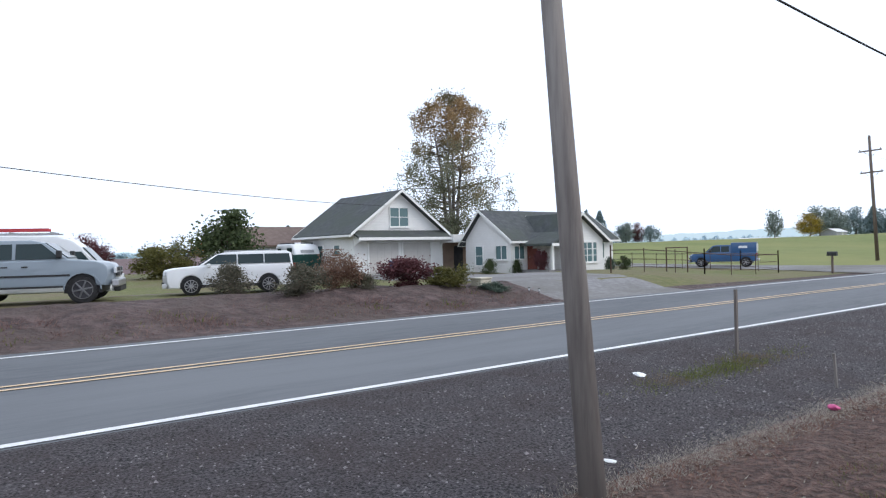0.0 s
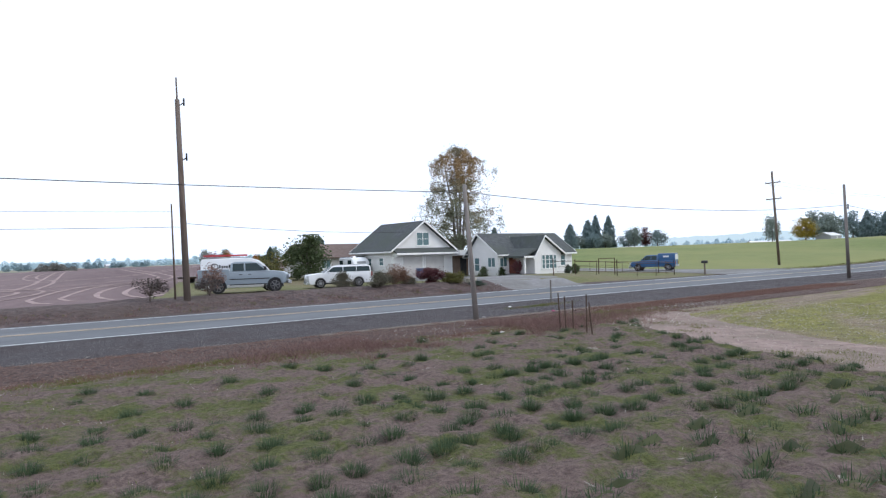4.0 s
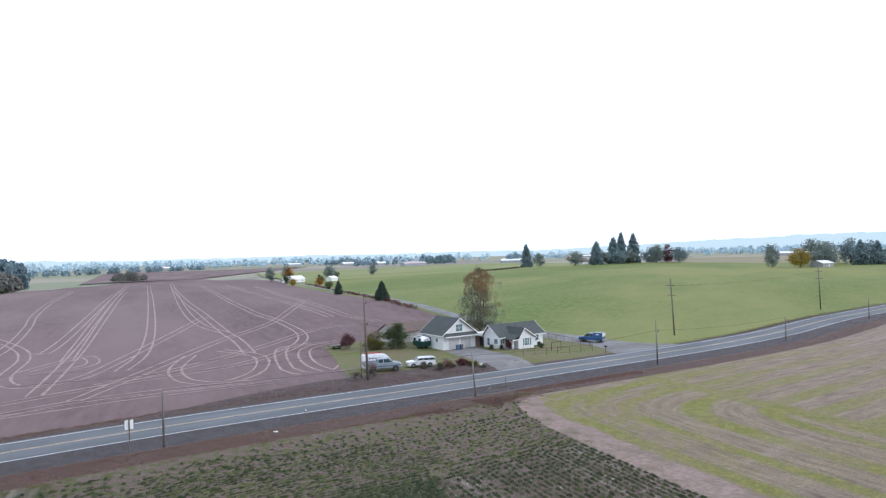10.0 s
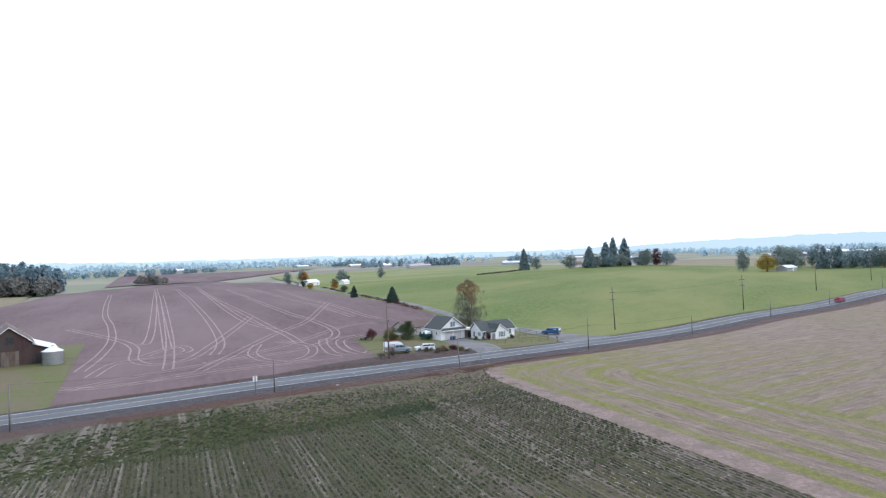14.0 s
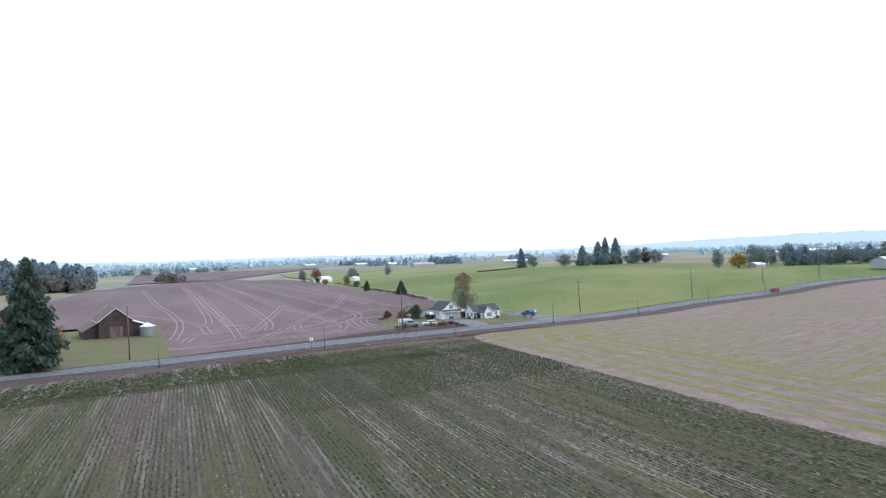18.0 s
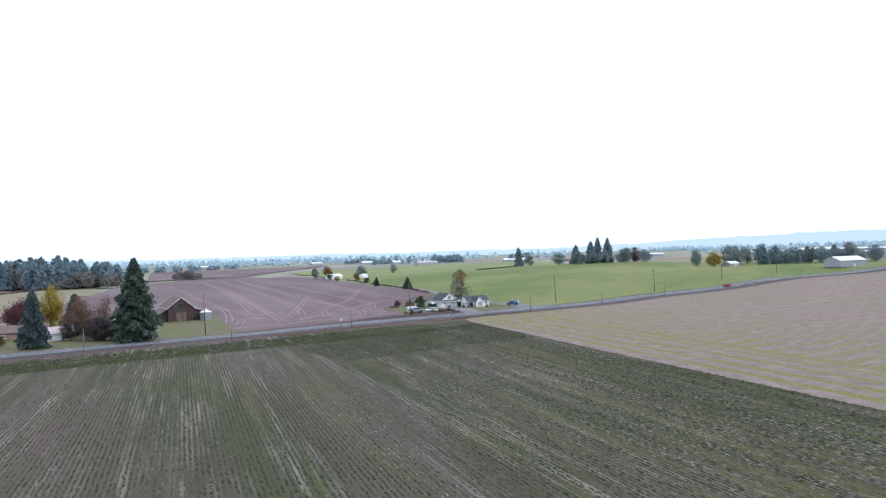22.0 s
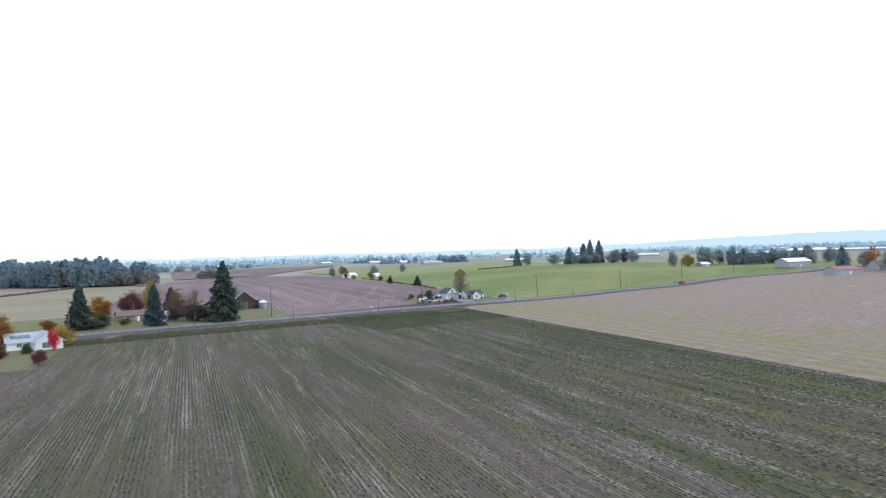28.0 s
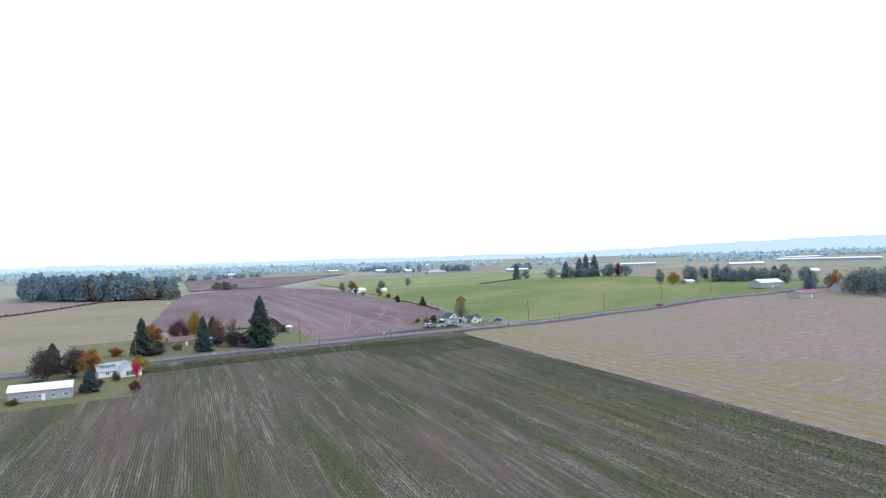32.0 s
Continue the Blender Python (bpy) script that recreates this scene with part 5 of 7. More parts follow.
def steel_post(x, y, h, lean=0.0, name="fence_post", mat="rust", r=0.02, label="thin rusty steel post driven into the ground", group="steel posts"):
    bm = bmesh.new()
    box(bm, -r, r, -r * 0.3, r * 0.3, -0.2, h)
    box(bm, -r * 0.3, r * 0.3, -r * 0.3, r, -0.2, h)
    p = part(name, bm, MAT[mat])
    p.matrix_world = pose(x, y, land(x, y), 0, lean, 0)
    return tagged(p, label, "post", group)


for x, y, h, ln in ((0.1, -13.8, 1.2, -3), (0.25, -13.9, 1.08, -2), (0.2, -14.25, 0.98, -1), (-0.35, -15.25, 1.22, 1), (-0.4, -15.5, 1.02, -7)):
    steel_post(x, y, h, ln)


def marker_post(x, y, plate=True, h=1.15):
    p = thing("road_marker", on_land(x, y), "slim roadside marker post with a small plate", "marker post", "road markers")
    part("post", boxes((-0.03, 0.03, -0.02, 0.02, -0.2, h)), MAT["wood_grey"], p)
    if plate:
        part("reflector", boxes((-0.05, 0.05, -0.03, -0.02, h - 0.22, h), bevel=0.005), MAT["trim"], p)
    return p


marker_post(8.6, near_line(8.6) - 1.65, False)
stake = thing("survey_stake", pose(7.3, -7.6, land(7.3, -7.6), 0, -8, 0), "thin wooden stake leaning in the verge", "stake")
part("stick", boxes((-0.015, 0.015, -0.015, 0.015, -0.1, 0.5)), MAT["wood_grey"], stake)
bm = bmesh.new()
bmesh.ops.create_icosphere(bm, subdivisions=2, radius=0.07)
for q in bm.verts:
    q.co *= 1 + 0.5 * noise.noise(q.co * 14)
    q.co.z = max(-0.03, q.co.z * 0.55)
rag = part("plastic_rag", bm, MAT["pink"])
rag.matrix_world = on_land(6.0, -8.05, 0, 0.04)
tagged(rag, "crumpled pink plastic rag in the dry grass", "litter")
marker_post(-19.5, near_line(-19) - 2.5)
sg = thing("road_sign", on_land(-37.4, near_line(-37.4) - 3.2), "white rectangular road sign on a post, seen from behind", "road sign")
part("post", boxes((-0.05, 0.05, -0.05, 0.05, -0.3, 2.9)), MAT["wood_grey"], sg)
part("plate", boxes((-0.38, 0.38, 0.05, 0.07, 2.0, 2.9), bevel=0.008), MAT["trim"], sg)


def mailbox(x, y):
    b = thing("mailbox", on_land(x, y), "dark roadside mailbox on a wooden post", "mailbox")
    part("post", boxes((-0.05, 0.05, -0.05, 0.05, -0.2, 1.05)), MAT["timber"], b)
    bm = prism_y(bmesh.new(), [(-0.1, 0)] + [(0.1 * math.cos(a), 0.15 + 0.1 * math.sin(a)) for a in [math.pi - k * math.pi / 8 for k in range(9)]] + [(0.1, 0)], -0.26, 0.26)
    bmesh.ops.translate(bm, vec=(0, 0, 1.05), verts=bm.verts)
    part("box", bm, MAT["plastic"], b)


def path_light(x, y):
    """A small garden light: spike, lens and cap."""
    g = thing("path_light", on_land(x, y), "small black garden light on a spike beside the driveway", "garden light", "driveway lights")
    part("spike", tube(bmesh.new(), (0, 0, -0.1), (0, 0, 0.26), 0.012, 0.012, 6), MAT["plastic"], g)
    part("lens", tube(bmesh.new(), (0, 0, 0.26), (0, 0, 0.34), 0.03, 0.045, 10), MAT["lamp_clear"], g)
    part("cap", tube(bmesh.new(), (0, 0, 0.34), (0, 0, 0.37), 0.06, 0.03, 10), MAT["plastic"], g)


for x, y in ((14.9, 5.35), (15.15, 5.1)):
    path_light(x, y)
ub = thing("utility_box", on_land(14.1, 7.0, 12), "low beige utility box at the driveway mouth", "utility box")
part("body", boxes((-0.35, 0.35, -0.22, 0.22, -0.05, 0.34), bevel=0.03), MAT["beige"], ub)
part("lid", boxes((-0.38, 0.38, -0.25, 0.25, 0.34, 0.4), bevel=0.015), MAT["beige"], ub)
for x, mat, word in ((21.9, "bin_blue", "blue"), (22.65, "bin_grey", "grey")):
    wb = thing("wheelie_bin", on_land(x, 23.6, 4, 0.06), word + " plastic refuse bin standing before the garage door", "refuse bin", "refuse bins")
    bm = boxes((-0.28, 0.28, -0.3, 0.3, 0.06, 0.85), bevel=0.03)
    for q in bm.verts:
        k = 0.82 + 0.18 * q.co.z / 0.85
        q.co.x, q.co.y = q.co.x * k, q.co.y * k
    part("body", bm, MAT[mat], wb)
    part("lid", boxes((-0.31, 0.31, -0.34, 0.33, 0.85, 0.93), bevel=0.03), MAT[mat], wb)
    for sx in (-0.2, 0.2):
        part("wheel", tube(bmesh.new(), (sx - 0.03, 0.26, 0.1), (sx + 0.03, 0.26, 0.1), 0.1, 0.1, 14), MAT["tyre"], wb)
mailbox(39.5, near_line(39.5) + W + 2.6)


def wire_fence(pts, label, posts_h=1.25, spacing=2.4):
    """A wire fence: posts, and strands between them."""
    f = thing("wire_fence", Matrix(), label, "fence")
    for (xa, ya), (xb, yb) in zip(pts, pts[1:]):
        k = max(1, round(math.hypot(xb - xa, yb - ya) / spacing))
        for i in range(k + 1):
            x, y = xa + (xb - xa) * i / k, ya + (yb - ya) * i / k
            corner = i in (0, k)
            r = 0.026 if corner else 0.016
            z = land(x, y)
            part("post", boxes((x - r, x + r, y - r, y + r, z - 0.2, z + posts_h + (0.15 if corner else 0))), MAT["rust"], f)
        for hh in (0.3, 0.7, 1.15):
            bm = bmesh.new()
            for i in range(k):
                x0, y0 = xa + (xb - xa) * i / k, ya + (yb - ya) * i / k
                x1, y1 = xa + (xb - xa) * (i + 1) / k, ya + (yb - ya) * (i + 1) / k
                tube(bm, (x0, y0, land(x0, y0) + hh), (x1, y1, land(x1, y1) + hh), 0.01 if hh < 1 else 0.022, 0.01 if hh < 1 else 0.022, 4)
            part("strand", bm, MAT["rust"], f)
    return f


wire_fence(((24.6, 9.0), (31.4, 7.9), (39.5, 7.6), (43.5, 12.0), (44.6, 24.0)), "wire fence on dark posts round the front lawn")
gate = thing("garden_gate", on_land(34.6, 11.5), "dark metal arch frame on the front lawn", "gate")
part("frame", boxes((-1.2, -1.14, -0.03, 0.03, -0.1, 1.5), (1.14, 1.2, -0.03, 0.03, -0.1, 1.5), (-1.2, 1.2, -0.03, 0.03, 1.5, 1.56)), MAT["rust"], gate)


# ---- trees ----
rng = np.random.default_rng(7)


def leaf_quads(pts, size, out=None, long=1.0, droop=0.0):
    """One bent quad for each point, turned at random, or along the directions out."""
    n = len(pts)
    a = rng.normal(size=(n, 3))
    if out is not None:
        a = out + 0.45 * a * np.linalg.norm(out, axis=1, keepdims=True)
    a[:, 2] -= droop
    a /= np.linalg.norm(a, axis=1, keepdims=True) + 1e-9
    b = np.cross(a, rng.normal(size=(n, 3)))
    b /= np.linalg.norm(b, axis=1, keepdims=True) + 1e-9
    s = size * rng.uniform(0.6, 1.3, (n, 1))
    a, b = a * s * long, b * s
    v = np.stack([pts - a - 0.4 * b, pts - 0.3 * a + b, pts + a + 0.2 * b, pts + 0.2 * a - b], 1).reshape(-1, 3)
    f = np.arange(4 * n).reshape(-1, 4)
    return v, f


def np_mesh(name, v, f):
    me = bpy.data.meshes.new(name)
    v = np.asarray(v, dtype=np.float32)
    f = np.asarray(f, dtype=np.int32)
    k = f.shape[1]
    me.vertices.add(len(v))
    me.vertices.foreach_set("co", v.ravel())
    me.loops.add(f.size)
    me.loops.foreach_set("vertex_index", f.ravel())
    me.polygons.add(len(f))
    me.polygons.foreach_set("loop_start", np.arange(0, f.size, k, dtype=np.int32))
    me.update(calc_edges=True)
    return me


def crown_points(n, clusters, base, lump, flat=1.0):
    """Leaf places in a crown of height 1 and width 1, gathered in lumps round limb ends."""
    c = []
    while len(c) < clusters:
        p = rng.uniform(-1, 1, 3)
        r = np.linalg.norm(p)
        if 0.25 < r < 1.0:
            zz = base + (1 - base) * (p[2] * 0.5 + 0.5) * 0.96
            wide = math.sin(math.pi * min(1.0, 0.18 + 0.8 * (zz - base) / (1 - base))) ** 0.6
            c.append((p[0] * 0.42 * wide, p[1] * 0.42 * wide, zz, rng.uniform(0.7, 1.3)))
    c = np.array(c)
    k = rng.integers(0, clusters, n)
    d = rng.normal(size=(n, 3)) * lump * c[k, 3:4]
    d[:, 2] *= flat
    p = c[k, :3] + d
    p[:, 2] = np.clip(p[:, 2], base * 0.8, 1.02)
    return p, c


def trunk_mesh(top, r, ends, bend=0.02, sides=7):
    bm = bmesh.new()
    z, x, y = -0.02, 0.0, 0.0
    spine = [(x, y, z)]
    for i in range(5):
        z2 = top * (i + 1) / 5
        x, y = x + random.uniform(-bend, bend), y + random.uniform(-bend, bend)
        tube(bm, spine[-1], (x, y, z2), r * (1 - 0.15 * i), r * (1 - 0.15 * (i + 1)), sides)
        spine.append((x, y, z2))
    for e in ends:
        s = spine[random.randint(2, 5)]
        if e[2] > s[2] * 0.8:
            m = Vector(s).lerp(Vector(e), 0.55) + Vector((0, 0, 0.02))
            tube(bm, s, m, r * 0.42, r * 0.26, 5)
            tube(bm, m, e, r * 0.26, r * 0.08, 4)
    return bm


MADE = {}


FAR_LEAVES = ("leaf_far", "leaf_farm")


def build_tree(kind, leaf, variant):
    """A tree of height 1 and width 1; copies are scaled to their size."""
    big = 1.75 if leaf in FAR_LEAVES else 1.0
    root = thing("tree", Matrix(), "tree", "tree")
    if kind == "conifer":
        n = int(8500 / big**2)
        t = 1 - np.sqrt(rng.uniform(0, 1, n))
        t = 0.06 + 0.94 * t
        ang = rng.uniform(0, 2 * np.pi, n)
        whorl = 0.72 + 0.24 * np.sin(t * 46 + 3 * np.sin(ang * 3 + variant)) + 0.24 * np.sin(ang * 4 + t * 23 + variant) + 0.12 * np.sin(ang * 2 - t * 9 + 2 * variant)
        bough = rng.uniform(0.55, 1.12, (34, 9))[np.minimum(33, (t * 34).astype(int)), np.minimum(8, (ang / (2 * np.pi) * 9).astype(int))]
        rad = 0.5 * (0.35 + 0.65 * bough) * (1 - t) ** 0.6 * (0.3 + 0.78 * whorl) * np.clip(0.7 + 3.0 * t, 0, 1) * rng.uniform(0.4, 1.0, n) ** 0.5
        p = np.stack([rad * np.cos(ang), rad * np.sin(ang), t - 0.1 * rad], 1)
        out = np.stack([np.cos(ang), np.sin(ang), -0.35 + 0 * ang], 1)
        v, f = leaf_quads(p, 0.016 * big, out, 2.2)
        bm = tube(bmesh.new(), (0, 0, -0.02), (0, 0, 0.97), 0.028, 0.004, 8)
        part("trunk", bm, MAT["bark"], root)
    elif kind == "bare":
        p, c = crown_points(900, 26, 0.25, 0.07)
        v, f = leaf_quads(p, 0.014, None, 2.6)
        part("trunk", trunk_mesh(0.6, 0.03, [tuple(q[:3]) for q in c], 0.03), MAT["bark"], root)
    else:
        base = {"round": 0.06, "bush": 0.0}.get(kind, 0.2)
        p, c = crown_points(int(6200 / big**2), 38 if kind != "bush" else 22, base, 0.085)
        v, f = leaf_quads(p, (0.0155 if kind != "bush" else 0.019) * big)
        part("trunk", trunk_mesh(0.55, 0.03, [tuple(q[:3]) for q in c[:14]]), MAT["bark"], root)
    me = np_mesh("crown", v, f)
    part("crown", me, MAT[leaf], root)
    return root


def plant(kind, leaf, x, y, h, w, label, category="tree", name="tree", group="", variants=2):
    key = (kind, leaf, int(abs(x * 7 + y * 3)) % variants)
    m = on_land(x, y, (x * 37 + y * 91) % 360, -0.03) @ Matrix.Diagonal((w, w, h, 1))
    if key not in MADE:
        MADE[key] = ob = build_tree(*key)
        ob.matrix_world = m
    else:
        src = MADE[key]
        keep = src.matrix_basis.copy()
        src.matrix_basis = Matrix()
        ob = copy_thing(src, m)
        src.matrix_basis = keep
    ob.name = name
    ob["label"], ob["category"] = label, category
    if group:
        ob["group"] = group
    return ob


def birch(x, y, h, w):
    """The tall airy birch behind the house, its twigs hanging."""
    root = thing("birch_tree", on_land(x, y, 0, -0.05), "tall airy birch tree turning brown behind the house", "tree")
    ends = []
    bm = bmesh.new()
    spines = []
    for k, (a, spread, top) in enumerate(((0.0, 0.3, 0.96), (1.9, 1.6, 0.9), (3.6, 1.9, 0.84), (5.1, 1.4, 0.88))):
        px, py, pz = 0.15 * math.cos(a), 0.15 * math.sin(a), -0.2
        line = [(px, py, pz)]
        for i in range(8):
            t = (i + 1) / 8
            q = (spread * t * math.cos(a + 0.3 * t) + random.uniform(-0.12, 0.12), spread * t * math.sin(a + 0.3 * t) + random.uniform(-0.12, 0.12), h * top * t)
            tube(bm, line[-1], q, 0.2 * (1 - 0.85 * (i / 8)), 0.2 * (1 - 0.85 * ((i + 1) / 8)), 7)
            line.append(q)
        spines.append(line)
    part("trunk", bm, MAT["birch_bark"], root)
    bm = bmesh.new()
    for k in range(190):
        line = spines[k % 4]
        s = Vector(line[random.randint(2, 8)])
        t = s.z / h
        reach = w * 0.56 * math.sin(math.pi * min(1.0, 0.4 + 0.56 * t)) ** 0.8 * random.uniform(0.35, 1.0)
        a = random.uniform(0, 2 * math.pi)
        e = s + Vector((reach * math.cos(a), reach * math.sin(a), random.uniform(0.0, 1.8) * (1.0 - 0.5 * t if t > 0.2 else 0.2)))
        e.z = min(e.z, h * (1.0 - 0.05 * math.hypot(e.x, e.y)))
        tube(bm, s, e, 0.04, 0.01, 5)
        for j in range(3):
            ends.append(tuple(s.lerp(e, random.uniform(0.4, 1.0))))
        ends.append(tuple(e))
    part("branching", bm, MAT["bark"], root)
    ends = np.array(ends)
    n = 36000
    k = (len(ends) * rng.uniform(size=n) ** 1.15).astype(int)
    fall = rng.exponential(0.55, n)
    p = ends[k] + rng.normal(size=(n, 3)) * np.array([0.2, 0.2, 0.2])
    p[:, 2] -= np.minimum(fall, 2.2) * (0.55 + 0.45 * rng.uniform(size=n))
    p = p[p[:, 2] > 1.6]
    v, f = leaf_quads(p, 0.05, None, 1.4)
    part("crown", np_mesh("crown", v, f), MAT["leaf_birch"], root)


birch(32.6, 30.5, 14.8, 9.6)

# the yard's shrubs and small trees
for x, y, h, w, leaf, kind, label in (
    (7.3, 8.0, 1.15, 1.75, "leaf_dull", "bush", "dark green clipped shrub on the bank"),
    (8.75, 8.3, 1.5, 1.9, "leaf_rust", "round", "small shrub with rusty brown autumn leaves"),
    (9.6, 8.0, 0.75, 0.9, "leaf_dull", "bush", "dark green clipped shrub on the bank"),
    (11.7, 8.5, 1.35, 2.2, "leaf_red", "bush", "purple-red shrub on the bank"),
    (12.9, 7.4, 1.0, 1.75, "leaf_olive", "bush", "yellowish green rounded shrub beside the driveway"),
    (13.8, 6.1, 0.5, 1.3, "leaf_dark", "bush", "low dark juniper at the driveway mouth"),
    (5.9, 10.3, 1.2, 1.4, "leaf_dull", "bush", "dark shrub in front of the parked vehicle"),
    (26.6, 19.9, 1.0, 1.2, "leaf_green", "bush", "low green shrub against the house wall"),
    (28.3, 19.2, 0.9, 1.0, "leaf_green", "bush", "low green shrub against the house wall"),
    (28.9, 17.6, 1.7, 1.1, "leaf_red", "bush", "reddish shrub beside the porch"),
    (34.8, 15.6, 1.0, 1.1, "leaf_green", "bush", "low green shrub against the house wall"),
    (36.4, 17.8, 1.0, 1.0, "leaf_dark", "bush", "dark green shrub at the house corner")):
    plant(kind, leaf, x, y, h, w, label, "shrub", "shrub", "shrubs of the yard", 1)
plant("bush", "leaf_green", 15.1, 33.3, 4.5, 5.4, "rounded dark green tree on the lawn", variants=1)
plant("bush", "leaf_olive", 11.0, 35.0, 2.6, 4.2, "half-bare olive shrub on the lawn", variants=1)
plant("bare", "leaf_olive", 14.0, 39.5, 3.0, 4.4, "thin half-bare fruit tree on the lawn", variants=1)
plant("round", "leaf_red", 7.4, 38.5, 3.1, 3.0, "small dark red ornamental tree", variants=1)
for x, y, h, w in ((-6.4, 8.9, 1.4, 2.2), (-3.2, 9.3, 1.3, 2.0)):
    plant("bare", "leaf_purple", x, y, h, w, "dark leafless brush on the roadside bank", "shrub", "shrub", "dry brush on the bank", 1)
plant("bare", "weed_red", -2.4, 11.4, 2.0, 1.8, "leafless reddish shrub beside the power pole", "shrub", "shrub", variants=1)

# along the farm lane
for x, y, h, w, leaf, kind, label in (
    (70.0, 136, 7.0, 6.4, "leaf_dark", "conifer", "young broad fir beside the farm lane"), (81, 194, 6.2, 4.6, "leaf_dark", "conifer", "young fir beside the farm lane"),
    (104, 253, 4.4, 5.0, "leaf_green", "round", "small round tree beside the lane"), (117, 294, 5.0, 5.0, "leaf_orange", "round", "small orange tree beside the lane"),
    (134, 420, 11, 9, "leaf_farm", "round", "green broadleaf tree by the far house"), (157, 446, 11.5, 9, "leaf_farm", "round", "green broadleaf tree by the far house"), (150, 424, 10.5, 8, "leaf_orange", "round", "orange-leaved tree by the far house"),
    (171, 393, 11.5, 12, "leaf_farm", "round", "large round green tree by the far house"), (141, 345, 6.0, 5.5, "leaf_green", "round", "small round tree beside the lane"), (128, 372, 7.5, 6.0, "leaf_green", "round", "green tree by the far house"),
    (246, 463, 10, 9, "leaf_farm", "round", "lone round tree in the pasture"), (112, 322, 4.5, 5.5, "leaf_yellow", "round", "yellow shrub beside the lane"), (98, 228, 3.0, 3.2, "leaf_red", "bush", "red shrub beside the lane"),
    (213, 470, 5, 6, "leaf_green", "bush", "bush in the far pasture")):
    plant(kind, leaf, x, y, h, w, label, group="trees along the lane", variants=2 if leaf == "leaf_green" else 1)
hedge = []
for i in range(46):
    t = i / 45
    hedge.append((60 + 68 * t + random.uniform(-1, 1), 100 + 240 * t, random.uniform(0.8, 1.8)))
pts = np.concatenate([rng.uniform(-1, 1, (110, 3)) * np.array([0.5, 2.6, 0.34]) * min(s, 1.2) + np.array([x, y, land(x, y) + 0.36 * min(s, 1.2)]) for x, y, s in hedge if random.random() < 0.75])
v, f = leaf_quads(pts, 0.16)
tagged(part("hedge_shrubs", np_mesh("hedge_shrubs", v, f), MAT["leaf_red"]), "row of low dark red shrubs along the lane", "hedge", kind="stuff")
shed("far_house", 141, 392, 20, 15, 8, 2.8, 4.9, MAT["siding"], MAT["roof_white"], "low white house among trees at the lane's end", "house", 3, 1)
shed("far_shed", 166, 380, 30, 8, 5, 2.4, 3.8, MAT["siding"], MAT["roof_white"], "small white shed among trees")


# ---- the old farm beside the road ----
def barn():
    b = thing("barn", pose(-69.5, 64, land(-69.5, 70) - 0.15), "old dark red barn with lean-tos and a brown roof", "barn")
    Wm, Rm = MAT["barn_red"], MAT["shingle_brown"]
    gable(b, -4.6, 4.4, 0, 15, 0, 5.2, 8.7, "y", Wm, Rm, 0.45, trim=MAT["trim"])
    part("lean_to_wall", prism_y(bmesh.new(), ((4.4, 0), (9.2, 0), (9.2, 3.0), (4.4, 4.7)), 0.4, 14), Wm, b)
    part("lean_to_roof", prism_y(bmesh.new(), ((4.3, 4.75), (9.7, 2.85), (9.7, 2.98), (4.3, 4.9)), -0.2, 14.5), MAT["roof_white"], b, "white metal lean-to roof")
    part("lean_to_wall", prism_y(bmesh.new(), ((-8.4, 0), (-4.6, 0), (-4.6, 4.7), (-8.4, 2.4)), 1.5, 14), Wm, b)
    part("lean_to_roof", prism_y(bmesh.new(), ((-8.9, 2.25), (-4.5, 4.75), (-4.5, 4.9), (-8.9, 2.4)), 0.9, 14.5), Rm, b)
    part("barn_door", boxes((-1.7, 1.7, -0.08, 0.02, 0.1, 3.4)), MAT["timber"], b, "weathered sliding barn door")
    part("loft_door", boxes((-0.8, 0.8, -0.05, 0.02, 5.0, 6.6)), MAT["dark"], b)
    # Dark slabs on the solid walls stand in for the shade inside openings.
    part("opening_shade", boxes((-7.9, -5.2, 1.44, 1.52, 0.1, 2.3)), MAT["dark"], b)
    part("opening_shade", boxes((5.0, 8.6, 0.34, 0.42, 0.1, 2.6)), MAT["dark"], b)
    for k in range(9):
        part("batten", boxes((-4.4 + k * 1.05, -4.32 + k * 1.05, -0.03, 0.0, 0.1, 5.0)), Wm, b)
    return b


barn()


def grain_bin(x, y, r, h):
    b = thing("grain_bin", on_land(x, y, 0, -0.05), "round galvanised grain bin with a conical roof", "grain bin")
    bm = bmesh.new()
    for k in range(6):
        z = h * k / 6
        bmesh.ops.create_cone(bm, cap_ends=False, segments=28, radius1=r, radius2=r + 0.03, depth=h / 6, matrix=pose(0, 0, z + h / 12))
    part("wall", bm, MAT["steel"], b, smooth=True)
    bm = bmesh.new()
    bmesh.ops.create_cone(bm, cap_ends=True, segments=28, radius1=r + 0.15, radius2=0.25, depth=r * 0.5, matrix=pose(0, 0, h + r * 0.25))
    part("roof", bm, MAT["roof_white"], b)
    bm = bmesh.new()
    bmesh.ops.create_cone(bm, cap_ends=True, segments=14, radius1=0.3, radius2=0.2, depth=0.3, matrix=pose(0, 0, h + r * 0.5 + 0.1))
    part("cap", bm, MAT["steel"], b)


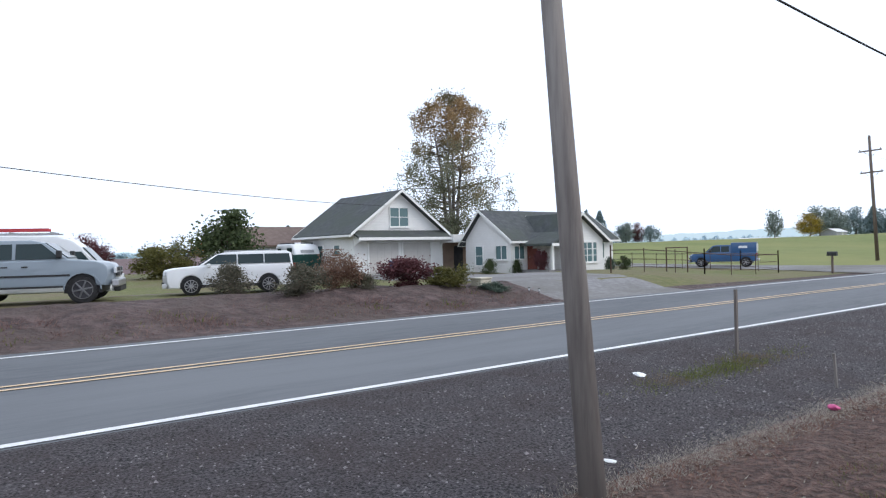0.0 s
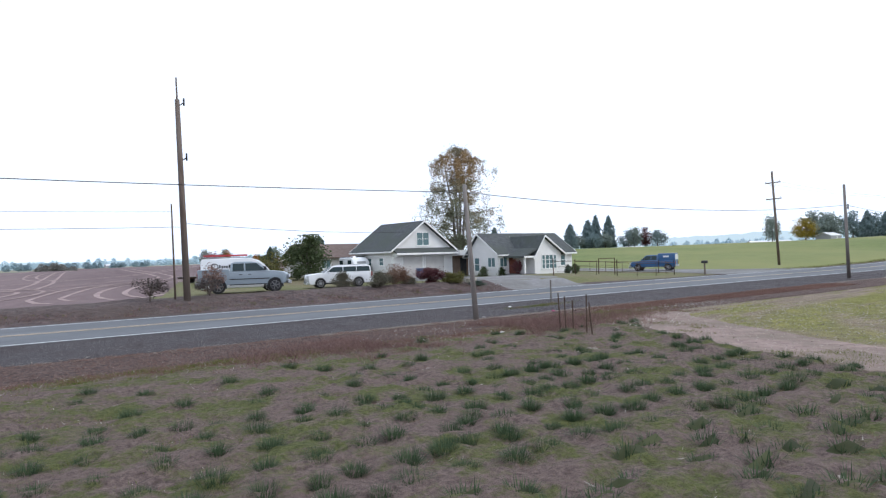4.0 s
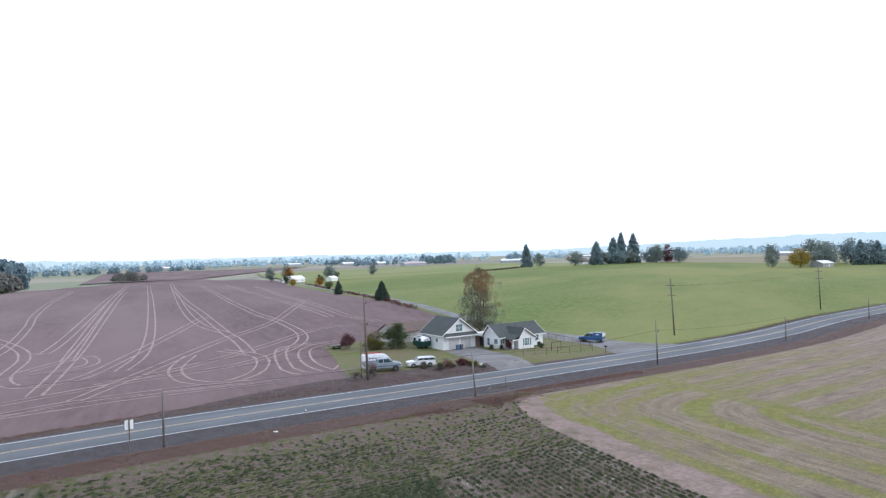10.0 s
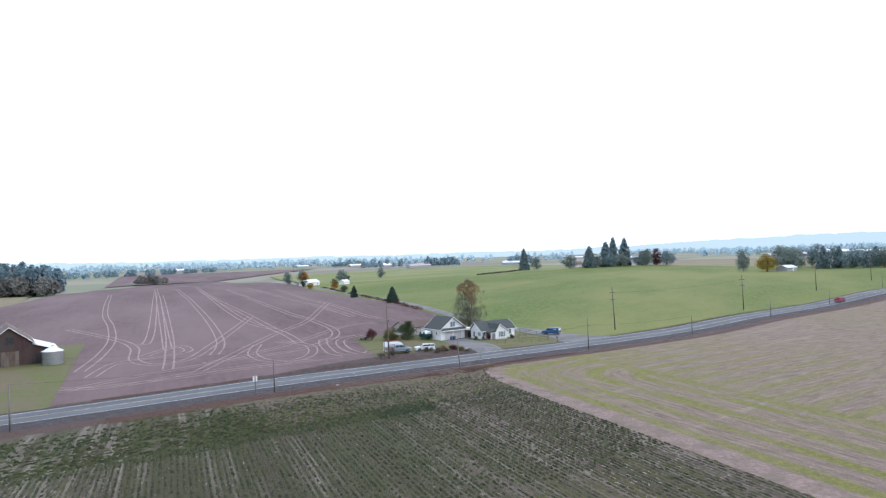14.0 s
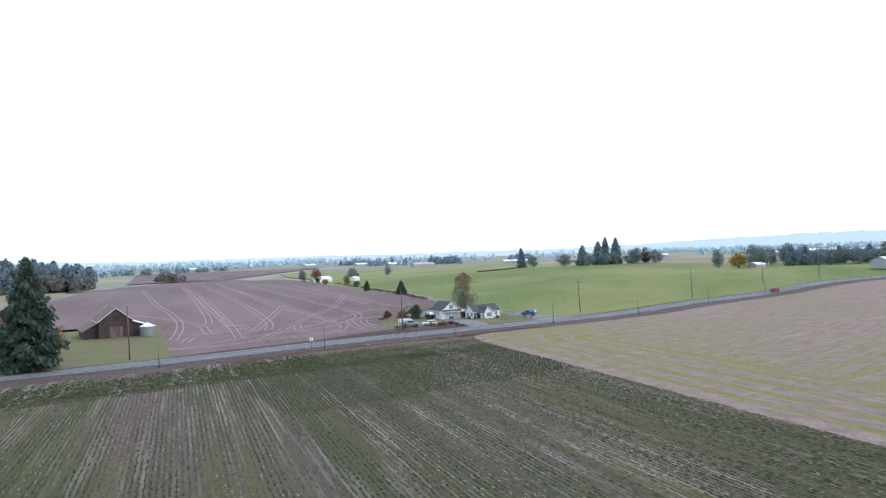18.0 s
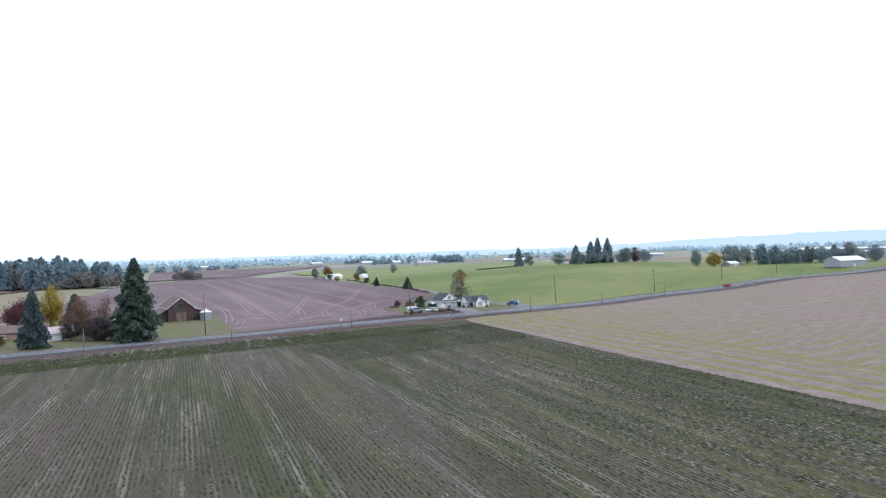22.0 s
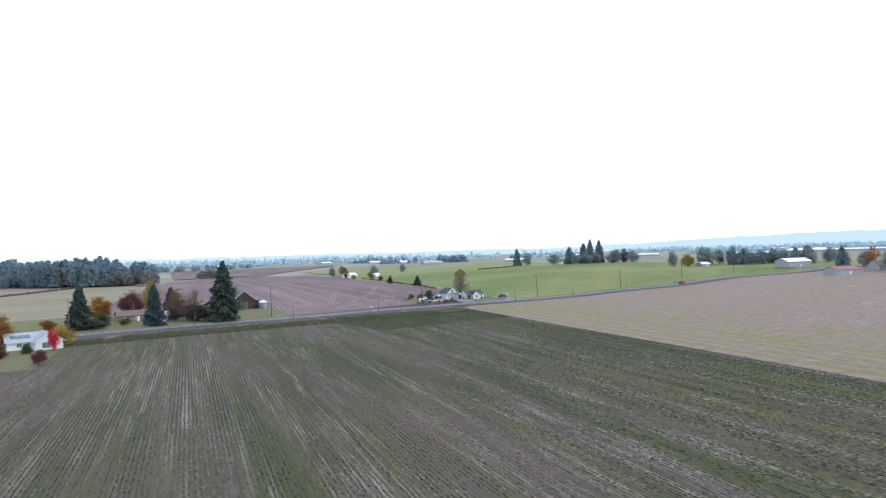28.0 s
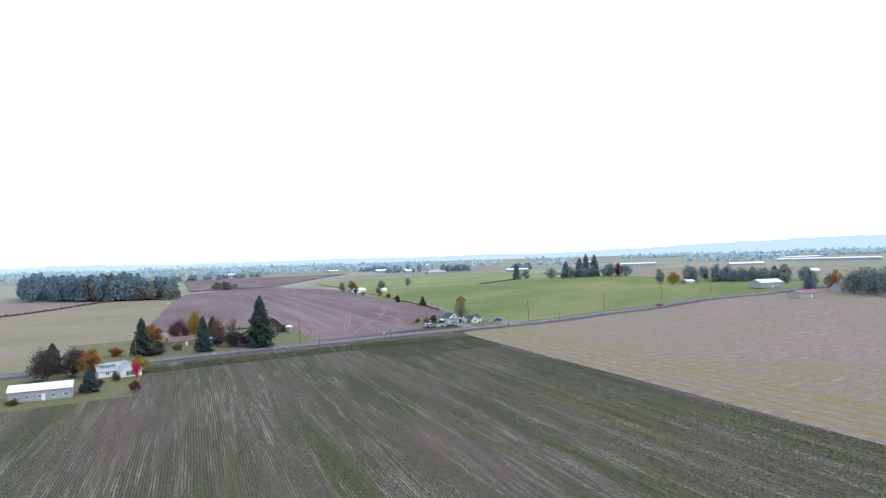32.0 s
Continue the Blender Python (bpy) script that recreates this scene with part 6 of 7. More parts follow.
grain_bin(-61.5, 61.0, 2.1, 3.0)
shed("farm_cottage", -119.7, 48.0, 0, 14, 8, 2.5, 4.3, MAT["brown_wall"], MAT["shingle_brown"], "low brown farm cottage half hidden by trees", "house", 3, 1)
shed("white_garage", -110.5, 36.0, 0, 7, 6.5, 2.3, 3.9, MAT["siding"], MAT["roof_pink"], "white garage with a pale roof beside the road", "garage", 0, 1, MAT["grey_wall"])
def neighbour_house(x, y, turn):
    """A low house of two gabled blocks, one gable end facing the fields."""
    h = thing("neighbour_house", pose(x, y, land(x, y) - 0.1, 0, 0, turn), "low white house with grey roofs and a front gable among trees", "house")
    gable(h, -7.5, 2.5, -1.0, 6.5, 0, 2.6, 4.6, "x", MAT["siding"], MAT["roof_grey"], 0.5, trim=MAT["trim"])
    gable(h, -1.5, 5.5, -6.0, 3.5, 0, 2.6, 4.9, "y", MAT["siding"], MAT["roof_grey"], 0.5, trim=MAT["trim"])
    window(h, pose(2.0, -6.01, 0.6), 3.4, 1.6, 3, 1, name="wide_window")
    window(h, pose(-4.6, -1.01, 1.0), 1.2, 1.0, 2, 1)
    window(h, pose(5.51, -2.0, 1.0, 0, 0, 90), 1.4, 1.0, 2, 1)
    part("door", boxes((-2.9, -2.0, -1.05, -0.98, 0.1, 2.15)), MAT["grey_wall"], h)
    for k in range(3):
        part("solar_panel", prism(bmesh.new(), ((0.0, 3.45), (1.8, 4.15), (1.8, 4.22), (0.0, 3.52)), -6.6 + 1.7 * k, -5.0 + 1.7 * k), MAT["glass"], h, "dark solar panel on the roof")
    return h


MAT["roof_grey"] = surface("grey_shingle", (0.3, 0.32, 0.35), (0.4, 0.42, 0.45), 2.0, bump=0.3)
neighbour_house(-157, -28.5, 6)
shed("machine_shed", -182.4, -57.5, -8, 16.5, 8, 3.3, 4.7, MAT["grey_wall"], MAT["roof_white"], "long blue-grey shed with a white metal roof", "shed", 5, 1)
for x, y, h, w, leaf, kind, label in (
    (-93.5, 11.0, 23.5, 14.5, "leaf_dark", "conifer", "huge dark giant fir beside the road"), (-118, 15, 16, 8.6, "leaf_blue", "conifer", "blue-green spruce beside the road"),
    (-142, 22.5, 16.5, 10.5, "leaf_dark", "conifer", "dark fir with drooping branches beside the road"), (-111, 62, 15.5, 9, "leaf_yellow", "round", "yellow autumn tree behind the cottage"),
    (-120, 57, 12, 11, "leaf_red", "round", "dark red-leaved tree behind the cottage"), (-131, 64, 10, 13, "leaf_orange", "round", "orange autumn tree at the field edge"),
    (-104, 44, 12, 10, "leaf_rust", "round", "rusty autumn tree behind the garage"), (-97, 42, 12, 8, "leaf_rust", "bare", "half-bare reddish tree beside the giant fir"),
    (-102, 26, 7.5, 9.5, "leaf_purple", "round", "bare purple-brown tree beside the road"), (-99.5, 34, 7, 8, "leaf_purple", "round", "bare purple-brown tree beside the fir"), (-96, 20, 5, 7, "leaf_purple", "bush", "bare brown thicket under the fir"), (-88, 36, 8, 8, "leaf_orange", "bare", "half-bare orange tree by the barn"), (-100, 22, 6, 8, "leaf_purple", "bush", "bare brown thicket beside the fir"), (-105, 50, 13, 10, "leaf_dark", "conifer", "dark young fir behind the garage"), (-108, 30, 6, 6, "leaf_purple", "round", "bare brown tree by the garage"), (-137, 20, 3.0, 10, "leaf_purple", "bush", "low dark hedge beside the road"),
    (-134, 34, 4.5, 8, "leaf_green", "bush", "broad dark shrub beside the road"), (-126, 30, 3.4, 4.5, "leaf_olive", "bush", "olive shrub by the cottage"), (-152, 30, 4.0, 7, "leaf_orange", "bush", "orange shrub by the road"),
    (-177, -5.7, 11.5, 9, "leaf_dark", "conifer", "dark fir beside the road"), (-171.5, -18, 11, 11, "leaf_purple", "round", "half-bare brown tree by the house"), (-181, -22, 12, 11, "leaf_purple", "round", "half-bare brown tree by the house"), (-166, -25, 10, 10, "leaf_orange", "round", "orange autumn tree by the house"),
    (-169.5, -57, 7.8, 6.5, "leaf_blue", "conifer", "pale blue spruce in front of the shed"), (-153.5, -40, 6.8, 3.2, "leaf_crimson", "round", "slim bright crimson tree on the lawn"), (-150.5, -27, 6.2, 7, "leaf_yellow", "round", "yellow autumn tree by the house"),
    (-158, -67, 3.8, 4.2, "leaf_red", "round", "small dark red tree at the field corner"), (-160, -40, 2.6, 3.5, "leaf_green", "bush", "green shrub on the lawn"), (-183, -40, 3.0, 9, "leaf_green", "bush", "long dark shrub behind the shed"),
    (-166, -46, 2.4, 4.0, "leaf_red", "bush", "reddish shrub on the lawn"), (-190, -63.5, 2.0, 4.0, "leaf_olive", "bush", "weedy shrub beside the shed")):
    plant(kind, leaf, x, y, h, w, label, "shrub" if kind == "bush" else "tree", "shrub" if kind == "bush" else "tree", variants=2 if leaf in ("leaf_dark", "leaf_orange") and kind != "bush" else 1)

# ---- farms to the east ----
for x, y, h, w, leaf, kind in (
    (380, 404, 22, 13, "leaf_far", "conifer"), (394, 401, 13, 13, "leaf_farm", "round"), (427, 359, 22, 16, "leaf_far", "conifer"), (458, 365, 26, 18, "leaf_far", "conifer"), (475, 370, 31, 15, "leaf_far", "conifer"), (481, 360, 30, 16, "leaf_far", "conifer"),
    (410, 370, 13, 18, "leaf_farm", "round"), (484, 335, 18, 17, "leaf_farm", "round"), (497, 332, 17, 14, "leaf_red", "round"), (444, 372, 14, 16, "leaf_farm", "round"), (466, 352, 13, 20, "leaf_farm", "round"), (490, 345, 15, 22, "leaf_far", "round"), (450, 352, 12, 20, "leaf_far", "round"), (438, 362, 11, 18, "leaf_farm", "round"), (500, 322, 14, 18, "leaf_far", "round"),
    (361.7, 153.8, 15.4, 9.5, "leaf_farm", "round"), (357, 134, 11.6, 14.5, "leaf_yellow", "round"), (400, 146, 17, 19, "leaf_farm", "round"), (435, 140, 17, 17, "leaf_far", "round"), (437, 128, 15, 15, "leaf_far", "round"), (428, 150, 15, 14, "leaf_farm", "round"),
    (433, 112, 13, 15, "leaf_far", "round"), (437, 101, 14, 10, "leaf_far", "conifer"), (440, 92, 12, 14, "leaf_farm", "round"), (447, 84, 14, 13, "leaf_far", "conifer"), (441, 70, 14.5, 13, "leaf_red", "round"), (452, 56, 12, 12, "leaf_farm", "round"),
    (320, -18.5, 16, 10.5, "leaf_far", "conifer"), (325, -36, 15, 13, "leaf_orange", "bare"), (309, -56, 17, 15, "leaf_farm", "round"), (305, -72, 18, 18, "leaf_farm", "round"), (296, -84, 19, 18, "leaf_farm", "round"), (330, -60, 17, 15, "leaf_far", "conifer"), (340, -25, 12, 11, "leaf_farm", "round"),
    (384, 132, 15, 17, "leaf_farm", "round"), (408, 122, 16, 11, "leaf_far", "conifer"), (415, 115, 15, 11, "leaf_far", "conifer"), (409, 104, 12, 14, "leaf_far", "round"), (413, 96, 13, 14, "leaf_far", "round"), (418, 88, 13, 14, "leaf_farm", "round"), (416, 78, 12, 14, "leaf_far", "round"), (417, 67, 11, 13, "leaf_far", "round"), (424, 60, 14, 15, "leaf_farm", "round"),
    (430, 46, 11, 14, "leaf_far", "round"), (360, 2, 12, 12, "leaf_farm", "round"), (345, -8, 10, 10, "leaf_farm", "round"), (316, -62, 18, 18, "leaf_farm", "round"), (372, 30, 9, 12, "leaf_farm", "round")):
    c = {"leaf_far": "tall fir by a far farm, tinted blue-green as by haze", "leaf_farm": "green broadleaf tree by a far farm", "leaf_red": "dark red tree by a far farm", "leaf_yellow": "golden autumn tree by a far farm", "leaf_orange": "half-bare orange tree by a far farm"}[leaf]
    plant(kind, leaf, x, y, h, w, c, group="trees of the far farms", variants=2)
shed("white_barn", 322, 17.0, -12, 23, 12, 4.2, 6.6, MAT["grey_wall"], MAT["roof_white"], "long pale barn with a white metal roof", "barn", 3, 1)
shed("red_roof_shed", 263, -46, -12, 20, 10, 3.2, 5.2, MAT["grey_wall"], MAT["roof_red"], "long grey shed with a faded red roof", "shed", 2, 1)
shed("far_cottage", 371, 128, -5, 11, 8, 2.4, 4.0, MAT["grey_wall"], MAT["roof_white"], "small grey shed beside the golden tree", "shed", 1, 1)
shed("far_farmhouse", 322, -42, -10, 16, 9, 3.0, 6.5, MAT["grey_wall"], MAT["shingle_brown"], "far grey farmhouse with a brown roof among trees", "house", 3, 1)
shed("hill_farmhouse", 448, 398, 10, 15, 9, 3.0, 6.0, MAT["siding"], MAT["shingle_brown"], "far farmhouse between firs", "house", 3, 1)
for x, y, L, D, turn, roof in ((609, 1236, 32, 14, 10, "roof_white"), (680, 1222, 22, 12, 0, "roof_white"), (611, 978, 36, 12, 15, "roof_pink"), (1035, 1718, 40, 16, 0, "roof_white"), (762, 880, 26, 12, -5, "roof_white"), (1040, 774, 95, 10, -32, "roof_white"),
                               (978, 455, 66, 10, -32, "roof_white"), (1667, 726, 100, 14, -32, "roof_white"), (570, 111, 12, 8, -20, "roof_white"), (560, 1420, 30, 14, 5, "roof_white"), (300, 1500, 26, 14, 5, "roof_white"), (-260, 1250, 30, 14, 5, "roof_white"), (1250, 1150, 60, 14, -20, "roof_white"), (627, 1262, 30, 14, 5, "roof_white"), (612, 1095, 22, 12, 5, "roof_white"), (571, 908, 50, 12, 8, "roof_pink"), (682, 772, 44, 12, -30, "roof_white"), (1400, 520, 210, 16, -62, "roof_white"), (2098, 1077, 190, 20, -70, "roof_white")):
    shed("far_barn", x, y, turn, L, D, 4.0, 6.5, MAT["grey_wall"], MAT[roof], "far low farm building with a pale roof", "barn", 0, 0)["group"] = "far farm buildings"


# ---- woods, far tree lines, hills ----
def stand(name, places, leaf, label, per=150, size=0.045, cone=0.5):
    """Many trees as one: each a tapered crown of leaves on a short stem."""
    out = []
    for x, y, h, w, c in places:
        n = per
        t = rng.uniform(0, 1, n)
        a = rng.uniform(0, 2 * np.pi, n)
        if c:
            t = 1 - np.sqrt(t)
            r = 0.5 * (1 - t) ** 0.8 * rng.uniform(0.5, 1, n)
            zz = 0.08 + 0.92 * t
        else:
            r = 0.5 * np.sin(np.pi * (0.15 + 0.82 * t)) ** 0.7 * rng.uniform(0.5, 1, n)
            zz = 0.12 + 0.88 * t
        out.append(np.stack([x + w * r * np.cos(a), y + w * r * np.sin(a), land(x, y) + h * zz], 1))
    p = np.concatenate(out)
    v, f = leaf_quads(p, size)
    return tagged(part(name, np_mesh(name, v, f), MAT[leaf]), label, "woods", kind="stuff")


def thicket(a, b, n, h0, h1, w0, w1, deep, cone=0.5):
    """Tree places scattered along a line from a to b."""
    out = []
    for i in range(n):
        t = (i + random.random()) / n
        k = 0.75 + 0.5 * (0.5 + 0.5 * noise.noise((a[0] * 0.01 + t * n * 0.22, a[1] * 0.01, 2.0)))
        out.append((a[0] + (b[0] - a[0]) * t + random.uniform(-deep, deep) * 0.5, a[1] + (b[1] - a[1]) * t + random.uniform(-deep, deep), random.uniform(h0, h1) * k, random.uniform(w0, w1), random.random() < cone))
    return out


wood_dark, wood_brown = [], []
for i in range(330):
    u, d = random.random(), random.random()
    x = -176 + 156 * u
    y = 675 - 150 * u + 55 * math.sin(u * 9) * 0.25 + 190 * d
    h = random.uniform(24, 36) * (0.78 if u > 0.86 else 1.0) * (0.8 + 0.3 * noise.noise((x * 0.03, y * 0.02, 1.0)) + 0.12)
    (wood_dark if random.random() < 0.86 or d > 0.2 else wood_brown).append((x, y, h, random.uniform(10, 15), random.random() < 0.62))
for i in range(26):
    u = random.random()
    wood_brown.append((-95 + 80 * u, 590 - 78 * u + 26 * random.random(), random.uniform(9, 18), random.uniform(10, 14), False))
stand("wood_dark", wood_dark, "leaf_wood", "dense mixed wood beyond the fields, tinted blue as by haze", 330, 1.25)
stand("wood_autumn", wood_brown, "wood_brown", "brown autumn trees at the wood's edge", 330, 1.0)
stand("field_clump", [(98 + random.uniform(-18, 18), 790 + random.uniform(-8, 8), random.uniform(8, 13), 10, False) for _ in range(12)], "wood_brown", "clump of bare brown trees at the far field edge", 260, 0.8)
stand("ditch_weeds", [(-188 + 157 * t + random.uniform(-1, 1), 440 + 214 * t + random.uniform(-1, 1), random.uniform(1.0, 2.0), 4.0, False) for t in [(i - 50) / 110 for i in range(160)]], "leaf_dull", "dark line of weeds along a field ditch", 26, 0.5)
stand("pasture_ditch", [(285 + 90 * t + random.uniform(-1, 1), 356 + 47 * t, random.uniform(0.8, 1.5), 3.0, False) for t in [i / 40 for i in range(41)]], "leaf_dull", "dark weedy ditch at the pasture's edge", 26, 0.4)
# Haze over the plain is put into these leaf colours, paler further off.
MAT["far_haze"] = leafy("far_haze_tinted_leaves", (0.28, 0.38, 0.42), (0.35, 0.45, 0.49))
MAT["far_trees"] = leafy("distant_haze_tinted_leaves", (0.55, 0.68, 0.74), (0.62, 0.74, 0.79))
plain = thicket((640, 990), (690, 945), 14, 13, 19, 12, 16, 6, 0.3) + thicket((610, 1350), (790, 1300), 24, 10, 16, 12, 16, 10, 0.4) + thicket((680, 780), (740, 800), 10, 12, 20, 12, 15, 8, 0.5)
plain += thicket((-20, 1180), (330, 1330), 34, 8, 13, 10, 15, 14) + thicket((560, 1120), (640, 1090), 8, 9, 13, 10, 14, 6)
far = []
for i in range(46):
    a = -40 + 88 * random.random()
    d = random.choice((1700, 1900, 2200, 2500, 2800, 3100, 3500)) * random.uniform(0.94, 1.06)
    hd, turn = radians(33.8 + a), random.gauss(0, 0.25)
    x, y = -20 + d * math.sin(hd), -200 + d * math.cos(hd)
    span = random.uniform(40, 150) * (d / 1500)
    dx, dy = span * math.cos(hd + turn), -span * math.sin(hd + turn)
    group = thicket((x - dx, y - dy), (x + dx, y + dy), int(span / 7), 8, 17 + d * 0.002, 11, 19, 14, 0.35)
    far.extend(group)
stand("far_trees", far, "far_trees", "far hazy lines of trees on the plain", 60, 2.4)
stand("plain_trees", plain, "far_haze", "belts of trees on the plain, tinted blue-green as by haze", 150, 1.4)
# The hills give off a pale blue glow that stands in for haze.
hm, hn, hl, hb = material("haze_glow_hills", 1.0)
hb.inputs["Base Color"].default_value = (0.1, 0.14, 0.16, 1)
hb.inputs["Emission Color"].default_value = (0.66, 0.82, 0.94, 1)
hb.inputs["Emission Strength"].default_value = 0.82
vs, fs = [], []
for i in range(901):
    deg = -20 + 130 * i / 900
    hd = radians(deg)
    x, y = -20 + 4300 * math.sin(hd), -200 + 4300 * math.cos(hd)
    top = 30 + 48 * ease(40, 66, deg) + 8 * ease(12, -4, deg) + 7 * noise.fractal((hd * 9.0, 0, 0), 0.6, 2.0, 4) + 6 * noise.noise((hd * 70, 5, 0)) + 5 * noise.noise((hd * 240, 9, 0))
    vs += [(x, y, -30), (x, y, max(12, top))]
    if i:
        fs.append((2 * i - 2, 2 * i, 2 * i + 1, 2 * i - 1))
tagged(part("backdrop", mesh_of("backdrop", vs, fs), hm), "hills on the horizon, glowing pale blue in place of haze", "hills", kind="structure")


# ---- wheel tracks on the harrowed field ----
def spline(pts, step=2.5):
    out = []
    p = [pts[0], *pts, pts[-1]]
    for i in range(1, len(p) - 2):
        a, b, c, d = (Vector(q) for q in p[i - 1:i + 3])
        k = max(2, int((c - b).length / step))
        for j in range(k):
            t = j / k
            out.append(0.5 * ((2 * b) + (c - a) * t + (2 * a - 5 * b + 4 * c - d) * t * t + (3 * b - a - 3 * c + d) * t**3))
    out.append(Vector(p[-2]))
    return out


def wheel_track(pts):
    line = spline(pts)
    vs, fs = [], []
    for o in (-1.0, 1.0):
        base = len(vs)
        for i, q in enumerate(line):
            d = line[min(i + 1, len(line) - 1)] - line[max(i - 1, 0)]
            n = Vector((-d.y, d.x)).normalized()
            wd = 0.21 + 0.1 * noise.noise((q.x * 0.2, q.y * 0.2, o))
            for s in (-wd, wd):
                x, y = q.x + n.x * (o + s), q.y + n.y * (o + s)
                vs.append((x, y, land(x, y) + 0.012))
            if i:
                k = base + 2 * i
                fs.append((k - 2, k - 1, k + 1, k))
    tagged(part("wheel_track", mesh_of("wheel_track", vs, fs), MAT["track"], smooth=True), "pale double wheel track pressed into the soil", "wheel track", kind="structure")


wheel_track(((2, 434), (-30, 218), (-38, 145), (-44, 100), (-51, 68), (-58, 44)))
wheel_track(((32, 427), (-29, 122), (-40, 81)))
wheel_track(((24, 368), (-25, 117), (-37, 59), (-43, 33)))
wheel_track(((56, 465), (1, 179), (-20, 77), (-30, 46)))
wheel_track(((-51, 146), (-43, 101), (-42, 77), (-46, 53), (-44, 42), (-37, 43), (-26, 63), (6, 129)))
wheel_track(((67, 440), (6, 151), (-2, 80), (-8, 48)))
wheel_track(((80, 410), (26, 159), (17, 97), (10, 66), (-0, 48), (-14, 37), (-32, 34), (-49, 29), (-62, 23)))
wheel_track(((97, 409), (47, 179), (32, 98)))
wheel_track(((97, 350), (42, 126), (37, 80)))
wheel_track(((55, 168), (18, 103), (-8, 69), (-27, 42), (-39, 25)))
wheel_track(((9, 50), (-1, 49), (-9, 27), (-8, 21)))
wheel_track(((-66, 28), (-55, 20), (-41, 24), (-26, 23), (-10, 19)))
wheel_track(((-66, 23), (-50, 21), (-32, 21), (-15, 17)))
wheel_track(((-17, 54), (-23, 40), (-24, 28), (-20, 23), (-13, 29), (-8, 43), (-11, 56)))
wheel_track(((12, 51), (2, 45), (-4, 30), (-4, 20), (3, 29)))
wheel_track(((-57, 35), (-50, 51), (-42, 53), (-33, 58), (-33, 70), (-43, 58)))
wheel_track(((-35, 35), (-23, 40), (-5, 53), (17, 74), (29, 76)))
for k in (2, 5):
    wheel_track(((-58 + 11 * k, 60 + 3 * k), (-30 + 12 * k, 200 + 12 * k), (20 + 14.5 * k, 480 + 16 * k)))


# ---- crop rows, tufts, weeds ----
m, n, l, b = material("crop_rows", 0.85, 0, 0.15)
g = n.new("ShaderNodeNewGeometry")
col = mix(n, l, g.outputs["Random Per Island"], (0.026, 0.032, 0.015), (0.074, 0.081, 0.038))
lines = noise_fac(n, l, coords(n, l, -0.2169, (2.6, 80, 1)), 1.0, 3.0, 0.55, 0.5, 0.6)
col = mix(n, l, lines, col, mix(n, l, g.outputs["Random Per Island"], (0.068, 0.07, 0.026), (0.115, 0.113, 0.042)))
bare = noise_fac(n, l, coords(n, l, -0.2169, (6, 90, 1)), 1.0, 4.0, 0.6, 0.5, 0.64)
col = mix(n, l, bare, col, mix(n, l, g.outputs["Random Per Island"], (0.06, 0.052, 0.042), (0.13, 0.112, 0.09)))
l.new(col, b.inputs["Base Color"])
MAT["crop_rows"] = m
m, n, l, b = material("row_straw", 0.9, 0, 0.15)
g = n.new("ShaderNodeNewGeometry")
l.new(mix(n, l, g.outputs["Random Per Island"], (0.11, 0.09, 0.075), (0.34, 0.295, 0.26)), b.inputs["Base Color"])
MAT["row_straw"] = m
ROW = 0.58  # between the crop rows


def lattice(x, y, seed):
    """Smooth noise from 0 to 1 over arrays of places."""
    grid = np.random.default_rng(seed).uniform(0, 1, (64, 64))
    i, j = np.floor(x).astype(int), np.floor(y).astype(int)
    u, v = x - i, y - j
    u, v = u * u * (3 - 2 * u), v * v * (3 - 2 * v)
    a, b, c, d = (grid[(i + di) % 64, (j + dj) % 64] for di, dj in ((0, 0), (1, 0), (0, 1), (1, 1)))
    return (a * (1 - u) + b * u) * (1 - v) + (c * (1 - u) + d * u) * v


def land_of(x, y):
    """Height of the land away from the road, over arrays of places."""
    s, w = np.zeros_like(x), np.zeros_like(x)
    for px, py, pz in LAND:
        d = 1.0 / ((x - px) ** 2 + (y - py) ** 2 + 300.0) ** 1.5
        s += d * pz
        w += d
    return s / w


def ridges(x, y, ang, length, w, h):
    """Low uneven clumps lying along a direction, one for each place: six corners and four sides."""
    k = len(x)
    z = land_of(x, y)
    ux, uy = np.cos(ang), np.sin(ang)
    nx, ny = -uy, ux

    def at(a, c, up):
        return np.stack([x + ux * a + nx * c, y + uy * a + ny * c, z + up], 1)

    def r(lo, hi):
        return rng.uniform(lo, hi, k)

    v = np.stack([at(-length * r(0.8, 1.1), -w * r(0.6, 1.3), -0.02), at(-length * r(0.8, 1.1), w * r(0.6, 1.3), -0.02), at(length * r(0.8, 1.1), w * r(0.6, 1.3), -0.02), at(length * r(0.8, 1.1), -w * r(0.6, 1.3), -0.02),
                  at(-length * r(0.2, 0.7), w * r(-0.3, 0.3), h * r(0.6, 1.2)), at(length * r(0.2, 0.7), w * r(-0.3, 0.3), h * r(0.6, 1.2))], 1).reshape(-1, 3)
    q = np.arange(k)[:, None] * 6
    f = np.concatenate([q + np.array([[0, 4, 1, 1]]), q + np.array([[1, 4, 5, 2]]), q + np.array([[2, 5, 3, 3]]), q + np.array([[3, 5, 4, 0]])])
    tri = f[:, 2] == f[:, 3]
    quads, tris = f[~tri], f[tri][:, :3]
    return v, np.concatenate([tris, quads[:, [0, 1, 2]], quads[:, [0, 2, 3]]])


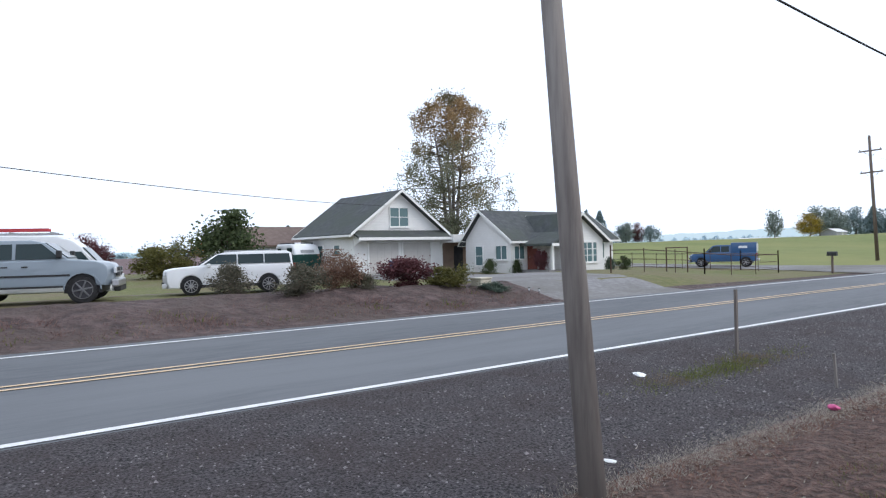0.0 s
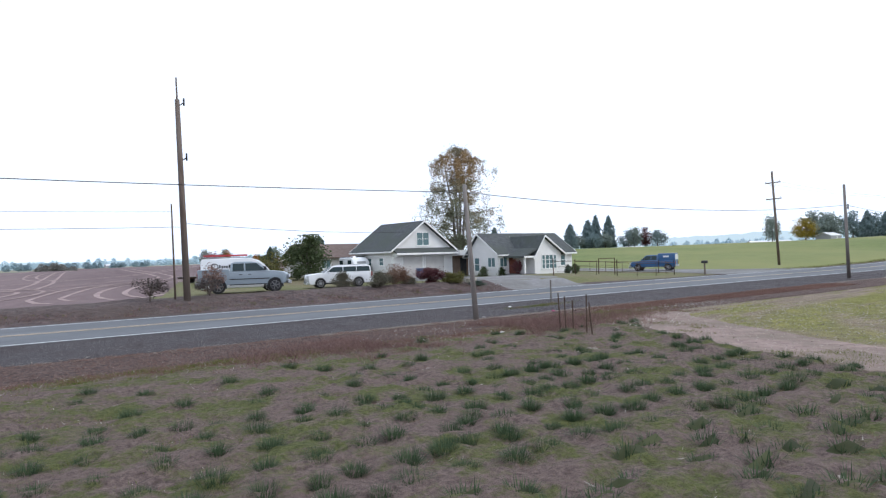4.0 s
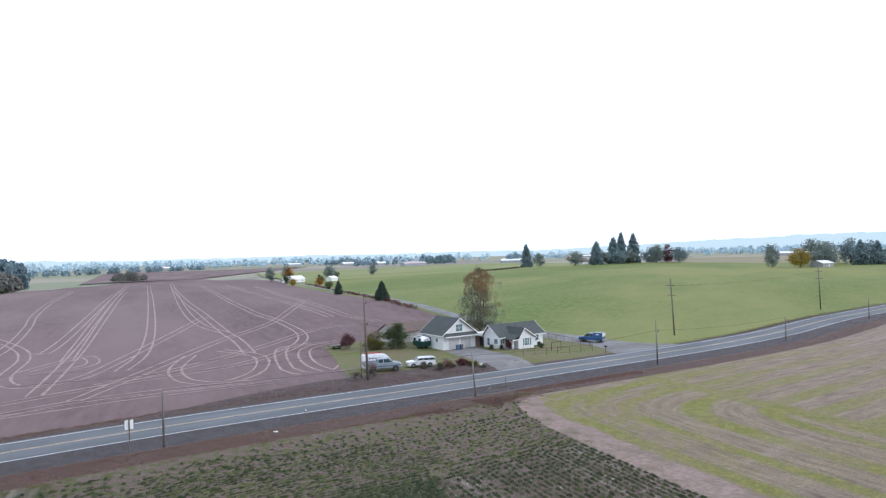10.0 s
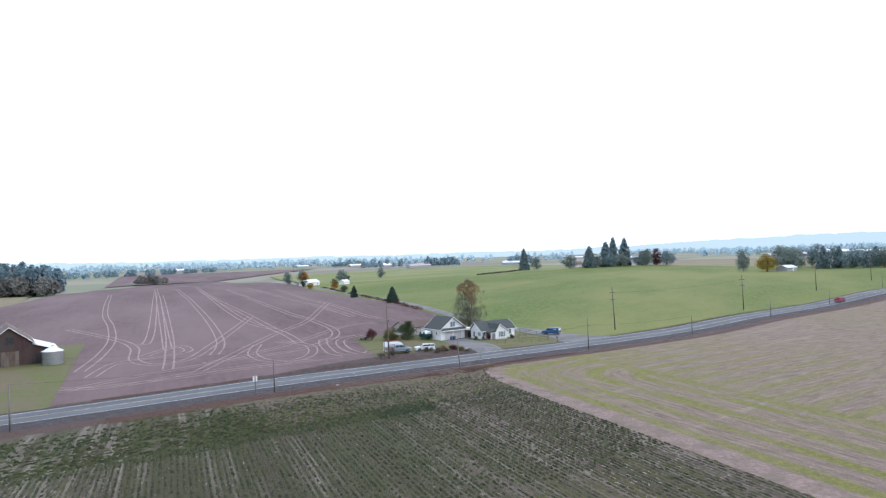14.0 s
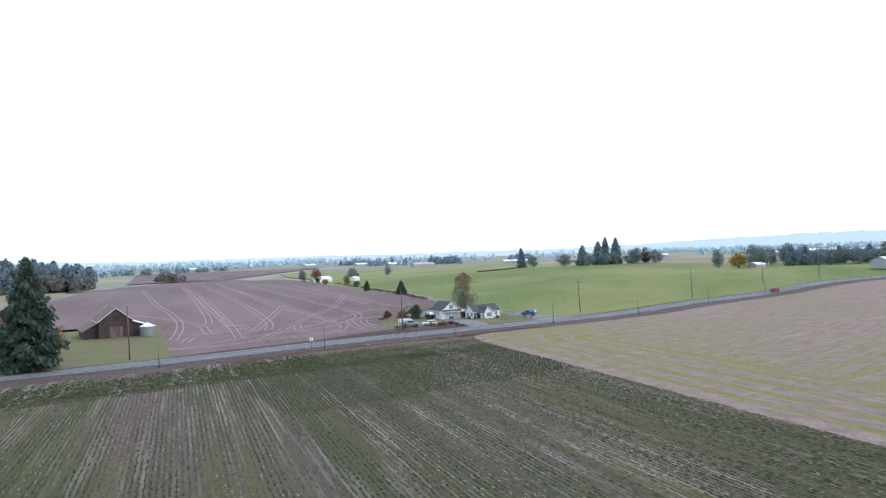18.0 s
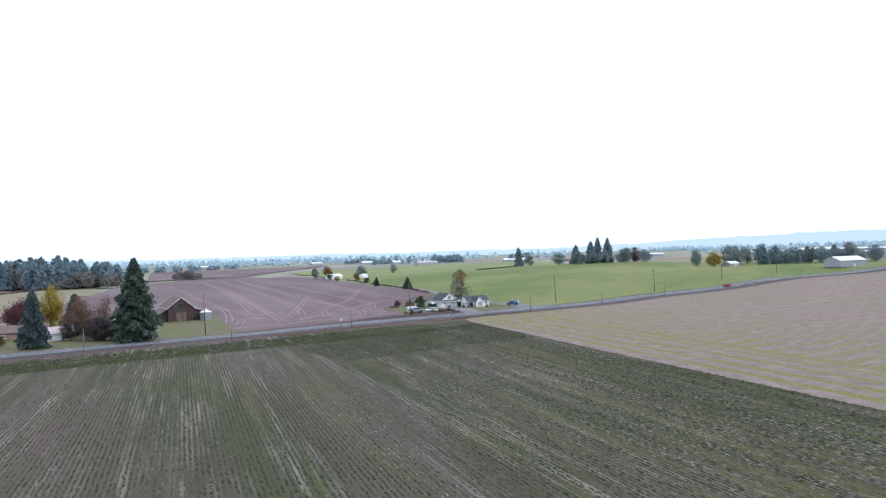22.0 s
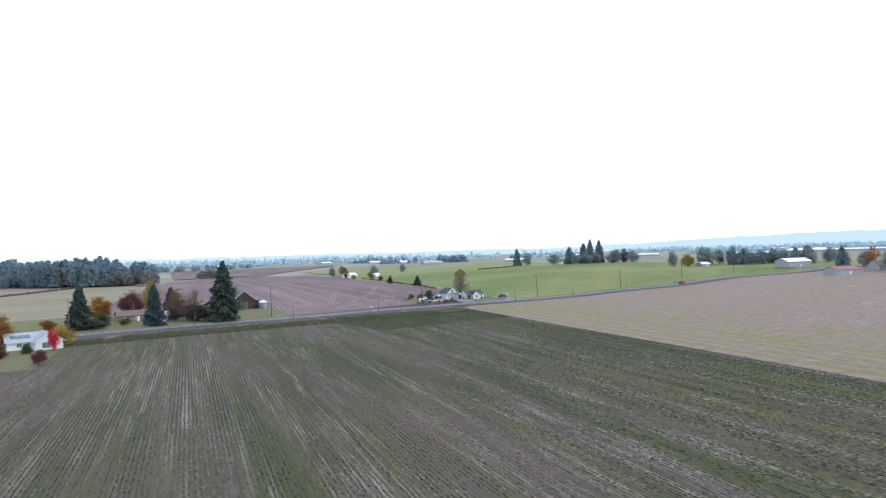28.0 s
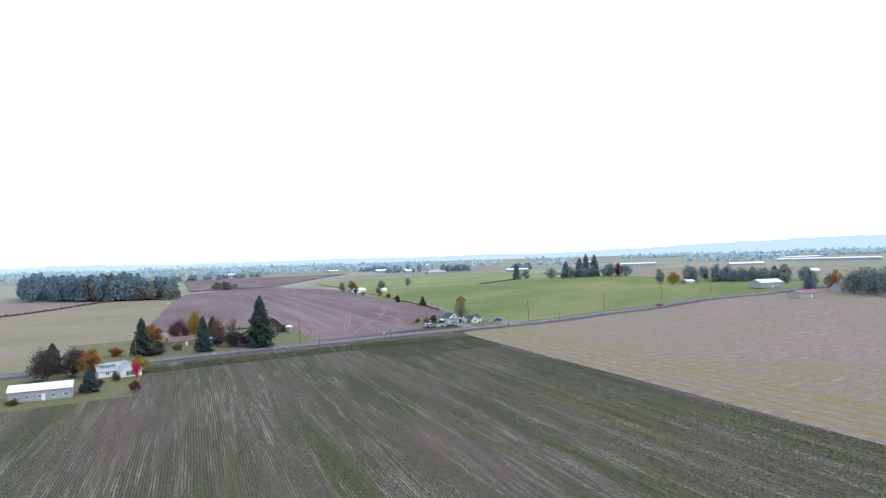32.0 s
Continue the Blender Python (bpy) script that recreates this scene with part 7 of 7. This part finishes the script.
def crop_rows():
    """Rows of low crop plants along the field's east border, dry leaf lying between them, and headland rows along the road."""
    c = 1 / math.sqrt(1 + SL * SL)
    along = math.atan2(1, SL)
    xs, ys, us = [], [], []
    for i in range(480):
        off = 0.5 + ROW * i
        end = (-31.0 if off > 15 else -14.0 - 0.75 * off) + 3.0 * noise.noise((i * 0.3, 0, 0)) - 0.01 * off
        y = np.arange(-318.0, end, 0.78 if off < 170 else 1.2)
        y = y + rng.uniform(-0.25, 0.25, len(y))
        x = -1.9 + SL * (y + 24.3) - off / c
        keep = (x > -330) & ~((x < -146 + 0.24 * (y + 17)) & (y > -74))
        xs.append(x[keep])
        ys.append(y[keep])
        us.append(np.full(keep.sum(), off))
    x, y, u = np.concatenate(xs), np.concatenate(ys), np.concatenate(us)
    gap = lattice(u * 0.22, y * 0.03, 3) * 0.6 + lattice(u * 0.9, y * 0.12, 5) * 0.4
    near = (y > -66) & (x > -66)
    some = rng.uniform(size=len(x)) < np.clip(1.75 - 1.2 * gap, 0.55, 0.98)
    thin = np.clip(0.45 + (-16 - y) * 0.045, 0.3, 1.0)
    pick = near & (rng.uniform(size=len(x)) < np.clip(1.7 - 1.25 * gap, 0.5, 0.97) * thin)
    plants = [(px, py) for px, py in zip(x[pick], y[pick]) if py < -23 or px < -18]
    pick = ~near & some
    k = pick.sum()
    v, f = ridges(x[pick] + rng.normal(size=k) * 0.05, y[pick], along + rng.normal(size=k) * 0.06, rng.uniform(0.34, 0.52, k), rng.uniform(0.11, 0.18, k), rng.uniform(0.08, 0.16, k))
    tagged(part("crop_rows", np_mesh("crop_rows", v, f), MAT["crop_rows"]), "long rows of low dark green crop plants", "crop", kind="stuff")
    # dry leaf in broken lines beside the rows, thick where the crop is thin
    pale = lattice(u * 0.16, y * 0.02, 9) * 0.65 + lattice(u * 0.7, y * 0.08, 11) * 0.35
    pick = (rng.uniform(size=len(x)) < np.clip((pale - 0.5) * 2.6, 0.03, 0.75)) & (u < 200)
    k = pick.sum()
    v, f = ridges(x[pick] - ROW * 0.5 * c + rng.normal(size=k) * 0.06, y[pick] + 0.3, along + rng.normal(size=k) * 0.2, rng.uniform(0.2, 0.5, k), rng.uniform(0.03, 0.08, k), rng.uniform(0.03, 0.06, k))
    tagged(part("row_straw", np_mesh("row_straw", v, f), MAT["row_straw"]), "broken lines of bleached dry leaf between the crop rows", "dry leaves", kind="stuff")
    for i in range(36):
        off = 11.6 + ROW * i
        x = -150.0
        while x < 2:
            y = near_line(x) - off
            streak = noise.noise((x * 0.13, i * 0.9, 8.0)) + 0.5 * noise.noise((x * 0.05, i * 0.2, 3.0))
            thick = (0.1 + 0.055 * i + 0.85 * streak) * (1 - 0.6 * ease(-28, -60, x))
            if x < border_x(y) - 9 - 0.25 * i + 2 * noise.noise((y * 0.4, 3, 0)) and random.random() < min(0.95, thick) and not (x > -18 and y > -23):
                plants.append((x + random.uniform(-0.1, 0.1), y + random.uniform(-0.07, 0.07)))
            x += random.uniform(0.33, 0.52)
    return np.array(plants)


row_plants = crop_rows()


def blades(places, mat, name, label, category, per, wide, lean=0.5):
    """Tufts of thin blades; each place is x, y, radius, height."""
    P = np.repeat(np.array(places, dtype=float), per, axis=0)
    n = len(P)
    a, r = rng.uniform(0, 2 * np.pi, n), np.sqrt(rng.uniform(0, 1, n))
    x, y = P[:, 0] + P[:, 2] * r * np.cos(a), P[:, 1] + P[:, 2] * r * np.sin(a)
    z0 = np.repeat(np.array([land(q[0], q[1]) for q in places]), per)
    h = P[:, 3] * rng.uniform(0.55, 1.1, n) * (1.1 - 0.5 * r)
    o = rng.uniform(0, 2 * np.pi, n)
    tx, ty = x + h * lean * (r * np.cos(a) + 0.5 * np.cos(o)), y + h * lean * (r * np.sin(a) + 0.5 * np.sin(o))
    dx, dy = wide * np.cos(o), wide * np.sin(o)
    v = np.stack([np.stack([x - dx, y - dy, z0 - 0.02], 1), np.stack([x + dx, y + dy, z0 - 0.02], 1), np.stack([tx, ty, z0 + h], 1)], 1).reshape(-1, 3)
    f = np.arange(3 * n).reshape(-1, 3)
    return tagged(part(name, np_mesh(name, v, f), MAT[mat]), label, category, kind="stuff")


def mounds(places, mat, name, label, per, wide):
    """Rounded tufts: fine blades fanning out from a small crown; each place is x, y, spread, length."""
    P = np.repeat(np.array(places, dtype=float), per, axis=0)
    n = len(P)
    a, r = rng.uniform(0, 2 * np.pi, n), np.sqrt(rng.uniform(0, 1, n))
    up = rng.uniform(0.1, 1.0, n) ** 0.8
    z0 = np.repeat(np.array([land(q[0], q[1]) for q in places]), per)
    x, y = P[:, 0] + 0.45 * P[:, 2] * r * np.cos(a), P[:, 1] + 0.45 * P[:, 2] * r * np.sin(a)
    ln = P[:, 3] * rng.uniform(0.6, 1.1, n)
    flat = np.sqrt(1 - up * up)
    b = a + rng.normal(size=n) * 0.7
    tx, ty, tz = x + ln * flat * np.cos(b), y + ln * flat * np.sin(b), z0 + ln * up
    dx, dy = -wide * np.sin(b), wide * np.cos(b)
    v = np.stack([np.stack([x - dx, y - dy, z0 - 0.02], 1), np.stack([x + dx, y + dy, z0 - 0.02], 1), np.stack([tx, ty, tz], 1)], 1).reshape(-1, 3)
    return tagged(part(name, np_mesh(name, v, np.arange(3 * n).reshape(-1, 3)), MAT[mat]), label, "grass", kind="stuff")


near_tufts, tufts, far_tufts = [], [], []
for i in range(11):
    y = -14.5 - 0.85 * i
    x = -135.0
    while x < border_x(y) - 0.6:
        x += random.uniform(0.45, 0.8) if i > 4 else random.uniform(0.7, 1.6)
        thick = 0.58 + 0.07 * i + 0.45 * noise.noise((x * 0.1, y * 0.14, 2.0)) - 0.25 * ease(-10, 2, x - border_x(y) + 4)
        if random.random() < (thick if x > -48 else 0.5 * thick):
            q = (x, y + (near_line(x) + 3.4) * 0.8 + random.uniform(-0.15, 0.15), random.uniform(0.2, 0.42), random.uniform(0.18, 0.34))
            (near_tufts if -26 < x and y > -27 else tufts if x > -48 else far_tufts).append(q)
c = 1 / math.sqrt(1 + SL * SL)
for i in range(13):
    y = -22.0
    while y < -13.5:
        y += random.uniform(0.4, 0.9)
        x = border_x(y) - (0.5 + 0.9 * i) / c
        if random.random() < 0.72 - 0.018 * (y + 36) - 0.02 * i:
            (near_tufts if y > -27 else tufts).append((x + random.uniform(-0.12, 0.12), y, random.uniform(0.2, 0.36), random.uniform(0.16, 0.3)))
k = len(row_plants)
v, f = ridges(row_plants[:, 0], row_plants[:, 1], np.where(row_plants[:, 1] > -31, 0.05, 1.35) + rng.normal(size=k) * 0.16, rng.uniform(0.28, 0.46, k), rng.uniform(0.11, 0.17, k), rng.uniform(0.12, 0.22, k) * np.where((row_plants[:, 1] > -36) & (row_plants[:, 0] > -30), 0.75, 1.0))
tagged(part("row_clumps", np_mesh("row_clumps", v, f), MAT["crop_clump"]), "dark green clumps of crop plants in rows", "crop", kind="stuff")
at_corner = [(x, y, 0.3, random.uniform(0.2, 0.3)) for x, y in row_plants if y > -36 and x > -30]
mounds(at_corner, "tuft", "corner_plants", "fine dark blades of the crop plants near the field corner", 90, 0.012)
mounds([(x, y, 0.26, random.uniform(0.2, 0.3)) for x, y in row_plants if not (y > -36 and x > -30)], "crop_leaf", "row_plants", "fine blades of the crop plants in rows", 13, 0.024)
mounds([(x, y, 0.8 * a, 0.85 * b) for x, y, a, b in near_tufts], "tuft", "margin_tufts", "fine dark green grass tufts on the field margin", 420, 0.006)
mounds(tufts, "tuft", "grass_tufts", "dark green rounded tufts of grass in ragged rows", 130, 0.013)
mounds(far_tufts, "tuft", "far_tufts", "dark green tufts of grass along the field's road side", 40, 0.026)
verge = [(random.uniform(-60, 30), 0, random.uniform(0.2, 0.5), random.uniform(0.03, 0.11)) for _ in range(6500)]
verge = [(x, near_line(x) - random.uniform(4.4, 9.4 if x < 8 else 6.4), r, h) for x, _, r, h in verge]
blades(verge, "weed_red", "verge_weeds", "short reddish dry weeds along the verge", "weeds", 26, 0.012, 1.8)
patch = []
for _ in range(4200):
    x, y = random.gauss(-1.5, 3.2), random.gauss(-11.6, 1.3)
    if near_line(x) - 5.2 > y and math.hypot(x + 2.67, y + 11.33) > 2.8 and y < -9.2 - 0.35 * max(0.0, x - 1.5):
        patch.append((x, y, random.uniform(0.12, 0.4), 0.08 + 0.3 * random.random() ** 2))
blades(patch, "weed_purple", "tall_weeds", "stand of tall dry reddish weeds beside the pole", "weeds", 24, 0.007, 1.5)
heads = [(random.gauss(-1.2, 3.2), random.gauss(-11.6, 1.3)) for _ in range(1300)]
heads = np.array([(x, y, land(x, y) + random.uniform(0.2, 0.6)) for x, y in heads if (x < -0.5 or y < -11.2) and y < near_line(x) - 5.6 and math.hypot(x + 2.67, y + 11.33) > 3.2])
v, f = leaf_quads(np.repeat(heads, 4, axis=0), 0.009)
tagged(part("seed_heads", np_mesh("seed_heads", v, f), MAT["seed_head"]), "dark round seed heads of dead weeds", "weeds", kind="stuff")
blades([(x, y, 0.01, (z - land(x, y)) * 1.3) for x, y, z in heads], "weed_purple", "seed_stems", "thin stems of dead weeds", "weeds", 1, 0.003, 0.05)
east = [(random.gauss(4.6, 1.9), random.gauss(-10.9, 1.0), random.uniform(0.2, 0.45), random.uniform(0.05, 0.13)) for _ in range(700)]
blades([q for q in east if q[1] < near_line(q[0]) - 5.4], "grass", "corner_grass", "short yellow-green grass at the field corner", "grass", 40, 0.007, 0.9)
edge = [(random.gauss(7.2, 1.1), random.gauss(-5.95, 0.16), 0.2, random.uniform(0.07, 0.14)) for _ in range(260)]
blades(edge, "grass", "shoulder_grass", "yellowish grass at the foot of the marker post", "grass", 20, 0.008, 0.8)
straw = [(x, near_line(x) - random.gauss(4.3, 0.2), 0.22, random.uniform(0.01, 0.045)) for x in (random.choice((random.uniform(-40, 60), random.uniform(-5, 12), random.uniform(-5, 12))) for _ in range(3600))]
blades(straw, "weed_tan", "straw_edge", "bleached straw along the gravel's edge", "dry grass", 24, 0.005, 2.6)
short = []
for _ in range(13000):
    x, y = random.uniform(-60, 9), -11 - 26 * random.random() ** 1.3
    if x < border_x(y) + 2 and noise.noise((x * 0.33, y * 0.38, 7.0)) + 0.4 * noise.noise((x * 1.3, y * 1.3, 3.0)) > 0.04 and y < near_line(x) - 5:
        short.append((x, y, random.uniform(0.2, 0.45), random.uniform(0.05, 0.12)))
blades(short, "grass", "short_grass", "patches of short yellow-green grass", "grass", 44, 0.007, 0.9)
flowers = [(random.gauss(-4.4, 1.1), random.gauss(-13.4, 0.6)) for _ in range(70)] + [(random.gauss(1.5, 0.9), random.gauss(-16.4, 0.5)) for _ in range(40)]
fp = np.array([(x, y, land(x, y) + random.uniform(0.2, 0.5)) for x, y in flowers])
v, f = leaf_quads(np.repeat(fp, 5, axis=0) + rng.normal(size=(len(fp) * 5, 3)) * 0.018, 0.008)
tagged(part("white_flowers", np_mesh("white_flowers", v, f), MAT["flower"]), "small white flower heads among the weeds", "flowers", kind="stuff")
# weeds on the bank below the yard, and along the field's edge
bank = [(x, near_line(x) + W + random.uniform(1.2, 3.6), random.uniform(0.3, 0.6), random.uniform(0.1, 0.32)) for x in (random.uniform(-60, 15) for _ in range(1300))]
blades(bank, "weed_purple", "bank_weeds", "dry brown weeds on the roadside bank", "weeds", 34, 0.009, 1.2)
bank = [(x, near_line(x) + W + random.uniform(1.6, 3.4), random.uniform(0.3, 0.6), random.uniform(0.1, 0.3)) for x in (random.choice((random.uniform(-66, 14), random.uniform(52, 160))) for _ in range(700))]
blades(bank, "grass", "bank_grass", "short green grass on the roadside bank", "grass", 16, 0.02, 0.7)


low = []
for _ in range(5200):
    x, y = random.uniform(-34, 7), random.uniform(-30, -9)
    if y < near_line(x) - 5.2 and x < border_x(y) and noise.noise((x * 0.5, y * 0.5, 21.0)) > -0.15:
        low.append((x, y, random.uniform(0.1, 0.32), random.uniform(0.03, 0.11)))
blades(low, "weed_red", "margin_weeds", "low reddish dry weeds scattered over the margin", "weeds", 24, 0.007, 1.6)
bits = []
for _ in range(22000):
    x, y = random.uniform(-26, 14), random.uniform(-34, -4.5)
    if y < near_line(x) - (4.8 if random.random() < 0.9 else 1.2):
        bits.append((x, y, land(x, y) + 0.015))
v, f = leaf_quads(np.array(bits), 0.008, None, 8.0)
v[:, 2] = np.maximum(v[:, 2], np.repeat(np.array(bits)[:, 2], 4) - 0.01)
tagged(part("dry_litter", np_mesh("dry_litter", v, f), MAT["weed_tan"]), "bits of dry straw and leaves on the soil", "dry leaves", kind="stuff")
clods = [(random.uniform(-60, 6), random.uniform(-42, -9)) for _ in range(9000)]
clods = [(x, y) for x, y in clods if y < near_line(x) - 4.8]
cp = np.array([(x, y, land(x, y)) for x, y in clods])
v, f = leaf_quads(cp, 0.035, None, 1.1)
v[:, 2] = np.abs(v[:, 2] - np.repeat(cp[:, 2], 4)) * 0.7 + np.repeat(cp[:, 2], 4)
tagged(part("soil_clods", np_mesh("soil_clods", v, f), MAT["bank"]), "small clods of brown soil", "soil", kind="stuff")


# rough clods and straw on the dug verge beside the field's corner
clods = [(x, near_line(x) - random.uniform(4.35, 8.4)) for x in (random.uniform(-3, 11) for _ in range(9000))]
cp = np.array([(x, y, land(x, y) + 0.004) for x, y in clods])
v, f = leaf_quads(cp, 0.02, None, 1.3)
tagged(part("verge_clods", np_mesh("verge_clods", v, f), MAT["clod"]), "rough reddish brown clods on the verge", "soil", kind="stuff")
cp = cp[rng.uniform(size=len(cp)) < 0.18] + np.array([0.04, 0.0, 0.012])
v, f = leaf_quads(cp, 0.0035, None, 11.0)
tagged(part("straw_bits", np_mesh("straw_bits", v, f), MAT["weed_tan"]), "bits of bleached straw among the clods", "dry leaves", kind="stuff")


def stones():
    """Loose stones on the near shoulder."""
    vs, fs = [], []
    base = [(1, 0, 0), (-0.5, 0.87, 0), (-0.5, -0.87, 0), (0.1, 0.05, 0.8)]
    for _ in range(15000):
        x = random.uniform(-14, 26)
        out = random.uniform(0.7, 4.2)
        y = near_line(x) - out
        s = random.uniform(0.007, 0.02) * (1.6 if random.random() < 0.06 else 1.0)
        a = random.uniform(0, 6.3)
        q = len(vs)
        k = min(1.0, (out - 0.14) / 4.06)
        z = land(x, near_line(x) - 4.2) * k + (land(x, near_line(x) - 0.14) + 0.052) * (1 - k)
        for px, py, pz in base:
            vs.append((x + s * (px * math.cos(a) - py * math.sin(a)), y + s * (px * math.sin(a) + py * math.cos(a)), z + s * pz * random.uniform(0.6, 1.2)))
        fs += [(q, q + 1, q + 3), (q + 1, q + 2, q + 3), (q + 2, q, q + 3)]
    st, sn, sl, sb = material("loose_stone", 0.9)
    gg = sn.new("ShaderNodeNewGeometry")
    sl.new(mix(sn, sl, gg.outputs["Random Per Island"], (0.03, 0.027, 0.029), (0.3, 0.275, 0.28)), sb.inputs["Base Color"])
    tagged(part("loose_stones", mesh_of("loose_stones", vs, fs), st), "small grey stones scattered on the shoulder", "gravel", kind="stuff")


stones()


def litter(x, y, size, label):
    bm = bmesh.new()
    bmesh.ops.create_icosphere(bm, subdivisions=2, radius=1.0)
    for q in bm.verts:
        k = 1 + 0.35 * noise.noise(q.co * 2.1 + Vector((x, y, 0)))
        q.co = Vector((q.co.x * size * k, q.co.y * size * 0.55 * k, max(-0.02, q.co.z * size * 0.28 * k)))
    ob = part("litter", bm, MAT["trim"])
    ob.matrix_world = on_land(x, y, x * 40, 0.01)
    return tagged(ob, label, "litter", "roadside litter")


litter(5.9, -5.4, 0.17, "crumpled white paper scrap on the gravel shoulder")
litter(1.6, -9.5, 0.1, "crumpled white plastic scrap in the weeds")
litter(-1.3, -12.6, 0.09, "crumpled white plastic scrap in the weeds")
litter(2.5, -7.4, 0.08, "small pale scrap on the verge")
litter(-24.0, -7.5, 0.3, "white sheet of plastic on the verge")
